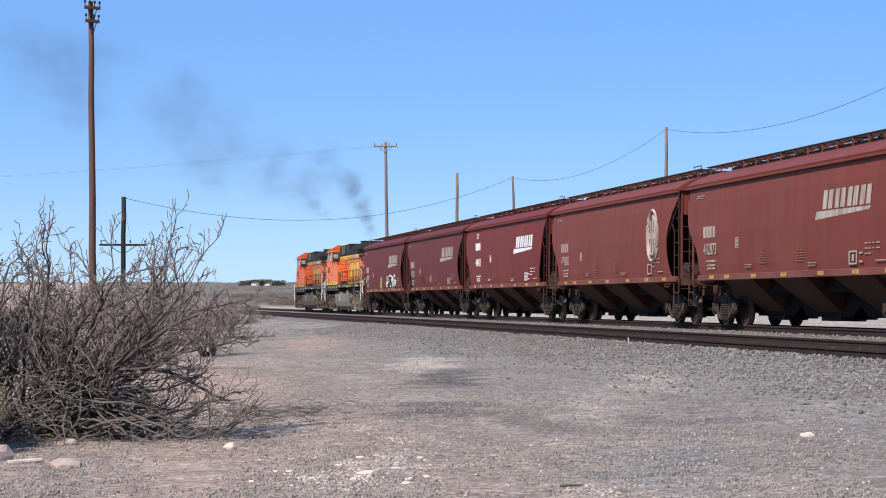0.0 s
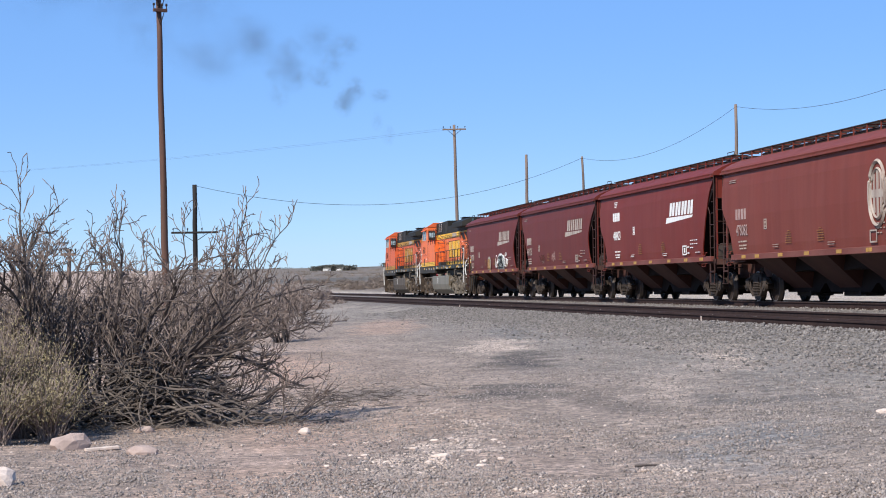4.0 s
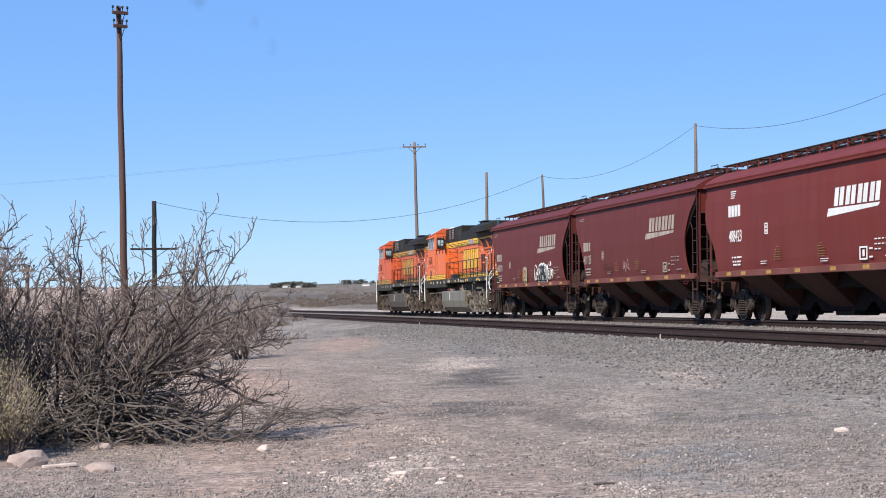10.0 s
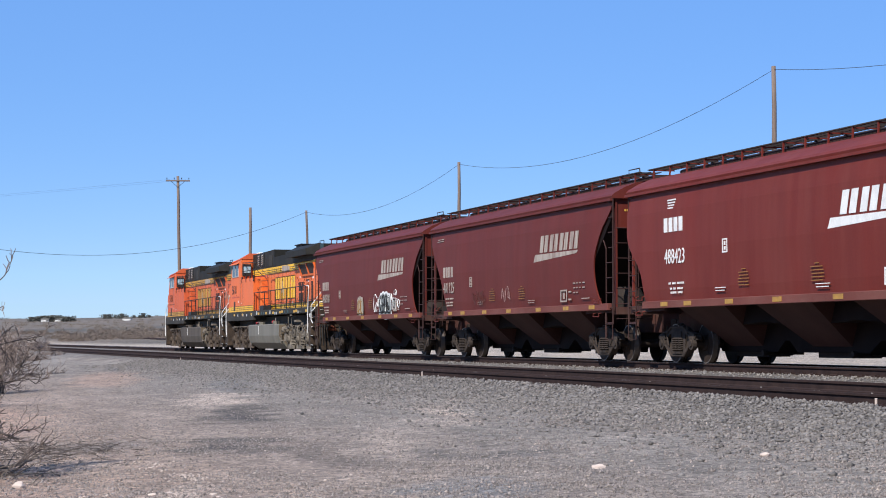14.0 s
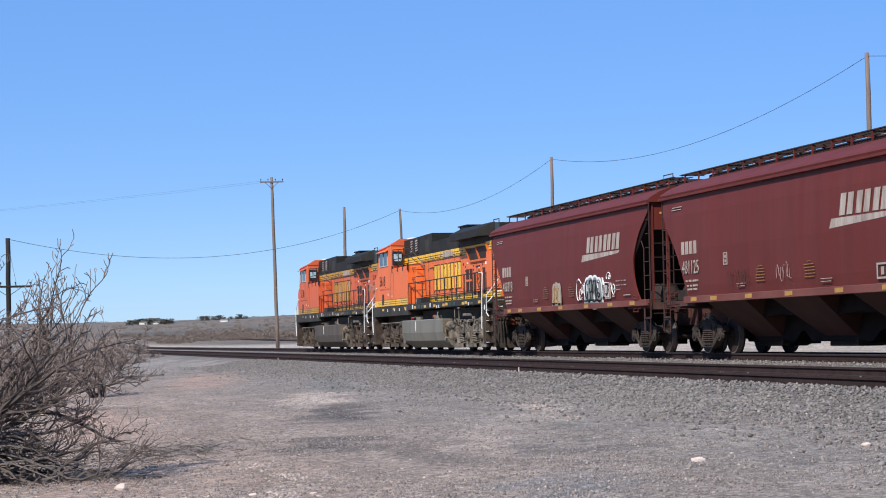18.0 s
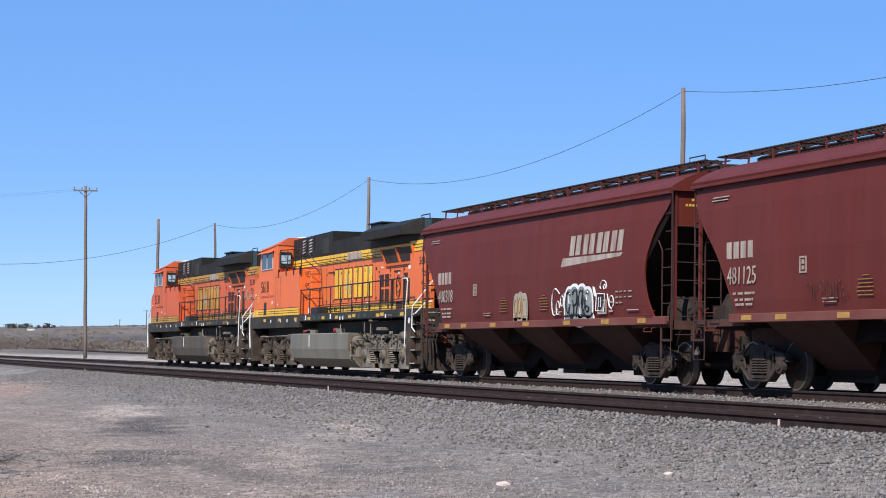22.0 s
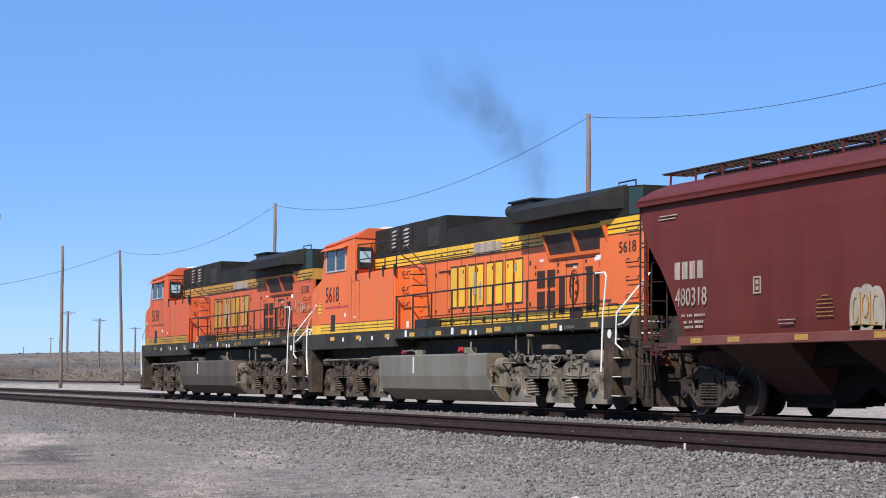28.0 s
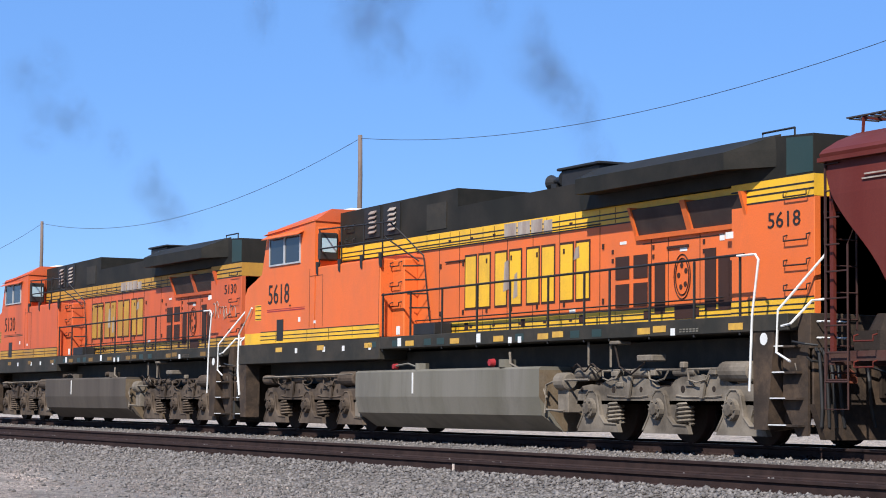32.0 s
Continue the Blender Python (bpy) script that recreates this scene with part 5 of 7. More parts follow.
def car_walk_posts():
    bm = bmesh.new()
    for i in range(17):
        x = 0.1 + (CAR_L - 0.2) * i / 16
        for s in (-1, 1):
            slab_in(bm, [(s * 0.965, 4.67), (s * 0.925, 4.67), (s * 0.95, 4.38), (s * 0.985, 4.36)], x - 0.013, x + 0.013, "x")
            box(bm, x - 0.012, x + 0.012, min(s * 0.42, s * 0.95), max(s * 0.42, s * 0.95), 4.635, 4.66)
    return bm


def car_hatch():
    bm = bmesh.new()
    slab_in(bm, [(-0.40, 4.45), (-0.40, 4.58), (-0.30, 4.635), (0.30, 4.635), (0.40, 4.58), (0.40, 4.45)], 0.4, CAR_L - 0.4, "x")
    for i in range(12):
        x = 1.0 + i * (CAR_L - 2) / 11
        box(bm, x - 0.03, x + 0.03, -0.42, 0.42, 4.60, 4.65)
    return bm


def car_hoops():
    return tubes([[(x, -0.95, 4.69), (x, -0.95, 4.78), (x + d, -0.95, 4.78), (x + d, -0.95, 4.69)] for x, d in ((CAR_L - 0.55, 0.75),)], 0.016, 5)


def car_truck_side(y0, y1):
    """Cast side frame of a two-axle truck, in the truck's own space: chords, columns and axle ends, open between them."""
    bm = bmesh.new()
    slab_in(bm, [(-1.16, 0.54), (-1.02, 0.67), (-0.6, 0.74), (-0.38, 0.84), (0.38, 0.84), (0.6, 0.74), (1.02, 0.67), (1.16, 0.54), (1.04, 0.52), (0.62, 0.61), (0.34, 0.71), (-0.34, 0.71), (-0.62, 0.61), (-1.04, 0.52)], y0, y1)
    slab_in(bm, [(-1.0, 0.55), (-0.42, 0.15), (0.42, 0.15), (1.0, 0.55), (0.82, 0.58), (0.34, 0.27), (-0.34, 0.27), (-0.82, 0.58)], y0, y1)
    for s in (-1, 1):
        box(bm, s * 0.36 - 0.06, s * 0.36 + 0.06, y0 + 0.005, y1 - 0.005, 0.2, 0.76)
        disc(bm, (s * 0.90, 0.457), 0.165, 0.15, y0 + 0.03, y0 - 0.05, 14)
        disc(bm, (s * 0.90, 0.457), 0.09, 0.08, y0 - 0.05, y0 - 0.08, 10)
    box(bm, -0.30, 0.30, y0 + 0.01, y1, 0.56, 0.72)
    for pts in ([(-1.12, 0.60), (-1.0, 0.66), (-0.6, 0.73), (-0.38, 0.83), (0.38, 0.83), (0.6, 0.73), (1.0, 0.66), (1.12, 0.60)], [(-0.92, 0.54), (-0.40, 0.17), (0.40, 0.17), (0.92, 0.54)]):
        tube(bm, [(x, y0 - 0.01, z) for x, z in pts], 0.028, 6)
    for s in (-1, 1):
        box(bm, s * 0.90 - 0.17, s * 0.90 + 0.17, y0 - 0.04, y1, 0.56, 0.66)
        box(bm, s * 0.48 - 0.035, s * 0.48 + 0.035, y0 + 0.05, y1 + 0.1, 0.30, 0.62)
        tube(bm, [(s * 0.62, y0 - 0.02, 0.86), (s * 0.62, y0 - 0.02, 0.60), (s * 0.50, y0 - 0.03, 0.40)], 0.02, 5)
    box(bm, -0.26, 0.26, y0 - 0.05, y1, 0.215, 0.27)
    bmesh.ops.recalc_face_normals(bm, faces=bm.faces[:])
    return bm


def car_truck_springs():
    bm = bmesh.new()
    for x in (-0.19, 0.0, 0.19):
        spring(bm, x, -1.07, 0.27, 0.57, 0.085, 6, 0.020)
    return bm


def bars(rows, y):
    return boxes(*[(a, b, y - 0.004, y + 0.01, c, d) for a, b, c, d in rows])


def strokes(x, z, pattern, w=0.036, h=0.046):
    """A line of stencilled print too small to read: one upright bar for each character."""
    return [(x + k * w * 2.0, x + k * w * 2.0 + w * 0.8, z, z + h) for k, c in enumerate(pattern) if c == "1"]


def small_print(x, z, n, w, gap=0.075, h=0.024):
    return [(x + 0.02 * ((i * 7) % 3), x + w - 0.05 * ((i * 5) % 4), z - i * gap - h, z - i * gap) for i in range(n)]


def tag_strokes(seed, x0, x1, z0, z1, n=0, r=0.016, y=-W - 0.030):
    """Loose curved strokes of spray paint; they spell nothing."""
    rnd = random.Random(seed * 7)
    bm = bmesh.new()
    n = n or max(4, int((x1 - x0) / 0.22))
    for i in range(n):
        cx = x0 + (x1 - x0) * (i + 0.5) / n
        cz, rz, rx = rnd.uniform(z0 * 0.65 + z1 * 0.35, z0 * 0.35 + z1 * 0.65), (z1 - z0) * rnd.uniform(0.18, 0.36), (x1 - x0) / n * rnd.uniform(0.35, 0.8)
        a0, a1 = rnd.uniform(0, 6), rnd.uniform(2.5, 5.2)
        tube(bm, [(cx + rx * math.cos(a0 + a1 * k / 9), y, cz + rz * math.sin(a0 + a1 * k / 9)) for k in range(10)], r, 4)
    return bm


def word_lines(x, z, n, w, seed, gap=0.056, h=0.015):
    """Centred lines of small print, each broken into a few words."""
    rnd = random.Random(seed)
    out = []
    for i in range(n):
        a = x + w * rnd.uniform(0.0, 0.12) + (w * 0.28 if i == 0 else 0.0)
        end = x + w * rnd.uniform(0.86, 1.0) - (w * 0.28 if i == 0 else 0.0)
        while a < end - 0.03:
            b = min(end, a + rnd.uniform(0.06, 0.17))
            out.append((a, b, z - i * gap - h, z - i * gap))
            a = b + 0.028
    return out


def lobes(rows, grow, y):
    """Overlapping rounded shapes: middle, half width, half height, lean."""
    bm = bmesh.new()
    for i, (cx, cz, w, h, lean) in enumerate(rows):
        pts = []
        for k in range(30):
            c, d = math.cos(k * math.tau / 30), math.sin(k * math.tau / 30)
            pts.append((cx + (w + grow) * math.copysign(abs(c) ** 0.75, c) + lean * d * h, cz + (h + grow) * math.copysign(abs(d) ** 0.8, d)))
        slab_in(bm, pts, y - 0.002 * (i % 3), y - 0.002 * (i % 3) - 0.0015)
    return bm


def lines(rows, r, y):
    """Bent strokes of spray paint, from points along the side and up it."""
    return tubes([[(px, y, pz) for px, pz in pts] for pts in rows], r, 4)


def hook(cx, cz, rx, rz, a0, a1, n=9):
    return [(cx + rx * math.cos(radians(a0 + (a1 - a0) * k / n)), cz + rz * math.sin(radians(a0 + (a1 - a0) * k / n))) for k in range(n + 1)]


def sprayed(t):
    """The two graffiti low on the side sheet; their strokes spell nothing."""
    y = -W - 0.014
    cream = [(7.86, 1.72, 0.17, 0.34, 0.05), (8.14, 1.78, 0.19, 0.32, 0.02), (8.44, 1.70, 0.19, 0.36, -0.03)]
    foot = [(7.86, 1.40, 0.20, 0.10, 0.0), (8.20, 1.42, 0.22, 0.09, 0.0), (8.50, 1.40, 0.18, 0.10, 0.0)]
    split("graffiti_outline", lobes(cream, 0.045, y), old_white, t, "pale sprayed outline")
    split("graffiti", lobes(cream + foot, 0.0, y - 0.009), graffiti_cream, t, "cream sprayed graffiti")
    split("graffiti_stroke", lines([hook(7.86, 1.74, 0.08, 0.20, 80, 330), hook(8.14, 1.80, 0.09, 0.18, 100, 440), hook(8.44, 1.74, 0.08, 0.22, 60, 300), [(7.68, 1.50), (8.0, 1.52), (8.62, 1.49)], [(7.99, 2.02), (8.0, 1.5)], [(8.29, 2.02), (8.28, 1.5)]], 0.011, y - 0.020), stencil, t, "brownish sprayed stroke")
    wide = Matrix.Translation((10.3, 0, 0)) @ Matrix.Diagonal((1.18, 1, 1, 1)) @ Matrix.Translation((-10.3, 0, 0))
    big = [(11.22, 1.78, 0.20, 0.34, 0.10), (11.52, 1.84, 0.22, 0.33, -0.06), (11.86, 1.80, 0.22, 0.36, 0.05), (12.20, 1.76, 0.20, 0.33, -0.10), (11.30, 1.42, 0.26, 0.09, 0.0), (11.80, 1.40, 0.30, 0.09, 0.0), (12.25, 1.42, 0.22, 0.09, 0.0)]
    split("graffiti_outline", lobes(big, 0.07, y), white, t, "white sprayed outline", wide)
    split("graffiti", lobes(big, 0.0, y - 0.010), graffiti_grey, t, "grey-green sprayed graffiti", wide)
    split("graffiti_stroke", lines([hook(11.22, 1.82, 0.12, 0.24, 40, 300), hook(11.40, 1.62, 0.13, 0.16, 120, 420), hook(11.56, 1.92, 0.12, 0.18, 200, 520), [(11.66, 2.10), (11.72, 1.80), (11.64, 1.48)], hook(11.88, 1.86, 0.12, 0.22, -60, 220), [(11.98, 2.08), (11.92, 1.78), (12.02, 1.50)], hook(12.20, 1.80, 0.11, 0.22, 60, 330), [(11.02, 1.50), (11.6, 1.53), (12.4, 1.49)], hook(12.16, 1.62, 0.13, 0.10, 0, 250)], 0.020, y - 0.024), black, t, "black sprayed stroke", wide)
    split("graffiti_stroke", lines([hook(11.3, 1.9, 0.05, 0.12, 60, 260), hook(11.9, 1.62, 0.06, 0.12, 80, 300), hook(12.2, 1.94, 0.05, 0.10, 20, 260)], 0.012, y - 0.026), white, t, "white sprayed highlight", wide)
    split("graffiti_stroke", lines([hook(10.45, 1.84, 0.17, 0.32, 60, 330), hook(10.62, 1.70, 0.09, 0.16, 0, 320), hook(10.84, 1.86, 0.08, 0.13, 90, 420), [(10.96, 2.04), (10.94, 1.72), (11.02, 1.66)], [(10.5, 2.16), (10.72, 2.02)]], 0.013, y), white, t, "white sprayed stroke", wide)
    split("graffiti_stroke", lines([[(12.62, 1.98), (12.58, 1.60), (12.98, 1.58), (13.02, 1.96), (12.62, 1.98)], [(12.50, 2.12), (12.62, 1.86)], [(12.52, 1.92), (12.44, 2.14)], hook(12.95, 2.14, 0.16, 0.12, -30, 210), hook(13.0, 2.12, 0.05, 0.05, 0, 360), hook(13.34, 1.78, 0.11, 0.14, 40, 400), [(13.14, 1.96), (13.24, 1.70), (13.36, 1.62)]], 0.013, y), white, t, "white sprayed stroke", wide)
    split("graffiti", lobes([(12.80, 1.78, 0.14, 0.15, 0.0)], 0.0, y - 0.002), black, t, "black sprayed block", wide)
    split("graffiti_stroke", lines([[(12.74, 1.90), (12.73, 1.68)], [(12.84, 1.90), (12.84, 1.68)]], 0.010, y - 0.008), white, t, "white sprayed stroke", wide)


def hopper(name_no, body, style, order):
    t = tagged(new("hopper_car"), {1: "dark brown covered hopper wagon with white graffiti, rolling on the rails", 2: "dark brown covered hopper wagon with worn lettering", 3: "red-brown covered hopper wagon with bright white lettering", 4: "red-brown covered hopper wagon with a white oval emblem", 5: "red-brown covered hopper wagon with a large pale logo"}[order], "railway wagon", "covered hoppers of the train")

    def p(name, key, make, material, label="", parent=None, at=None):
        key = "car_" + key + body.name
        if key not in store:
            once(key, make)
        if name in LOOSE:
            return split(name, store[key], material, parent or t, label, at)
        return part(name, store[key], material, parent or t, label, at)

    kind = "straight" if order == 3 else "steep" if order > 3 else "old"
    sill = 1.75 if order < 3 else 1.12
    # the core is coloured near-black to stand for shade in the cut-out ends
    p("body", "core", car_core, hop_shade)
    for s in (-1, 1):
        p("side_sheet", "side%d%s" % (s, kind), lambda: car_side(s, kind), body)
    p("end_sheet", "endtop", lambda: boxes((0.07, 0.115, -1.5, 1.5, 3.28, 4.03)), body)
    p("end_sheet", "endtop_b", lambda: boxes((CAR_L - 0.115, CAR_L - 0.07, -1.5, 1.5, 3.28, 4.03)), body)
    for x in (0.062, CAR_L - 0.062):
        p("end_stencil", "endst%.1f" % x, lambda: boxes(*[(x - 0.003, x + 0.003, y, y + 0.055, z, z + 0.05) for y0, n, z in ((-1.12, 6, 3.80), (-1.26, 9, 3.69)) for y in [y0 + 0.075 * k for k in range(n)]]), reflect)
    p("bolster_cover", "bol", lambda: (lambda bm: (tube(bm, [(0.75, -0.9, 1.34), (0.75, -0.9, 1.62), (0.75, -0.9, 1.85)], [0.42, 0.40, 0.28], 12), tube(bm, [(16.2, -0.9, 1.34), (16.2, -0.9, 1.62), (16.2, -0.9, 1.85)], [0.42, 0.40, 0.28], 12), bm)[2])(bmesh.new()), truck_dark)
    p("roof", "roof", car_roof, body)
    p("side_sill", "sill", lambda: boxes((sill, 16.75, -1.66, -1.54, 1.26, 1.43), (sill, 16.75, 1.54, 1.66, 1.26, 1.43), bevel=0.01), sill_dust)
    # ridges carry the dark shade colour, the bays the dimmed dusty one
    p("bay_ridge", "ridge", bay_ridges, hop_shade)
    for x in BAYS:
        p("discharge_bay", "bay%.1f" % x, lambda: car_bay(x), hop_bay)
        p("outlet_gate", "gate", car_gate, truck_dark, at=(x, 0, 0))
    p("end_frame", "endl", lambda: car_end_frame(-0.02, 1), end_brown)
    p("end_frame", "endr", lambda: car_end_frame(CAR_L + 0.02, -1), end_brown)
    p("end_post", "endpl", lambda: car_end_posts(-0.02, 1), body)
    p("end_post", "endpr", lambda: car_end_posts(CAR_L + 0.02, -1), body)
    p("ladder_rung", "lad_r", lambda: car_ladder(16.72, 1), ladder_paint)
    p("ladder_rung", "lad_l", lambda: car_ladder(0.30, -1), ladder_paint)
    p("ladder_rung", "elad_l", lambda: end_ladder(-0.06, -1), ladder_paint)
    p("ladder_rung", "elad_r", lambda: end_ladder(CAR_L + 0.06, 1), ladder_paint)
    p("grab_iron", "grabs", lambda: (lambda bm: ([grab(bm, x, -1.62, z, 0.4) for x in (16.0, 1.0) for z in (1.15, 1.5)], bm)[1])(bmesh.new()), body)
    p("brake_gear", "brake", lambda: (lambda bm: (tube(bm, [(0.5, -0.6, 1.5), (0.9, -0.6, 1.5)], 0.16, 10), box(bm, 0.3, 0.8, -1.3, -0.9, 1.36, 1.62), tube(bm, [(16.2, -0.9, 1.48), (16.8, -0.9, 1.48)], 0.14, 10), bm)[3])(bmesh.new()), truck_dark)
    p("sill_step", "stepsl", lambda: tubes([[(a, -1.6, 1.3), (a, -1.6, 0.55), (a + 0.5, -1.6, 0.55), (a + 0.5, -1.6, 1.3)] for a in (0.06, 16.46)] + [[(a, -1.6, 0.92), (a + 0.5, -1.6, 0.92)] for a in (0.06, 16.46)], 0.015, 5), ladder_paint)
    w = p("roof_walk", "walk", car_walk, grating, at=(0, 0, -0.045))
    p("walk_bracket", "posts", car_walk_posts, body, parent=w)
    p("hand_hoop", "hoops", car_hoops, grating, parent=w)
    p("hatch_cover", "hatch", car_hatch, hatch_grey)
    p("coupler", "coup", lambda: (lambda bm: (coupler(bm, -0.05, -1), coupler(bm, CAR_L + 0.05, 1), bm)[2])(bmesh.new()), truck_dark)
    for cx in (1.95, 15.0):
        tr = p("truck", "truck", lambda: boxes((-0.22, 0.22, -1.12, 1.12, 0.42, 0.74), (-0.3, 0.3, -0.4, 0.4, 0.7, 0.85), (-0.75, -0.62, -0.8, 0.8, 0.35, 0.50), (0.62, 0.75, -0.8, 0.8, 0.35, 0.50)), hop_truck, at=(cx, 0, 0))
        p("side_frame", "tside", lambda: car_truck_side(-1.10, -0.96), hop_truck, parent=tr)
        p("side_frame", "tside_b", lambda: car_truck_side(0.96, 1.10), hop_truck, parent=tr)
        p("spring", "tspr", car_truck_springs, hop_truck, parent=tr)
    wheels = [part("wheelset", once("car_wheels", wheel_pair, CAR_R), wheel_steel, t, at=(x, 0, CAR_R)) for x in CAR_AXLES]
    for w_ in wheels:
        for side in (-1, 1):
            part("tread", once("car_tread%d" % side, tread_ring, CAR_R, side), tread, w_, "polished wheel tread")
    # markings
    y = -W - 0.012
    pale = old_white if style != "bright" else white
    p("reflector", "refl", lambda: boxes(*[(x, x + 0.42, -1.668, -1.66, 1.30, 1.40) for x in (2.3, 3.7, 6.0, 8.4, 11.1, 13.4, 15.4)]), sill_reflect)
    mx, mz, nz, bx, w2 = (2.45, 0.50, 0.27, 1.25, 0.65) if order == 3 else (0.0 + 1.60, 0.0, 0.0, 0.0, 0.0)
    split("reporting_mark", bars([(mx + i * 0.30, mx + i * 0.30 + 0.20, 2.48 + mz, 2.80 + mz) for i in range(4)], y), dim_white if style == "oval" else pale, t, "pale painted mark")
    part("car_number", lettering(name_no, 0.48), dim_white if style == "oval" else pale, t, "pale painted wagon number", at=pose(mx + 0.02, y, 1.99 + nz) @ Matrix.Diagonal((0.86, 1, 1, 1)))
    split("data_stencil", bars([q for p0, z, n in ((0.28, 1.79, "11 111 111111"), (0.36, 1.67, "11 11 11111"), (0.40, 1.58, "11111 1111")) for q in strokes(mx + p0, z, n)], y), pale, t)
    if order != 3:
        split("data_stencil", bars([(0.9, 1.6, 3.63, 3.65), (0.95, 1.65, 3.69, 3.71)], -1.62), pale, t)
    split("inspection_box", bars([(bx + p, bx + q, r + nz, u + nz) for p, q, r, u in ((4.55, 4.58, 2.12, 2.42), (4.78, 4.81, 2.12, 2.42), (4.58, 4.78, 2.39, 2.42), (4.58, 4.78, 2.12, 2.15), (4.64, 4.72, 2.18, 2.25), (4.64, 4.72, 2.28, 2.36))], y), pale, t)
    split("warning_stencil", bars(word_lines(6.60, 2.02, 6, 0.60, 3, 0.066) + word_lines(9.42 + w2, 2.02, 6, 0.60, 4, 0.066), y), stencil, t)
    split("data_stencil", bars(small_print(5.4, 1.66, 2, 0.55, 0.06, 0.016) + small_print(10.3, 1.62, 2, 0.6, 0.06, 0.016) + [(14.1 + 0.24 * k, 14.1 + 0.24 * k + w, z, z + 0.028) for z, n in ((1.98, 4), (1.86, 4), (1.74, 2)) for k, w in zip(range(n), (0.14, 0.12, 0.10, 0.16))] + [(14.75, 15.35, 1.58, 1.60)], y), pale, t)
    if style != "oval":
        la, lb = (10.95, 14.55)
        split("logo", logo_blocks(la + 0.35, lb, 2.88, 3.33, y + 0.004, 0.30), pale, t, "pale slanted block logo")
        part("logo_swoosh", slab([(la - 0.12, 2.64), (la, 2.84), (lb - 0.05, 2.84), (lb - 0.2, 2.76)], y, y + 0.02), pale, t)
        split("stencil_frame", bars([(13.1, 13.14, 1.52, 1.84), (13.56, 13.6, 1.52, 1.84), (13.14, 13.56, 1.80, 1.84), (13.14, 13.56, 1.52, 1.56), (13.3, 13.42, 1.6, 1.76), (13.75, 13.95, 1.56, 1.60), (13.75, 13.95, 1.76, 1.80)], y), pale, t)
    else:
        bm = bmesh.new()
        for r, wd in ((1.0, 0.05), (0.76, 0.04)):
            tube(bm, [(14.2 + 0.62 * r * math.cos(k * math.tau / 32), y, 2.72 + 0.80 * r * math.sin(k * math.tau / 32)) for k in range(33)], wd, 4)
        part("emblem_ring", bm, old_white, t, "white oval ring")
        part("emblem_cross", boxes((14.13, 14.27, y - 0.005, y + 0.02, 2.14, 3.30), (13.78, 14.62, y - 0.007, y + 0.02, 2.62, 2.82), (13.9, 14.02, y - 0.004, y + 0.02, 2.25, 3.2), (14.38, 14.5, y - 0.004, y + 0.02, 2.25, 3.2)), old_white, t, "white cross in the oval")
        split("stencil_frame", bars([(13.6, 13.64, 1.52, 1.84), (14.06, 14.1, 1.52, 1.84), (13.64, 14.06, 1.80, 1.84), (13.64, 14.06, 1.52, 1.56)], y), pale, t)
    if order == 1:
        sprayed(t)
    if order == 2:
        split("graffiti_stroke", tag_strokes(14, 7.9, 8.8, 1.62, 2.1, 7, 0.007), dim_white, t, "faint scribbled stroke")
        split("graffiti_stroke", tag_strokes(15, 4.9, 6.3, 1.55, 2.0, 12, 0.006), end_brown, t, "faint scribbled stroke")
    if order == 3:
        split("data_stencil", bars(small_print(2.6, 3.72, 4, 0.5, 0.06, 0.03), y + 0.03), white, t)
    return t, wheels


TRAIN = []     # thing, its place along the train, its wheels, their radius, the axles
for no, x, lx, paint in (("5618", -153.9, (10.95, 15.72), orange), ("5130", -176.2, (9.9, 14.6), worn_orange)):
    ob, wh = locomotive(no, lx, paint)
    TRAIN.append((ob, x, wh, LOCO_R, AXLES))
for i, (no, body, style) in enumerate((("480318", hop_dark, "worn"), ("481125", hop_dark, "worn"), ("488423", hop_red, "bright"), ("478082", hop_rust, "oval"), ("482873", hop_rust, "worn"))):
    ob, wh = hopper(no, body, style, i + 1)
    TRAIN.append((ob, -131.05 + CAR * i, wh, CAR_R, CAR_AXLES))


# ---- poles and wires ----
def at_angle(turn, dist):
    return -dist * math.cos(radians(turn)), dist * math.sin(radians(turn))


def lathe_pole(height, r0, r1, lean=(0.0, 0.0), sides=10):
    bm = bmesh.new()
    n = 7
    tube(bm, [(lean[0] * (i / n) + 0.02 * math.sin(i * 1.7), lean[1] * (i / n) + 0.015 * math.sin(i * 2.3), -0.3 + (height + 0.3) * i / n) for i in range(n + 1)], [r0 + (r1 - r0) * i / n for i in range(n + 1)], sides)
    return bm


def insulator(bm, x, y, z):
    tube(bm, [(x, y, z), (x, y, z + 0.10), (x, y, z + 0.13), (x, y, z + 0.20)], [0.018, 0.018, 0.05, 0.035], 8)


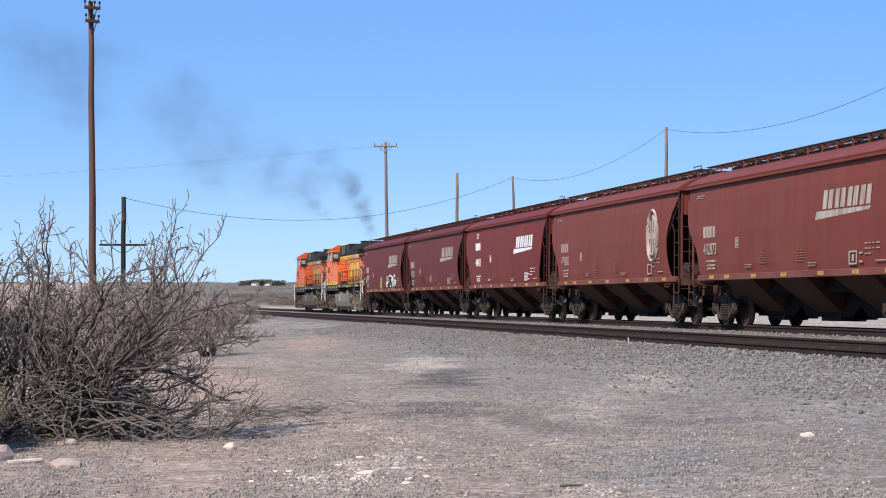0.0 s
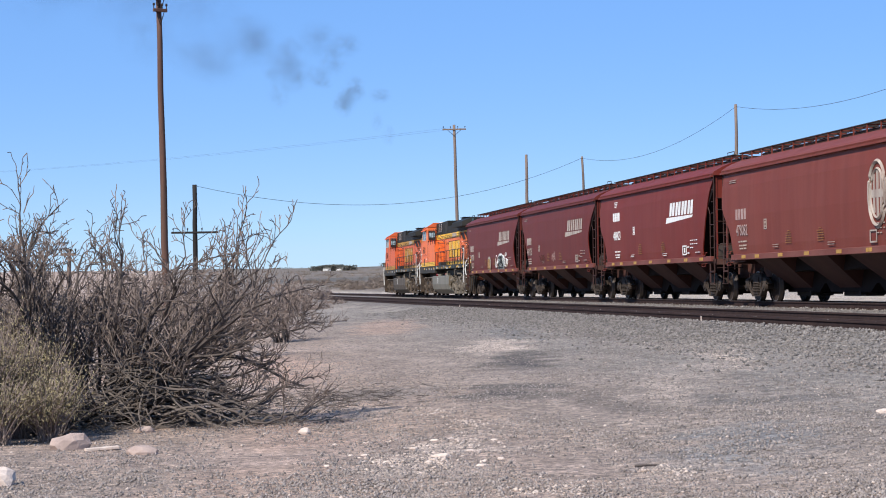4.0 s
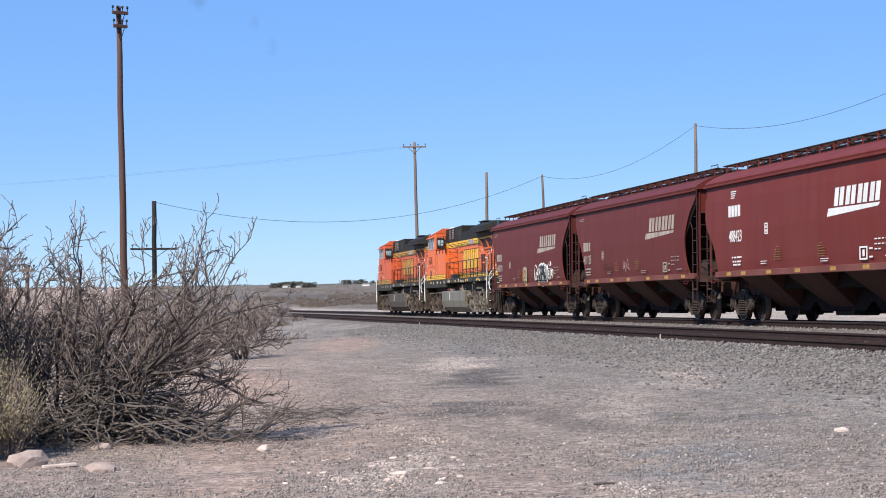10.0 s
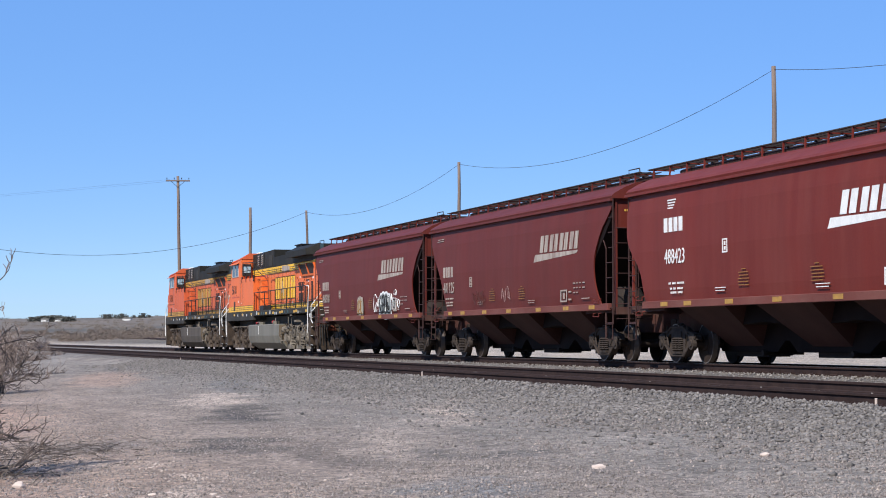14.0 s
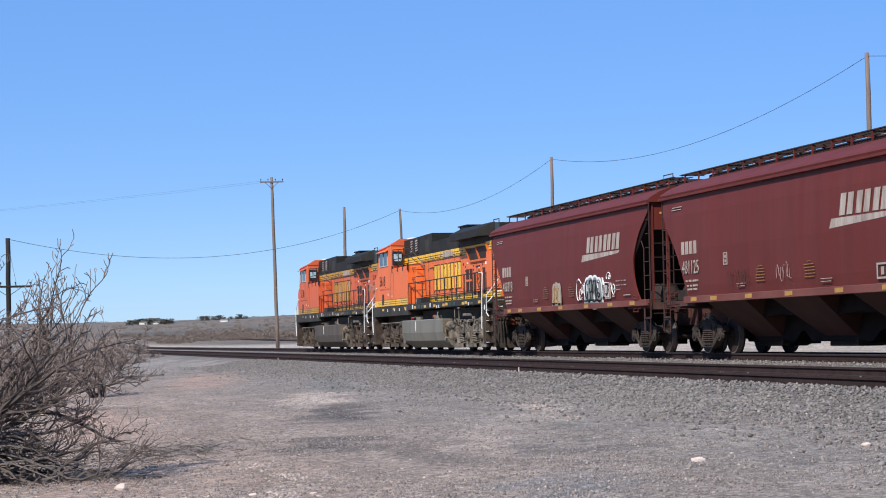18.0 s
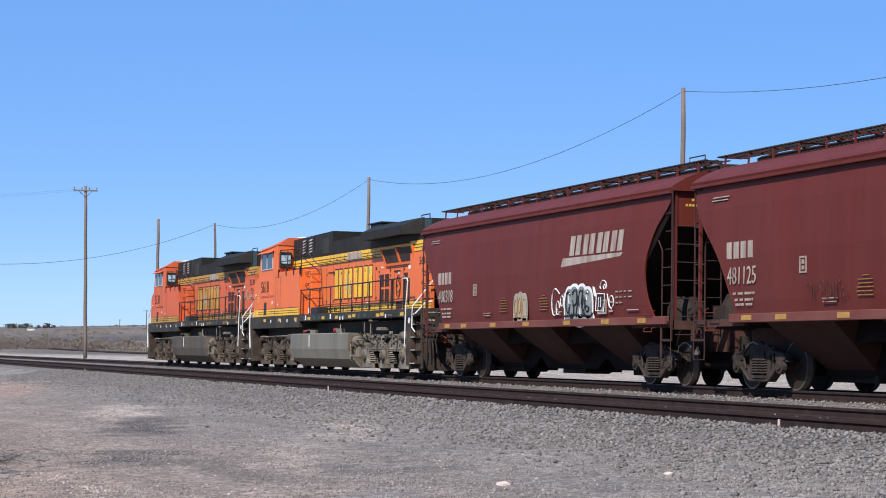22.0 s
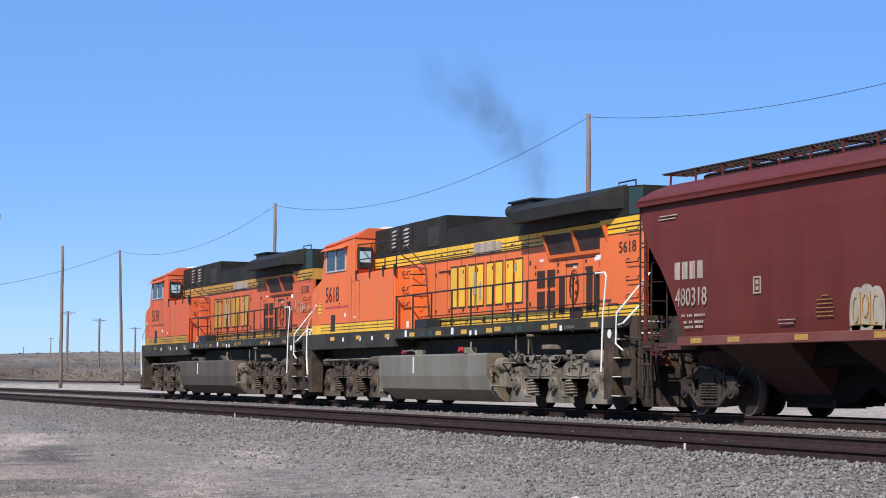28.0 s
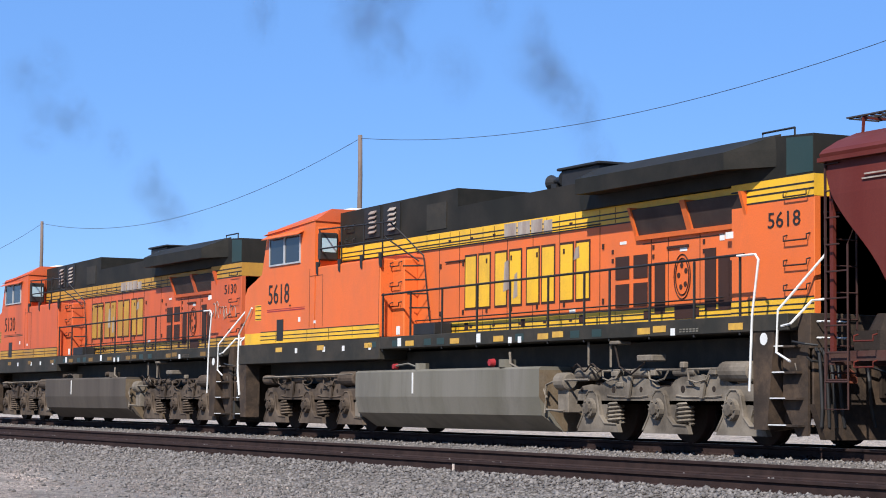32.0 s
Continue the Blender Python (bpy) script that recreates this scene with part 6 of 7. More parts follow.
def utility_pole(turn, dist, top, label, wood, arms=(), lean=(0, 0), r0=0.17, r1=0.11, name="utility_pole", across=0.0):
    """A wooden pole whose top stands at the height top. arms: (height below the top, half length)."""
    x, y = at_angle(turn, dist)
    z = ground_z(x, y)
    t = tagged(new(name), label, "utility pole", "poles along the railway")
    t.matrix_basis = pose(x, y, z)
    h = top - z
    part("shaft", lathe_pole(h, r0, r1, lean), wood, t, smooth=True)
    a = radians(across)
    for drop, half in arms:
        c = Vector((lean[0] * (1 - drop / h), lean[1] * (1 - drop / h), h - drop))
        d = Vector((math.cos(a), math.sin(a), 0))
        m = Matrix.Translation(c) @ Matrix.Rotation(a, 4, "Z")
        arm = part("crossarm", boxes((-half, half, -0.17, -0.07, -0.06, 0.06), bevel=0.01), wood, t, at=m)
        for k in range(4):
            bm = bmesh.new()
            insulator(bm, half * (-0.92 + 0.613 * k), -0.12, 0.06)
            part("insulator", bm, truck_dark, arm)
        for s in (-1, 1):
            part("brace", tubes([[(0, -0.14, -0.55), (s * half * 0.55, -0.14, -0.06)]], 0.018, 4), truck_dark, arm)
    return t, Vector((x + lean[0], y + lean[1], top))


LINE_Y = 31.0


def line_pole(turn, el, lean=(0, 0)):
    d = LINE_Y / math.sin(radians(turn))
    return utility_pole(turn, d, 1.6 + d * math.tan(radians(el)), "tall bare weathered wooden pole with a single wire", pole_wood, lean=lean, r0=0.125, r1=0.08)


pole_d, top_d = line_pole(24.58, 7.42)
pole_c, top_c = line_pole(15.935, 4.88, (0.0, 0.0))
pole_b, top_b = line_pole(11.85, 3.54, (0.0, -0.35))
pole_a, top_a = utility_pole(10.20, 152, 1.6 + 152 * math.tan(radians(3.615)), "bare weathered wooden pole leaning beside the track", pole_wood, lean=(0, -0.04), r0=0.14, r1=0.10)
pole_x, top_x = utility_pole(8.30, 176, 1.6 + 176 * math.tan(radians(4.46)), "tall wooden pole with a pale crossarm and insulators", pole_wood, ((0.40, 1.0),), (0, -0.3), 0.165, 0.115, across=78)
pole_n, top_n = utility_pole(0.28, 78, 1.6 + 78 * math.tan(radians(8.15)), "very tall brown wooden pole with small crossarms at its top", pole_red, ((0.25, 0.32), (0.75, 0.28)), (0, -0.22), 0.15, 0.095, across=115)
pole_k, top_k = utility_pole(1.057, 120, 1.6 + 120 * math.tan(radians(2.878)), "short black pole with a low crossarm behind the bushes", pole_dark, ((2.75, 1.35),), r0=0.15, r1=0.13, across=80)
utility_pole(-2.35, 95, 1.6 + 95 * math.tan(radians(1.15)), "small grey post with a short crossarm behind the bushes", pole_wood, ((0.25, 0.35),), r0=0.10, r1=0.09, across=80)
for turn, dist, el, half in ((9.92, 900, 1.12, 1.4), (10.36, 360, 1.85, 1.2), (11.21, 397, 1.66, 1.3), (12.18, 505, 1.44, 1.4), (9.2, 1300, 0.85, 1.2), (13.0, 800, 1.05, 1.3), (15.2, 430, 1.35, 1.2)):
    utility_pole(turn, dist, 1.6 + dist * math.tan(radians(el)), "distant wooden utility pole with a crossarm on the plain", pole_wood, ((0.35, half),), r0=0.22, r1=0.18, across=75)


def wire(a, b, sag, radius=0.010):
    n = 24
    pts = [a.lerp(b, i / n) - Vector((0, 0, sag * 4 * (i / n) * (1 - i / n))) for i in range(n + 1)]
    ob = part("wire", tubes([pts], radius, 4), wire_mat)
    return tagged(ob, "thin dark overhead wire sagging between wooden poles", "wire", "overhead wires")


drop = Vector((0, 0, 0.12))
end_e = Vector((top_d.x + (top_d.x - top_c.x), LINE_Y, top_d.z + 0.2))
wire(top_d - drop, end_e, 1.5, 0.009)
wire(top_c - drop, top_d - drop, 1.35)
wire(top_b - drop, top_c - drop, 1.15, 0.011)
wire(top_k - drop * 0.5, top_b - drop, 2.1, 0.012)
far_end = Vector((-330, -60, top_x.z + 4.0))
for dy in (-0.75, 0.75):
    wire(top_x + Vector((0.0, dy * 0.9, -0.30)), far_end + Vector((0, dy, 0)), 1.2, 0.005)
guy = part("wire", tubes([[top_k - Vector((0, 0, 0.3)), top_k - Vector((0, -0.5, 2.9))]], 0.01, 4), wire_mat)
tagged(guy, "thin guy wire on a short black pole", "wire", "overhead wires")


# ---- bushes: bare winter mesquite ----
class Sticks:
    """Collects tapering branches as plain rings, quick to turn into one mesh."""

    def __init__(self):
        self.v, self.f = [], []

    def add(self, pts, r0, r1, sides):
        base = len(self.v)
        n = len(pts) - 1
        for i, p in enumerate(pts):
            d = (pts[min(i + 1, n)] - pts[max(i - 1, 0)]).normalized()
            a = d.orthogonal().normalized()
            c = d.cross(a)
            r = r0 + (r1 - r0) * i / n
            for k in range(sides):
                w = k * math.tau / sides
                self.v.append(p + r * (math.cos(w) * a + math.sin(w) * c))
        for i in range(n):
            for k in range(sides):
                q = base + i * sides
                self.f.append((q + k, q + (k + 1) % sides, q + sides + (k + 1) % sides, q + sides + k))

    def mesh(self, name):
        me = bpy.data.meshes.new(name)
        me.from_pydata(self.v, [], self.f)
        me.update()
        return me


def branch_line(rnd, p, d, length, segs, wander, lift):
    pts = [p.copy()]
    d = d.normalized()
    for _ in range(segs):
        d = (d + Vector((rnd.gauss(0, wander), rnd.gauss(0, wander), rnd.gauss(0, wander) + lift))).normalized()
        p = p + d * (length / segs)
        if p.z < 0.04:
            p.z = 0.04
            d.z = abs(d.z) * 0.5
        pts.append(p.copy())
    return pts, d


def bush(x, y, seed, stems, reach, label, detail=1.0, twig_r=0.0072, lift=0.0):
    rnd = random.Random(seed)
    t = tagged(new("bush"), label, "bush", "bare bushes beside the yard")
    t.matrix_basis = pose(x, y, ground_z(x, y))
    fine = Sticks()
    for dx, dy, dz, length, r in stems:
        st = Sticks()
        p0 = Vector((rnd.uniform(-0.25, 0.25) * reach, rnd.uniform(-0.25, 0.25) * reach, 0.0))
        pts, _ = branch_line(rnd, p0, Vector((dx, dy, dz)), length, 9, 0.20, 0.045)
        for q in pts:
            q.z += lift * max(q.y, 0.0)
        st.add(pts, r, r * 0.35, 6)
        for j in range(int(11 * detail)):
            k = rnd.randint(2, 9)
            dd = (pts[k] - pts[k - 1]).normalized()
            side = Vector((rnd.gauss(0, 1), rnd.gauss(0, 1), rnd.gauss(0.25, 0.6)))
            p2, _ = branch_line(rnd, pts[k], dd * 0.7 + side.normalized() * 0.8, length * rnd.uniform(0.28, 0.55), 6, 0.22, 0.07)
            if lift and p2[-1].y > 0.8 and p2[-1].z < 0.5:
                continue
            r2 = r * (0.48 - 0.02 * k)
            st.add(p2, r2, r2 * 0.3, 4)
            for m in range(int(7 * detail)):
                k2 = rnd.randint(1, 6)
                d2 = (p2[k2] - p2[k2 - 1]).normalized()
                side = Vector((rnd.gauss(0, 1), rnd.gauss(0, 1), rnd.gauss(0.35, 0.6)))
                p3, _ = branch_line(rnd, p2[k2], d2 * 0.6 + side.normalized() * 0.8, rnd.uniform(0.16, 0.50), 4, 0.30, 0.10)
                fine.add(p3, twig_r * 1.2, twig_r * 0.55, 3)
                for q in range(3 if detail > 0.8 else 1):
                    k3 = rnd.randint(1, 4)
                    side = Vector((rnd.gauss(0, 1), rnd.gauss(0, 1), rnd.gauss(0.5, 0.7)))
                    p4, _ = branch_line(rnd, p3[k3], (p3[k3] - p3[k3 - 1]).normalized() * 0.5 + side.normalized() * 0.8, rnd.uniform(0.08, 0.32), 2, 0.3, 0.1)
                    fine.add(p4, twig_r * 0.9, twig_r * 0.45, 3)
        part("stem", st.mesh("stem"), bark, t)
    tw = part("brushwood", fine.mesh("brushwood"), twig, t, "fine grey-brown bare twigs")
    tw["kind"] = "stuff"
    return t


def limb(rnd, p, d, length, segs, kink, lift):
    """A branch that runs fairly straight, with a small kink at each node and a slow turn upwards."""
    pts = [p.copy()]
    d = d.normalized()
    for k in range(segs):
        side = d.orthogonal().normalized()
        side.rotate(Matrix.Rotation(rnd.uniform(0, math.tau), 3, d))
        d = (d + side * kink * rnd.uniform(0.4, 1.0) + Vector((0, 0, lift))).normalized()
        p = p + d * (length / segs) * rnd.uniform(0.85, 1.15)
        if p.z < 0.06:
            p.z, d.z = 0.06, abs(d.z) * 0.4
        pts.append(p.copy())
    return pts


def fork(rnd, pts, k, spread, lift):
    """A direction that leaves the branch at its node k."""
    d = (pts[k] - pts[k - 1]).normalized()
    side = d.orthogonal().normalized()
    side.rotate(Matrix.Rotation(rnd.uniform(0, math.tau), 3, d))
    return d * math.cos(spread) + side * math.sin(spread) + Vector((0, 0, lift))


def mesquite(x, y, seed, label):
    """The large bush: a few trunks that fan out, forking four times down to short knobbly twigs."""
    rnd = random.Random(seed)
    t = tagged(new("bush"), label, "bush", "bare bushes beside the yard")
    t.matrix_basis = pose(x, y, ground_z(x, y))
    fine = Sticks()
    # rise of each limb above the ground across the view, its length, and its radius at the foot
    fan = [(4, 2.1, 0.028), (11, 2.3, 0.034), (17, 2.4, 0.032), (22, 2.5, 0.040), (26, 2.6, 0.036), (29, 2.7, 0.040), (32, 2.75, 0.046), (35, 2.7, 0.036), (38, 2.8, 0.040), (41, 2.75, 0.048), (44, 2.65, 0.036), (47, 2.7, 0.042), (51, 2.5, 0.044), (55, 2.45, 0.036), (60, 2.1, 0.038), (67, 1.9, 0.042), (77, 1.75, 0.036), (86, 1.75, 0.042),
           (95, 2.0, 0.040), (100, 2.2, 0.036), (103, 2.3, 0.054), (108, 2.4, 0.038), (111, 2.5, 0.040), (119, 2.5, 0.036), (126, 2.6, 0.040), (134, 2.5, 0.038), (128, 1.7, 0.032), (106, 1.7, 0.030), (116, 2.65, 0.044), (122, 2.75, 0.058), (131, 2.65, 0.044), (141, 2.6, 0.048), (152, 2.5, 0.040), (163, 2.2, 0.034), (15, 2.2, 0.030), (19, 2.3, 0.030), (24, 2.35, 0.032), (28, 2.3, 0.030), (20, 1.4, 0.028), (33, 1.6, 0.030), (46, 1.6, 0.030), (62, 1.5, 0.028), (80, 1.4, 0.028), (118, 1.5, 0.030), (140, 1.6, 0.028), (93, 2.1, 0.036), (99, 2.2, 0.040), (104, 2.1, 0.036)]
    for a, length, r in fan:
        a += rnd.uniform(-3, 3)
        c = math.cos(radians(a))
        foot = Vector((rnd.uniform(-0.35, 0.45), -0.10 + 0.35 * c * rnd.uniform(0.3, 1.0), 0.0))
        d = Vector((rnd.uniform(-0.30, 0.40), c, max(0.10, math.sin(radians(a)))))
        st = Sticks()
        # limbs leave the ground steeply and then arch outwards
        main = limb(rnd, foot, d + Vector((0, -0.08 * c, 0.10)), length, 12, 0.24, -0.018 * abs(c) if abs(c) > 0.5 else 0.0)
        most = 2.30 if c < -0.2 else 2.05
        if main[-1].z > most:
            for q in main:
                q.z *= most / main[-1].z if q is not main[-1] else 1.0
            main[-1].z = most
        st.add(main, r, r * 0.30, 6)
        for k in range(3, 13):
            if rnd.random() < 0.12:
                continue
            l2 = length * rnd.uniform(0.18, 0.44) * (1.12 - 0.040 * k)
            way = fork(rnd, main, k, rnd.uniform(0.40, 0.85), 0.06)
            p2 = limb(rnd, main[k], way, l2, 7, 0.30, 0.015)
            if p2[-1].z < 0.30 and p2[-1].y > 0.8:
                continue
            r2 = r * (0.52 - 0.024 * k)
            st.add(p2, r2, max(0.0055, r2 * 0.38), 5)
            for k2 in range(2, 8):
                p3 = limb(rnd, p2[k2], fork(rnd, p2, k2, rnd.uniform(0.35, 0.85), 0.16), rnd.uniform(0.14, 0.42), 5, 0.36, 0.05)
                r3 = max(0.0058, r2 * 0.40)
                fine.add(p3, r3, 0.0042, 3)
                for k3 in range(1, 6):
                    if rnd.random() < (0.75 if a < 62 else 0.60):
                        p4 = limb(rnd, p3[k3], fork(rnd, p3, k3, rnd.uniform(0.5, 1.1), 0.12), rnd.uniform(0.03, 0.13), 2, 0.35, 0.05)
                        fine.add(p4, 0.0060, 0.0048, 3)
        part("stem", st.mesh("stem"), bark, t)
    tw = part("brushwood", fine.mesh("brushwood"), twig, t, "fine grey-brown bare twigs")
    tw["kind"] = "stuff"
    return t


mesquite(-25.2, -0.75, 5, "large bare mesquite bush with tangled dark branches")
for x, y, seed, n, size in ((-26.5, -3.3, 21, 14, 0.95), (-33, -1.9, 22, 12, 0.85), (-38.5, -0.4, 23, 12, 0.75), (-49, 1.3, 24, 11, 0.7), (-56, 1.0, 25, 10, 0.9), (-60, 3.6, 26, 10, 0.75), (-76, 3.2, 27, 9, 0.9), (-84, 5.6, 28, 9, 0.8), (-70, -1.0, 29, 9, 1.0)):
    r2 = random.Random(seed)
    bush(x, y, seed, [(r2.uniform(-0.8, 0.8), r2.uniform(-1, 1), r2.uniform(0.4, 1.0), r2.uniform(1.5, 2.4) * size, 0.03) for _ in range(n)], 1.0, "smaller bare grey bush behind the large one", 0.75, 0.010)

# dead branches heaped under the large bush
rs = random.Random(4)
heap = Sticks()
for i in range(860):
    a, r = rs.uniform(0, math.tau), abs(rs.gauss(0, 0.80))
    px, py = -24.6 + math.sin(a) * r * 0.6, -0.20 + math.cos(a) * r * 1.15
    long = rs.random() < 0.22
    d = Vector((rs.gauss(0.2, 0.8), rs.gauss(0.9 if long else 0.2, 0.8), rs.gauss(0.18 if long else 0.08, 0.25)))
    z = max(0.03, rs.uniform(0.0, 0.80) * math.exp(-r * r / 1.1))
    pts, _ = branch_line(rs, Vector((px, py, z)), d, rs.uniform(0.5, 1.2) if long else rs.uniform(0.15, 0.6), 5, 0.24, -0.07)
    heap.add(pts, rs.uniform(0.010, 0.021) if long else rs.uniform(0.005, 0.013), 0.004, 4)
ob = part("brush_heap", heap.mesh("brush_heap"), dead_wood)
tagged(ob, "heap of bleached dead branches on the ground under the bush", "dead branches", kind="stuff")


litter = Sticks()
for i in range(420):
    a, r = rs.gauss(4.2, 1.5), rs.gauss(29.5, 1.3)
    px, py = at_angle(a, r)
    q = Vector((px, py, ground_z(px, py) + 0.015))
    pts, _ = branch_line(rs, q, Vector((rs.gauss(0, 1), rs.gauss(0, 1), 0.02)), rs.uniform(0.06, 0.35), 2, 0.2, -0.02)
    for p in pts:
        p.z = max(p.z, ground_z(p.x, p.y) + 0.008)
    litter.add(pts, 0.005, 0.003, 3)
ob = part("twig_litter", litter.mesh("twig_litter"), bark)
tagged(ob, "dark broken twigs strewn on the gravel beside the bush", "dead twigs", kind="stuff")


def sage_clump(x, y, h, w, seed):
    """A dry yellow-green shrub: many thin upright shoots with small leaf blades."""
    rnd = random.Random(seed)
    st, v, f = Sticks(), [], []
    for i in range(150):
        a, r = rnd.uniform(0, math.tau), rnd.uniform(0, 0.3) * w
        tip = Vector((rnd.gauss(0, 0.55) * w, rnd.gauss(0, 0.55) * w, h * rnd.uniform(0.45, 1.0)))
        b = Vector((r * math.cos(a), r * math.sin(a), 0.0))
        pts = [b, b.lerp(tip, 0.5) + Vector((rnd.gauss(0, 0.03), rnd.gauss(0, 0.03), 0.05)), tip]
        st.add(pts, 0.006, 0.003, 3)
        for k in range(17):
            c = pts[1].lerp(tip, rnd.random()) + Vector((rnd.gauss(0, 0.05), rnd.gauss(0, 0.05), rnd.gauss(0, 0.05)))
            u = Vector((rnd.gauss(0, 1), rnd.gauss(0, 1), rnd.gauss(0.5, 1))).normalized() * rnd.uniform(0.020, 0.048)
            s = u.orthogonal().normalized() * 0.0075
            q = len(v)
            v += [c - s, c + s, c + u]
            f.append((q, q + 1, q + 2))
    t = tagged(new("shrub"), "dry yellow-green sage shrub beside the bare bush", "shrub", "dry shrubs")
    t.matrix_basis = pose(x, y, ground_z(x, y))
    part("dry_growth", st.mesh("dry_growth"), twig, t)["kind"] = "stuff"
    me = bpy.data.meshes.new("foliage")
    me.from_pydata(v, [], f)
    part("foliage", me, sage, t, "dry yellow-green leaves")["kind"] = "stuff"
    return t


for i, (x, y, h, w) in enumerate(((-22.4, -1.45, 1.15, 0.42), (-22.0, -1.85, 1.30, 0.45), (-21.7, -1.12, 0.70, 0.32), (-22.9, -2.4, 1.45, 0.5), (-21.4, -1.60, 0.75, 0.38), (-22.3, -1.05, 0.85, 0.30), (-21.8, -2.2, 1.1, 0.45), (-23.3, -1.65, 1.45, 0.45), (-23.5, -1.30, 1.10, 0.35), (-23.0, -2.0, 1.55, 0.5), (-22.7, -1.25, 1.05, 0.4))):
    sage_clump(x - 0.9, y - 0.05, h, w, 40 + i)


# ---- rocks and litter in the yard ----
def rock(name, x, y, size, seed, material, label, sink=0.25, turn=0.0):
    bm = bmesh.new()
    bmesh.ops.create_icosphere(bm, subdivisions=2, radius=1)
    for v in bm.verts:
        q = v.co * 1.3 + Vector((seed * 3.1, 0, 0))
        v.co *= 1 + 0.28 * noise.noise(q) + 0.10 * noise.noise(q * 3)
        v.co = Vector((v.co.x * size[0], v.co.y * size[1], v.co.z * size[2]))
        v.co.z = round(v.co.z / (size[2] * 0.35)) * size[2] * 0.35 * 0.4 + v.co.z * 0.6
    ob = part(name, bm, material, at=pose(x, y, ground_z(x, y) + size[2] * (1 - sink) * 0.55, 0, 0, turn))
    return tagged(ob, label, "rock", "loose rocks in the yard")


rock("rock", -21.5, -0.88, (0.13, 0.23, 0.11), 1, stone_pink, "pinkish block of sandstone beside the bush", turn=20)
rock("rock", -20.6, -0.15, (0.10, 0.16, 0.06), 2, stone_pink, "flat pinkish stone on the gravel")
rock("rock", -17.8, -1.32, (0.13, 0.14, 0.11), 3, stone_pale, "rounded pale stone on the gravel")
rock("rock", -22.8, 1.59, (0.06, 0.07, 0.05), 4, stone_pale, "small white stone on the gravel")
rock("rock", -21.0, 7.54, (0.05, 0.08, 0.035), 5, stone_pale, "small flat white stone on the gravel")
rock("rock", -19.0, 2.58, (0.05, 0.10, 0.03), 6, stone_pale, "flat pale stone on the gravel")
rock("rock", -21.2, 9.56, (0.05, 0.07, 0.03), 7, stone_pale, "small flat white stone near the bank")
rock("rock", -23.6, -0.15, (0.06, 0.12, 0.05), 8, stone_pink, "flat tan stone among dead branches")
rs = random.Random(8)
for i in range(34):
    a, d = rs.uniform(4.5, 9.5), rs.uniform(18.0, 21.5)
    x, y = at_angle(a, d)
    s = rs.uniform(0.012, 0.032)
    rock("rock", x, y, (s, s * rs.uniform(1.0, 2.0), s * 0.6), 20 + i, stone_pale, "small chip of pale stone on the dirt", 0.4, rs.uniform(0, 180))
plank = part("plank", boxes((-0.05, 0.05, -0.17, 0.17, 0, 0.03), bevel=0.005), stone_pale, at=pose(-21.25, -0.56, ground_z(-21.25, -0.56) + 0.005, 3, 0, 12))
tagged(plank, "short bleached board lying on the gravel", "board")
stick = part("stick", tubes([[(0, -0.09, 0.01), (0.02, 0, 0.02), (0, 0.1, 0.012)]], 0.012, 5), bark, at=pose(-17.0, 4.03, ground_z(-17.0, 4.03)))
tagged(stick, "short dark stick lying on the gravel", "stick")


def stones(name, material, label, count, place, lo, hi, seed, squat=0.72):
    """Loose stones, each an uneven double pyramid, as one sheet of stuff."""
    rg = np.random.RandomState(seed)
    tri = np.array([(0, 2, 4), (2, 1, 4), (1, 3, 4), (3, 0, 4), (2, 0, 5), (1, 2, 5), (3, 1, 5), (0, 3, 5)])
    base = np.array([(1, 0, 0), (-1, 0, 0), (0, 1, 0), (0, -1, 0), (0, 0, 1), (0, 0, -1)], float)
    spots = np.array([place(rg) for i in range(count)])
    s = lo + (hi - lo) * rg.rand(count) ** 2.2
    z = np.array([ground_z(x, y) for x, y in spots]) + 0.22 * s
    b = base[None] * s[:, None, None] * rg.uniform(0.6, 1.3, (count, 6, 1)) * np.array((1.0, 1.0, squat))
    b += rg.normal(0, 0.14, (count, 6, 3)) * s[:, None, None]
    a = rg.rand(count) * math.tau
    c, d = np.cos(a)[:, None], np.sin(a)[:, None]
    vs = np.stack((b[:, :, 0] * c - b[:, :, 1] * d + spots[:, :1], b[:, :, 0] * d + b[:, :, 1] * c + spots[:, 1:], b[:, :, 2] + z[:, None]), 2)
    faces = (tri[None] + 6 * np.arange(count)[:, None, None]).reshape(-1, 3)
    me = bpy.data.meshes.new(name)
    me.vertices.add(count * 6)
    me.vertices.foreach_set("co", vs.ravel())
    me.loops.add(count * 24)
    me.loops.foreach_set("vertex_index", faces.ravel())
    me.polygons.add(count * 8)
    me.polygons.foreach_set("loop_start", np.arange(0, count * 24, 3))
    me.update(calc_edges=True)
    me.validate()
    return tagged(part(name, me, material), label, "gravel", kind="stuff")


def yard_ok(rg):
    while True:
        x, y = at_angle(-5 + 38 * rg.rand(), 13.0 + 78 * rg.rand() ** 2.1)
        if y < 11.8:
            return x, y


def patchy(rg):
    """Gravel gathers in drifts and leaves bare ground between them."""
    while True:
        x, y = yard_ok(rg)
        if noise.noise((x * 0.22, y * 0.7, 3.0)) + 0.6 * noise.noise((x * 0.9, y * 1.6, 8.0)) > rg.uniform(-0.68, 0.45):
            return x, y


def bank_spot(rg):
    """Thick on the shoulder of the bank, thinning out over the yard below it."""
    x = -13 - 87 * rg.rand() ** 1.7
    if rg.rand() < 0.72:
        return x, 11.3 + 2.5 * rg.rand() ** 0.8
    return x, 11.9 - min(abs(rg.normal(0, 1.3)), 5.0)


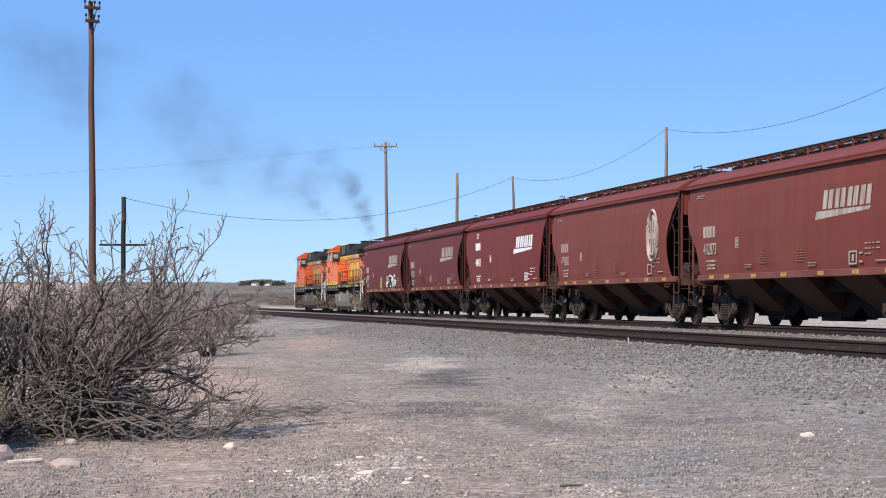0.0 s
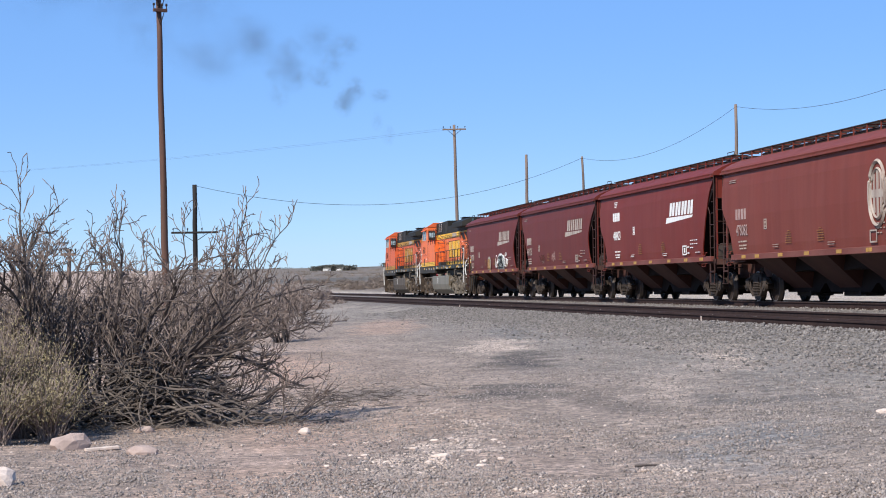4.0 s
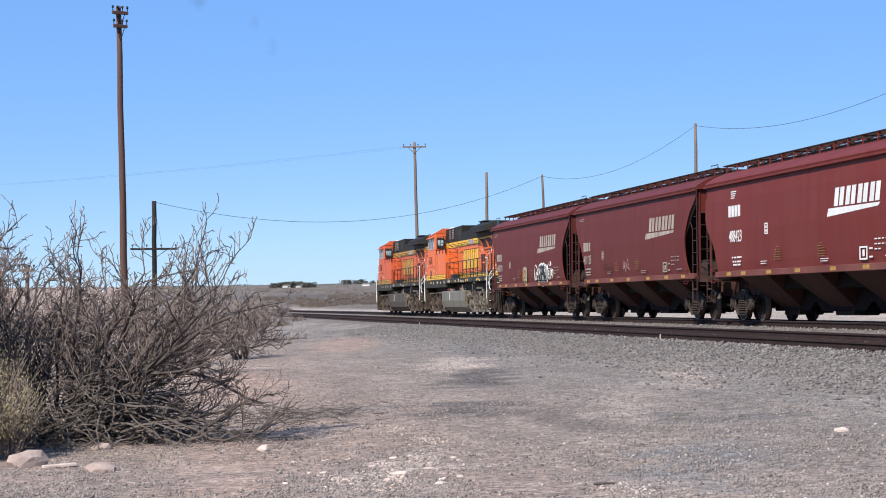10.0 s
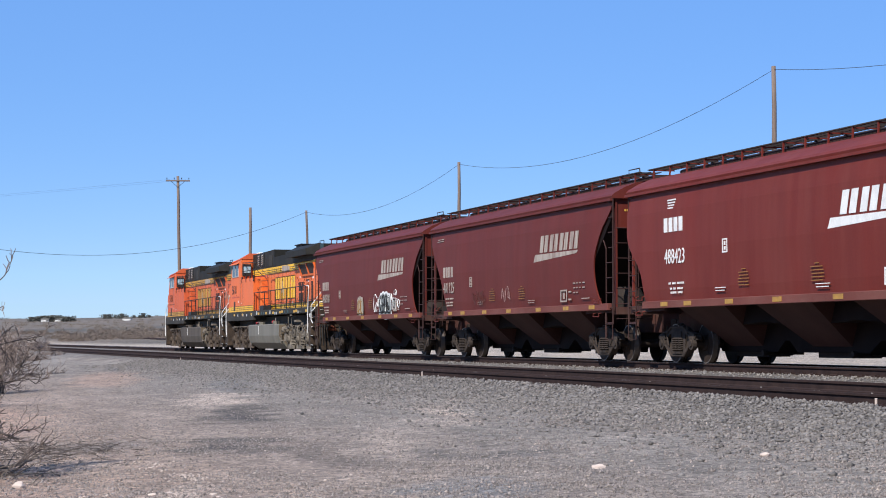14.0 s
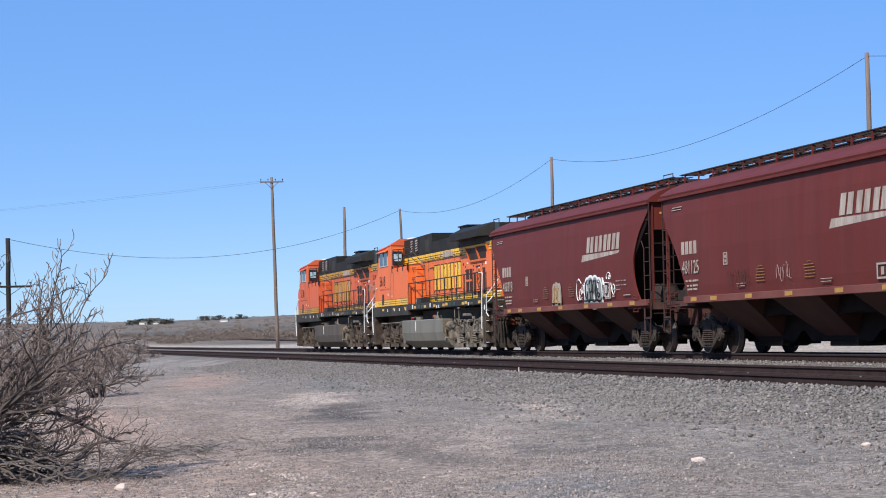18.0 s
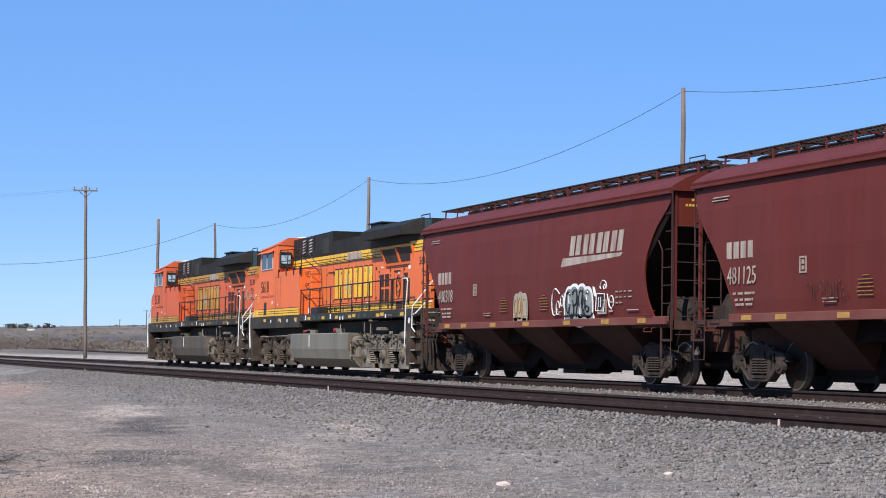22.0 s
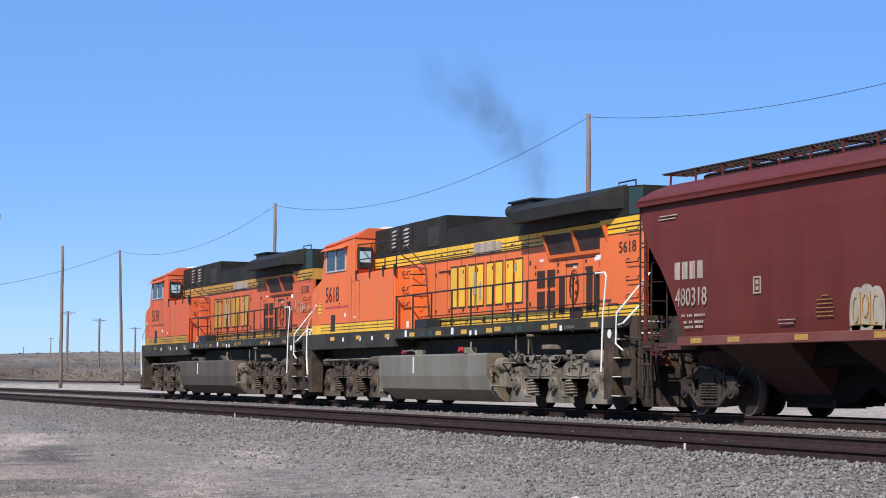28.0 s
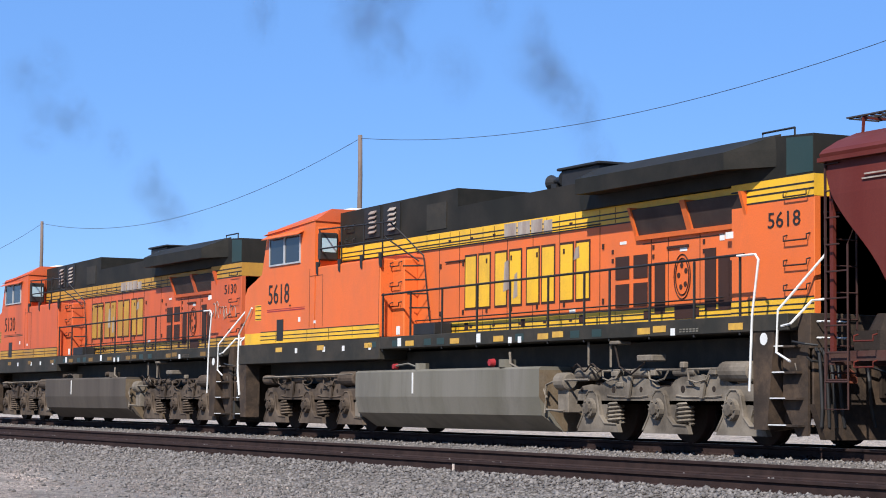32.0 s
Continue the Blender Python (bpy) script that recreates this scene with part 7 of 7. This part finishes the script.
CHIPS = ((-20.5, 3.05, 0.9, 0.16), (-23.1, 3.5, 0.8, 0.14), (-18.7, 2.5, 0.6, 0.10), (-18.9, 2.05, 0.5, 0.10), (-16.6, 4.15, 0.6, 0.16), (-25.5, 3.4, 1.2, 0.25), (-15.6, 2.9, 0.4, 0.3), (-34.2, 9.6, 1.5, 0.2), (-30.0, 1.6, 1.4, 0.3))


def chip_spot(rg):
    if rg.rand() < 0.55:
        return yard_ok(rg)
    x, y, rx, ry = CHIPS[rg.randint(len(CHIPS))]
    return x + rg.normal(0, rx * 0.6), y + rg.normal(0, ry * 0.7)


stones("yard_gravel", gravel_stone, "scattered grey and pinkish gravel on the yard", 140000, patchy, 0.006, 0.020, 1, 0.95)
stones("pale_chips", stone_pale, "scattered pale stone chips on the yard", 3000, chip_spot, 0.007, 0.026, 2, 0.6)
stones("bank_ballast", ballast_stone, "coarse grey ballast on the bank of the near track", 40000, bank_spot, 0.013, 0.052, 3, 0.62)
stones("mid_ballast", ballast_stone, "coarse grey ballast between the two tracks", 12000, lambda rg: (-16 - 90 * rg.rand() ** 1.6, 13.95 + 4.35 * rg.rand()), 0.018, 0.045, 4)

# paint marks and stakes along the near track
for turn, el, h in ((14.912, -0.904, 0.06), (27.235, -1.626, 0.05), (8.3, -0.55, 0.06)):
    y = NEAR_Y - 0.7525 - 0.14
    d = y / math.sin(radians(turn))
    st = part("marker_stake", boxes((-0.02, 0.02, -0.012, 0.012, 0, h + 0.08), bevel=0.004), stone_pale, at=pose(-d * math.cos(radians(turn)), y, NEAR_Z - 0.27))
    tagged(st, "small white marker beside the rail", "marker", "markers along the near rail")


# ---- beyond the tracks ----
def mound(name, turn, dist, radius, height, material, label, seed, category):
    x, y = at_angle(turn, dist)
    bm = bmesh.new()
    n, m = 28, 12
    rings = []
    for j in range(m + 1):
        f = j / m
        ring = []
        for k in range(n):
            a = k * math.tau / n
            r = radius * (1 - f) * (1 + 0.18 * noise.noise((math.cos(a) * 1.5, math.sin(a) * 1.5, seed)))
            px, py = r * math.cos(a), r * math.sin(a)
            z = height * (f ** 0.95) + 0.10 * height * noise.noise((px * 0.9, py * 0.9, seed + 4)) * (1 if j else 0)
            ring.append(bm.verts.new((px, py, z - (0.15 if j == 0 else 0))))
        rings.append(ring)
    for r0, r1 in zip(rings, rings[1:]):
        for k in range(n):
            bm.faces.new((r0[k], r0[(k + 1) % n], r1[(k + 1) % n], r1[k]))
    ob = part(name, bm, material, at=pose(x, y, ground_z(x, y)), smooth=True)
    return tagged(ob, label, category)


mound("soil_mound", 12.27, 186, 1.0, 1.05, soil_mound, "small mound of dark soil beside the gravel pile", 2, "mound")
mound("gravel_pile", 14.35, 196, 8.2, 3.6, pile_mat, "large pale pile of gravel beyond the tracks", 7, "gravel pile")
x, y = at_angle(11.84, 184)
tagged(part("marker_post", boxes((-0.06, 0.06, -0.06, 0.06, 0, 0.95), bevel=0.02), white, at=pose(x, y, ground_z(x, y))), "short white post beyond the tracks", "post")
x, y = at_angle(13.02, 188)
pal = tagged(new("pallet_stack"), "stack of old pale timber pallets by the gravel pile", "pallets")
pal.matrix_basis = pose(x, y, ground_z(x, y) + 1.0, 0, 0, 15)
for i in range(4):
    part("pallet", boxes((-0.8, 0.8, -0.8, 0.8, 0.22 * i, 0.22 * i + 0.05), (-0.8, 0.8, -0.75, -0.6, 0.22 * i + 0.05, 0.22 * i + 0.18), (-0.8, 0.8, 0.6, 0.75, 0.22 * i + 0.05, 0.22 * i + 0.18)), pile_mat, pal)

# a lattice mast with a dish, far behind the gravel pile
x, y = at_angle(13.98, 400)
mast = tagged(new("lattice_mast"), "grey steel lattice mast with a white dish on the plain", "mast")
mast.matrix_basis = pose(x, y, ground_z(x, y), 0, 0, 20)
MAST_H = 1.6 + 400 * math.tan(radians(2.02)) - ground_z(x, y)
for cx in (-0.6, 0.6):
    for cy in (-0.6, 0.6):
        part("mast_leg", tubes([[(cx, cy, -0.3), (cx * 0.8, cy * 0.8, MAST_H)]], 0.06, 5), tank_grey, mast)
for k in range(9):
    z0, z1 = MAST_H * k / 9, MAST_H * (k + 1) / 9
    a, b = 0.6 * (1 - 0.2 * k / 9), 0.6 * (1 - 0.2 * (k + 1) / 9)
    part("lattice_bay", tubes([[(-a, -a, z0), (b, -b, z1)], [(a, -a, z0), (-b, -b, z1)], [(-a, a, z0), (b, b, z1)], [(a, -a, z0), (b, b, z1)], [(-a, -a, z0), (-b, b, z1)], [(-b, -b, z1), (b, -b, z1), (b, b, z1), (-b, b, z1), (-b, -b, z1)]], 0.035, 4), tank_grey, mast)
dish = bmesh.new()
tube(dish, [(0.55, 0, 0), (0.75, 0, 0), (0.95, 0, 0), (1.05, 0, 0)], [0.15, 0.75, 1.0, 0.98], 18)
part("dish", dish, house_white, mast, "white round dish", at=pose(0.1, -0.3, MAST_H * 0.42, 0, 0, -20))

# a disused siding behind the pole line
old = tagged(new("siding_track"), "rusty rails of a disused siding beyond the main tracks", "railway track", kind="structure")
for y in (37.2, 38.64):
    bm = bmesh.new()
    tube(bm, [(x, y, ground_z(x, y, False) + 0.10) for x in range(-420, 61, 20)], 0.07, 4)
    part("rail", bm, rail_side, old)


def scrub(name, label, material, count, place, lo, hi, seed, blades=26, thin=1.0, long=1.0):
    """Low shrubs of many small blades, too many to count."""
    rnd = random.Random(seed)
    v, f = [], []
    for _ in range(count):
        x, y = place(rnd)
        s = rnd.uniform(lo, hi)
        z = ground_z(x, y, False)
        for k in range(blades):
            a = rnd.uniform(0, math.tau)
            r = s * rnd.random() ** 0.6
            h = s * rnd.uniform(0.25, 1.0) * (1.1 - 0.6 * r / s)
            c = Vector((x + r * math.cos(a), y + r * math.sin(a), z + h * rnd.uniform(0.2, 0.75)))
            u = Vector((rnd.gauss(0, 1), rnd.gauss(0, 1), rnd.gauss(0.3, 0.8))).normalized() * s * rnd.uniform(0.2, 0.42) * long
            w = u.cross(Vector((rnd.gauss(0, 1), rnd.gauss(0, 1), rnd.gauss(0, 1)))).normalized() * s * rnd.uniform(0.05, 0.13) * thin
            q = len(v)
            v += [c - u - w, c - u * 0.2 + w * 1.2, c + u, c - w * 1.3 + u * 0.1]
            f.append((q, q + 1, q + 2, q + 3))
    me = bpy.data.meshes.new(name)
    me.from_pydata(v, [], f)
    me.update()
    return tagged(part(name, me, material), label, "scrub", kind="stuff")


def far_spot(d0, d1, a0, a1, ymin=48):
    def place(rnd):
        while True:
            x, y = at_angle(rnd.uniform(a0, a1), d0 + (d1 - d0) * rnd.random() ** 1.6)
            if y > ymin or (y < 6 and ymin < 0):
                return x, y
    return place


scrub("plain_scrub", "grey-brown winter scrub over the plain beyond the tracks", scrub_mat, 2300, far_spot(260, 900, 3.5, 34, 44), 0.5, 1.5, 1, 44, 0.42, 0.5)
scrub("near_scrub", "grey-brown winter scrub along the far roadside", scrub_mat, 430, far_spot(190, 340, 3.5, 16, 43), 0.45, 1.3, 5, 170, 0.24, 0.42)
scrub("dry_grass", "pale dry grass along the far roadside", grass_dry, 900, far_spot(150, 330, 5.0, 26, 39), 0.20, 0.45, 6, 34, 0.35, 0.7)
scrub("roadside_brush", "round brown winter brush along the far road", brush_mat, 75, far_spot(285, 430, 3.8, 9.5, 27), 1.1, 2.3, 8, 420, 0.15, 0.38)
scrub("plain_brush", "round brown winter brush beyond the pole line", brush_mat, 40, far_spot(215, 330, 9.5, 20, 42), 0.9, 1.9, 9, 380, 0.15, 0.38)
scrub("yard_scrub", "low grey scrub along the yard's edge", twig, 300, far_spot(125, 420, -6, 5.0, -90), 0.45, 1.1, 2, 90, 0.3)
scrub("ridge_scrub", "dark scrub along the distant ridge", tree_dark, 420, far_spot(1500, 2550, -3, 36, -300), 1.0, 2.6, 3, 14)


def far_tree(turn, dist, h, seed):
    rnd = random.Random(seed)
    x, y = at_angle(turn, dist)
    t = tagged(new("tree"), "distant dark tree on the horizon", "tree", "trees round the far farm")
    t.matrix_basis = pose(x, y, ground_z(x, y, False))
    part("trunk", tubes([[(0, 0, -0.3), (0.1, 0, h * 0.5)]], 0.2, 5), bark, t)
    v, f = [], []
    for k in range(120):
        c = Vector((rnd.gauss(0, 0.30) * h, rnd.gauss(0, 0.34) * h, h * rnd.uniform(0.03, 1.0) ** 1.2))
        u = Vector((rnd.gauss(0, 1), rnd.gauss(0, 1), rnd.gauss(0, 1))).normalized() * h * rnd.uniform(0.08, 0.16)
        w = u.orthogonal() * 0.6
        q = len(v)
        v += [c - u - w, c - u + w, c + u + w, c + u - w]
        f.append((q, q + 1, q + 2, q + 3))
    me = bpy.data.meshes.new("crown")
    me.from_pydata(v, [], f)
    part("crown", me, tree_dark, t, "dark ragged crown")


rs = random.Random(3)
for i in range(17):
    far_tree(4.28 + i * 0.068 + rs.uniform(-0.02, 0.02), rs.uniform(1120, 1260), rs.uniform(2.0, 3.6), 60 + i)
for i in range(9):
    far_tree(6.2 + i * 0.16 + rs.uniform(-0.05, 0.05), rs.uniform(1500, 1700), rs.uniform(2.2, 3.8), 90 + i)
for turn, w in ((4.66, 2.0), (4.98, 2.4), (6.85, 2.2), (-0.4, 2.5)):
    x, y = at_angle(turn, 1150)
    h = tagged(new("house"), "small white farm house far out on the plain", "house", "far farm buildings")
    h.matrix_basis = pose(x, y, ground_z(x, y, False), 0, 0, 70)
    part("wall", boxes((-w, w, -1.6, 1.6, -0.3, 1.25)), house_white, h)
    part("roof", slab([(-1.8, 1.25), (0, 1.9), (1.8, 1.25)], -w - 0.2, w + 0.2, "x"), tank_grey, h)


# ---- exhaust smoke: thin puffs that leave the stacks and drift off with the wind ----
def smoke_material(name, dense):
    smoke = bpy.data.materials.new(name)
    smoke.use_nodes = True
    sn, sl = smoke.node_tree.nodes, smoke.node_tree.links
    sb = sn["Principled BSDF"]
    sb.inputs["Base Color"].default_value, sb.inputs["Roughness"].default_value = (0.05, 0.055, 0.06, 1), 1.0
    stc, ssep, sno = sn.new("ShaderNodeTexCoord"), sn.new("ShaderNodeVectorMath"), sn.new("ShaderNodeTexNoise")
    sl.new(stc.outputs["Object"], sno.inputs["Vector"])
    sno.noise_dimensions = "4D"
    soi, swm = sn.new("ShaderNodeObjectInfo"), sn.new("ShaderNodeMath")
    swm.operation = "MULTIPLY"
    swm.inputs[1].default_value = 30.0
    sl.new(soi.outputs["Random"], swm.inputs[0])
    sl.new(swm.outputs[0], sno.inputs["W"])
    sno.inputs["Scale"].default_value, sno.inputs["Detail"].default_value = 1.7, 5
    ssep.operation = "MULTIPLY"
    ssep.inputs[1].default_value = (0.0, 1.0, 1.0)
    sl.new(stc.outputs["Object"], ssep.inputs[0])
    slen = sn.new("ShaderNodeVectorMath")
    slen.operation = "LENGTH"
    sl.new(ssep.outputs[0], slen.inputs[0])
    sfall = sn.new("ShaderNodeMapRange")
    sfall.interpolation_type = "SMOOTHSTEP"
    for k, v in zip(("From Min", "From Max", "To Min", "To Max"), (0.0, 0.92, dense, 0.0)):
        sfall.inputs[k].default_value = v
    sl.new(slen.outputs["Value"], sfall.inputs["Value"])
    smul, srange = sn.new("ShaderNodeMath"), sn.new("ShaderNodeMapRange")
    smul.operation = "MULTIPLY"
    srange.inputs["From Min"].default_value, srange.inputs["From Max"].default_value, srange.inputs["To Min"].default_value, srange.inputs["To Max"].default_value = 0.36, 0.66, 0.35, 1.3
    sl.new(sno.outputs["Fac"], srange.inputs["Value"])
    sl.new(sfall.outputs[0], smul.inputs[0])
    sl.new(srange.outputs[0], smul.inputs[1])
    sl.new(smul.outputs[0], sb.inputs["Alpha"])
    return smoke


smoke, haze = smoke_material("exhaust_smoke", 0.22), smoke_material("exhaust_haze", 0.14)


def puff_mesh():
    bm = bmesh.new()
    bmesh.ops.create_icosphere(bm, subdivisions=3, radius=1)
    bmesh.ops.delete(bm, geom=[v for v in bm.verts if v.co.x < -0.05], context="VERTS")
    for v in bm.verts:
        v.co *= 1 + 0.12 * noise.noise(v.co * 1.4)
        v.co.x *= 0.6
    return bm


PUFFS = []       # thing, rows of its path


def puff(size, path, material=smoke):
    ob = part("smoke_puff", once("puff_" + material.name, puff_mesh), material)
    ob.visible_shadow = False
    ob.scale = size
    tagged(ob, "thin dark puff of diesel exhaust smoke in the air", "smoke", "exhaust smoke")
    PUFFS.append((ob, path))


def run(t):
    """How far the train has come after t seconds, in metres: it slows a little."""
    return 3.4927 * t - 0.00254 * t ** 2 - 0.0000357 * t ** 3


def stack_at(loco_x, t):
    return Vector((loco_x + 14.6 + run(t), TRACK_Y, RAIL_Z + 3.4))


WIND = Vector((0.0, -0.35, 0.0))


def risen(age):
    """Height above the stack of smoke of that age: quick at first, then slower."""
    return 1.35 * age + 2.6 * (1 - math.exp(-age * 6.0))


def drift(loco_x, born, t, stray):
    if t <= born:
        return stack_at(loco_x, t) - Vector((0, 0, 0.9))
    a = t - born
    return stack_at(loco_x, born) + (WIND + stray) * a + Vector((0, 0, risen(a)))


def hanging(turn, el, size, count, spread, material, seed):
    """Smoke that already hangs in the air at the start: a loose cluster that spreads and drifts off."""
    rnd = random.Random(seed)
    for _ in range(count):
        x, y = at_angle(turn + rnd.gauss(0, spread), 143)
        q = Vector((x, y, 1.6 + 143 * math.tan(radians(el + rnd.gauss(0, spread * 0.8)))))
        v = Vector((0, -1.55 + rnd.gauss(0, 0.22), 1.75 + rnd.gauss(0, 0.22)))
        s = size * rnd.uniform(0.7, 1.3)
        puff((s, s * rnd.uniform(1.0, 1.5), s * rnd.uniform(0.9, 1.3)), [(t, q + t * v) for t in (0, 8, 16, 24, 32)], material)


# the first engine's plume from the stack upwards, then the older smoke that has drifted off
for i, (turn, el, size, count, spread, material) in enumerate((
        (7.80, 2.05, 0.50, 3, 0.05, smoke), (7.68, 2.36, 0.60, 3, 0.06, smoke), (7.52, 2.72, 0.75, 3, 0.09, smoke), (7.32, 3.05, 0.9, 3, 0.12, smoke), (7.05, 3.40, 1.1, 3, 0.18, smoke), (6.65, 3.85, 1.3, 3, 0.28, haze),
        (6.45, 2.55, 0.7, 2, 0.10, smoke), (6.20, 2.85, 0.9, 3, 0.18, haze), (5.70, 3.15, 1.2, 3, 0.28, haze), (5.00, 3.40, 1.6, 3, 0.40, haze), (4.20, 3.75, 2.0, 3, 0.45, haze), (3.20, 4.30, 2.4, 3, 0.50, haze), (2.10, 5.00, 2.7, 3, 0.55, haze), (0.90, 5.80, 3.0, 3, 0.60, haze), (-0.5, 6.70, 3.4, 4, 0.60, haze))):
    hanging(turn, el, size, count, spread, material, 70 + i)

rs = random.Random(12)
# when an engine is worked hard: first and last moment, puffs a second, strength of the spread
for loco_x, bursts in ((-153.9, ((-0.5, 0.2, 4, 0.3, haze), (26.35, 27.2, 7, 0.45, haze), (27.2, 29.3, 8, 0.4, smoke), (29.3, 30.3, 7, 0.4, smoke), (30.3, 31.2, 5, 0.5, haze), (31.2, 32.0, 10, 0.3, smoke))),
                       (-176.2, ((28.3, 29.6, 7, 0.4, haze), (29.6, 30.4, 6, 0.4, haze), (31.2, 32.0, 9, 0.3, haze)))):
    for first, last, rate, spread, material in bursts:
        for i in range(int((last - first) * rate)):
            b = first + (i + rs.random()) / rate
            stray = Vector((rs.gauss(-0.1, spread), rs.gauss(-0.2, spread), rs.gauss(0, spread * 0.7)))
            s = rs.uniform(0.45, 0.90)
            puff((s, s * rs.uniform(0.8, 1.4), s * rs.uniform(1.0, 1.7)), [(t, drift(loco_x, b, t, stray)) for t in sorted({*range(0, 25, 2), *((24 if b > 5 else 0) + 0.25 * k for k in range(33)), max(b, 0), 32})], material)


# ---- what moves ----
def motions():
    for ob, x, wheels, radius, axles in TRAIN:
        walk(ob, [(t, pose(x + run(t), TRACK_Y, RAIL_Z)) for t in range(33)])
        for w, ax in zip(wheels, axles):
            walk(w, [(k * 0.2, pose(ax, 0, radius) @ Matrix.Rotation(run(k * 0.2) / radius, 4, "Y")) for k in range(161)])
    for ob, rows in PUFFS:
        walk(ob, [(t, Matrix.Translation(q)) for t, q in rows])


motions()
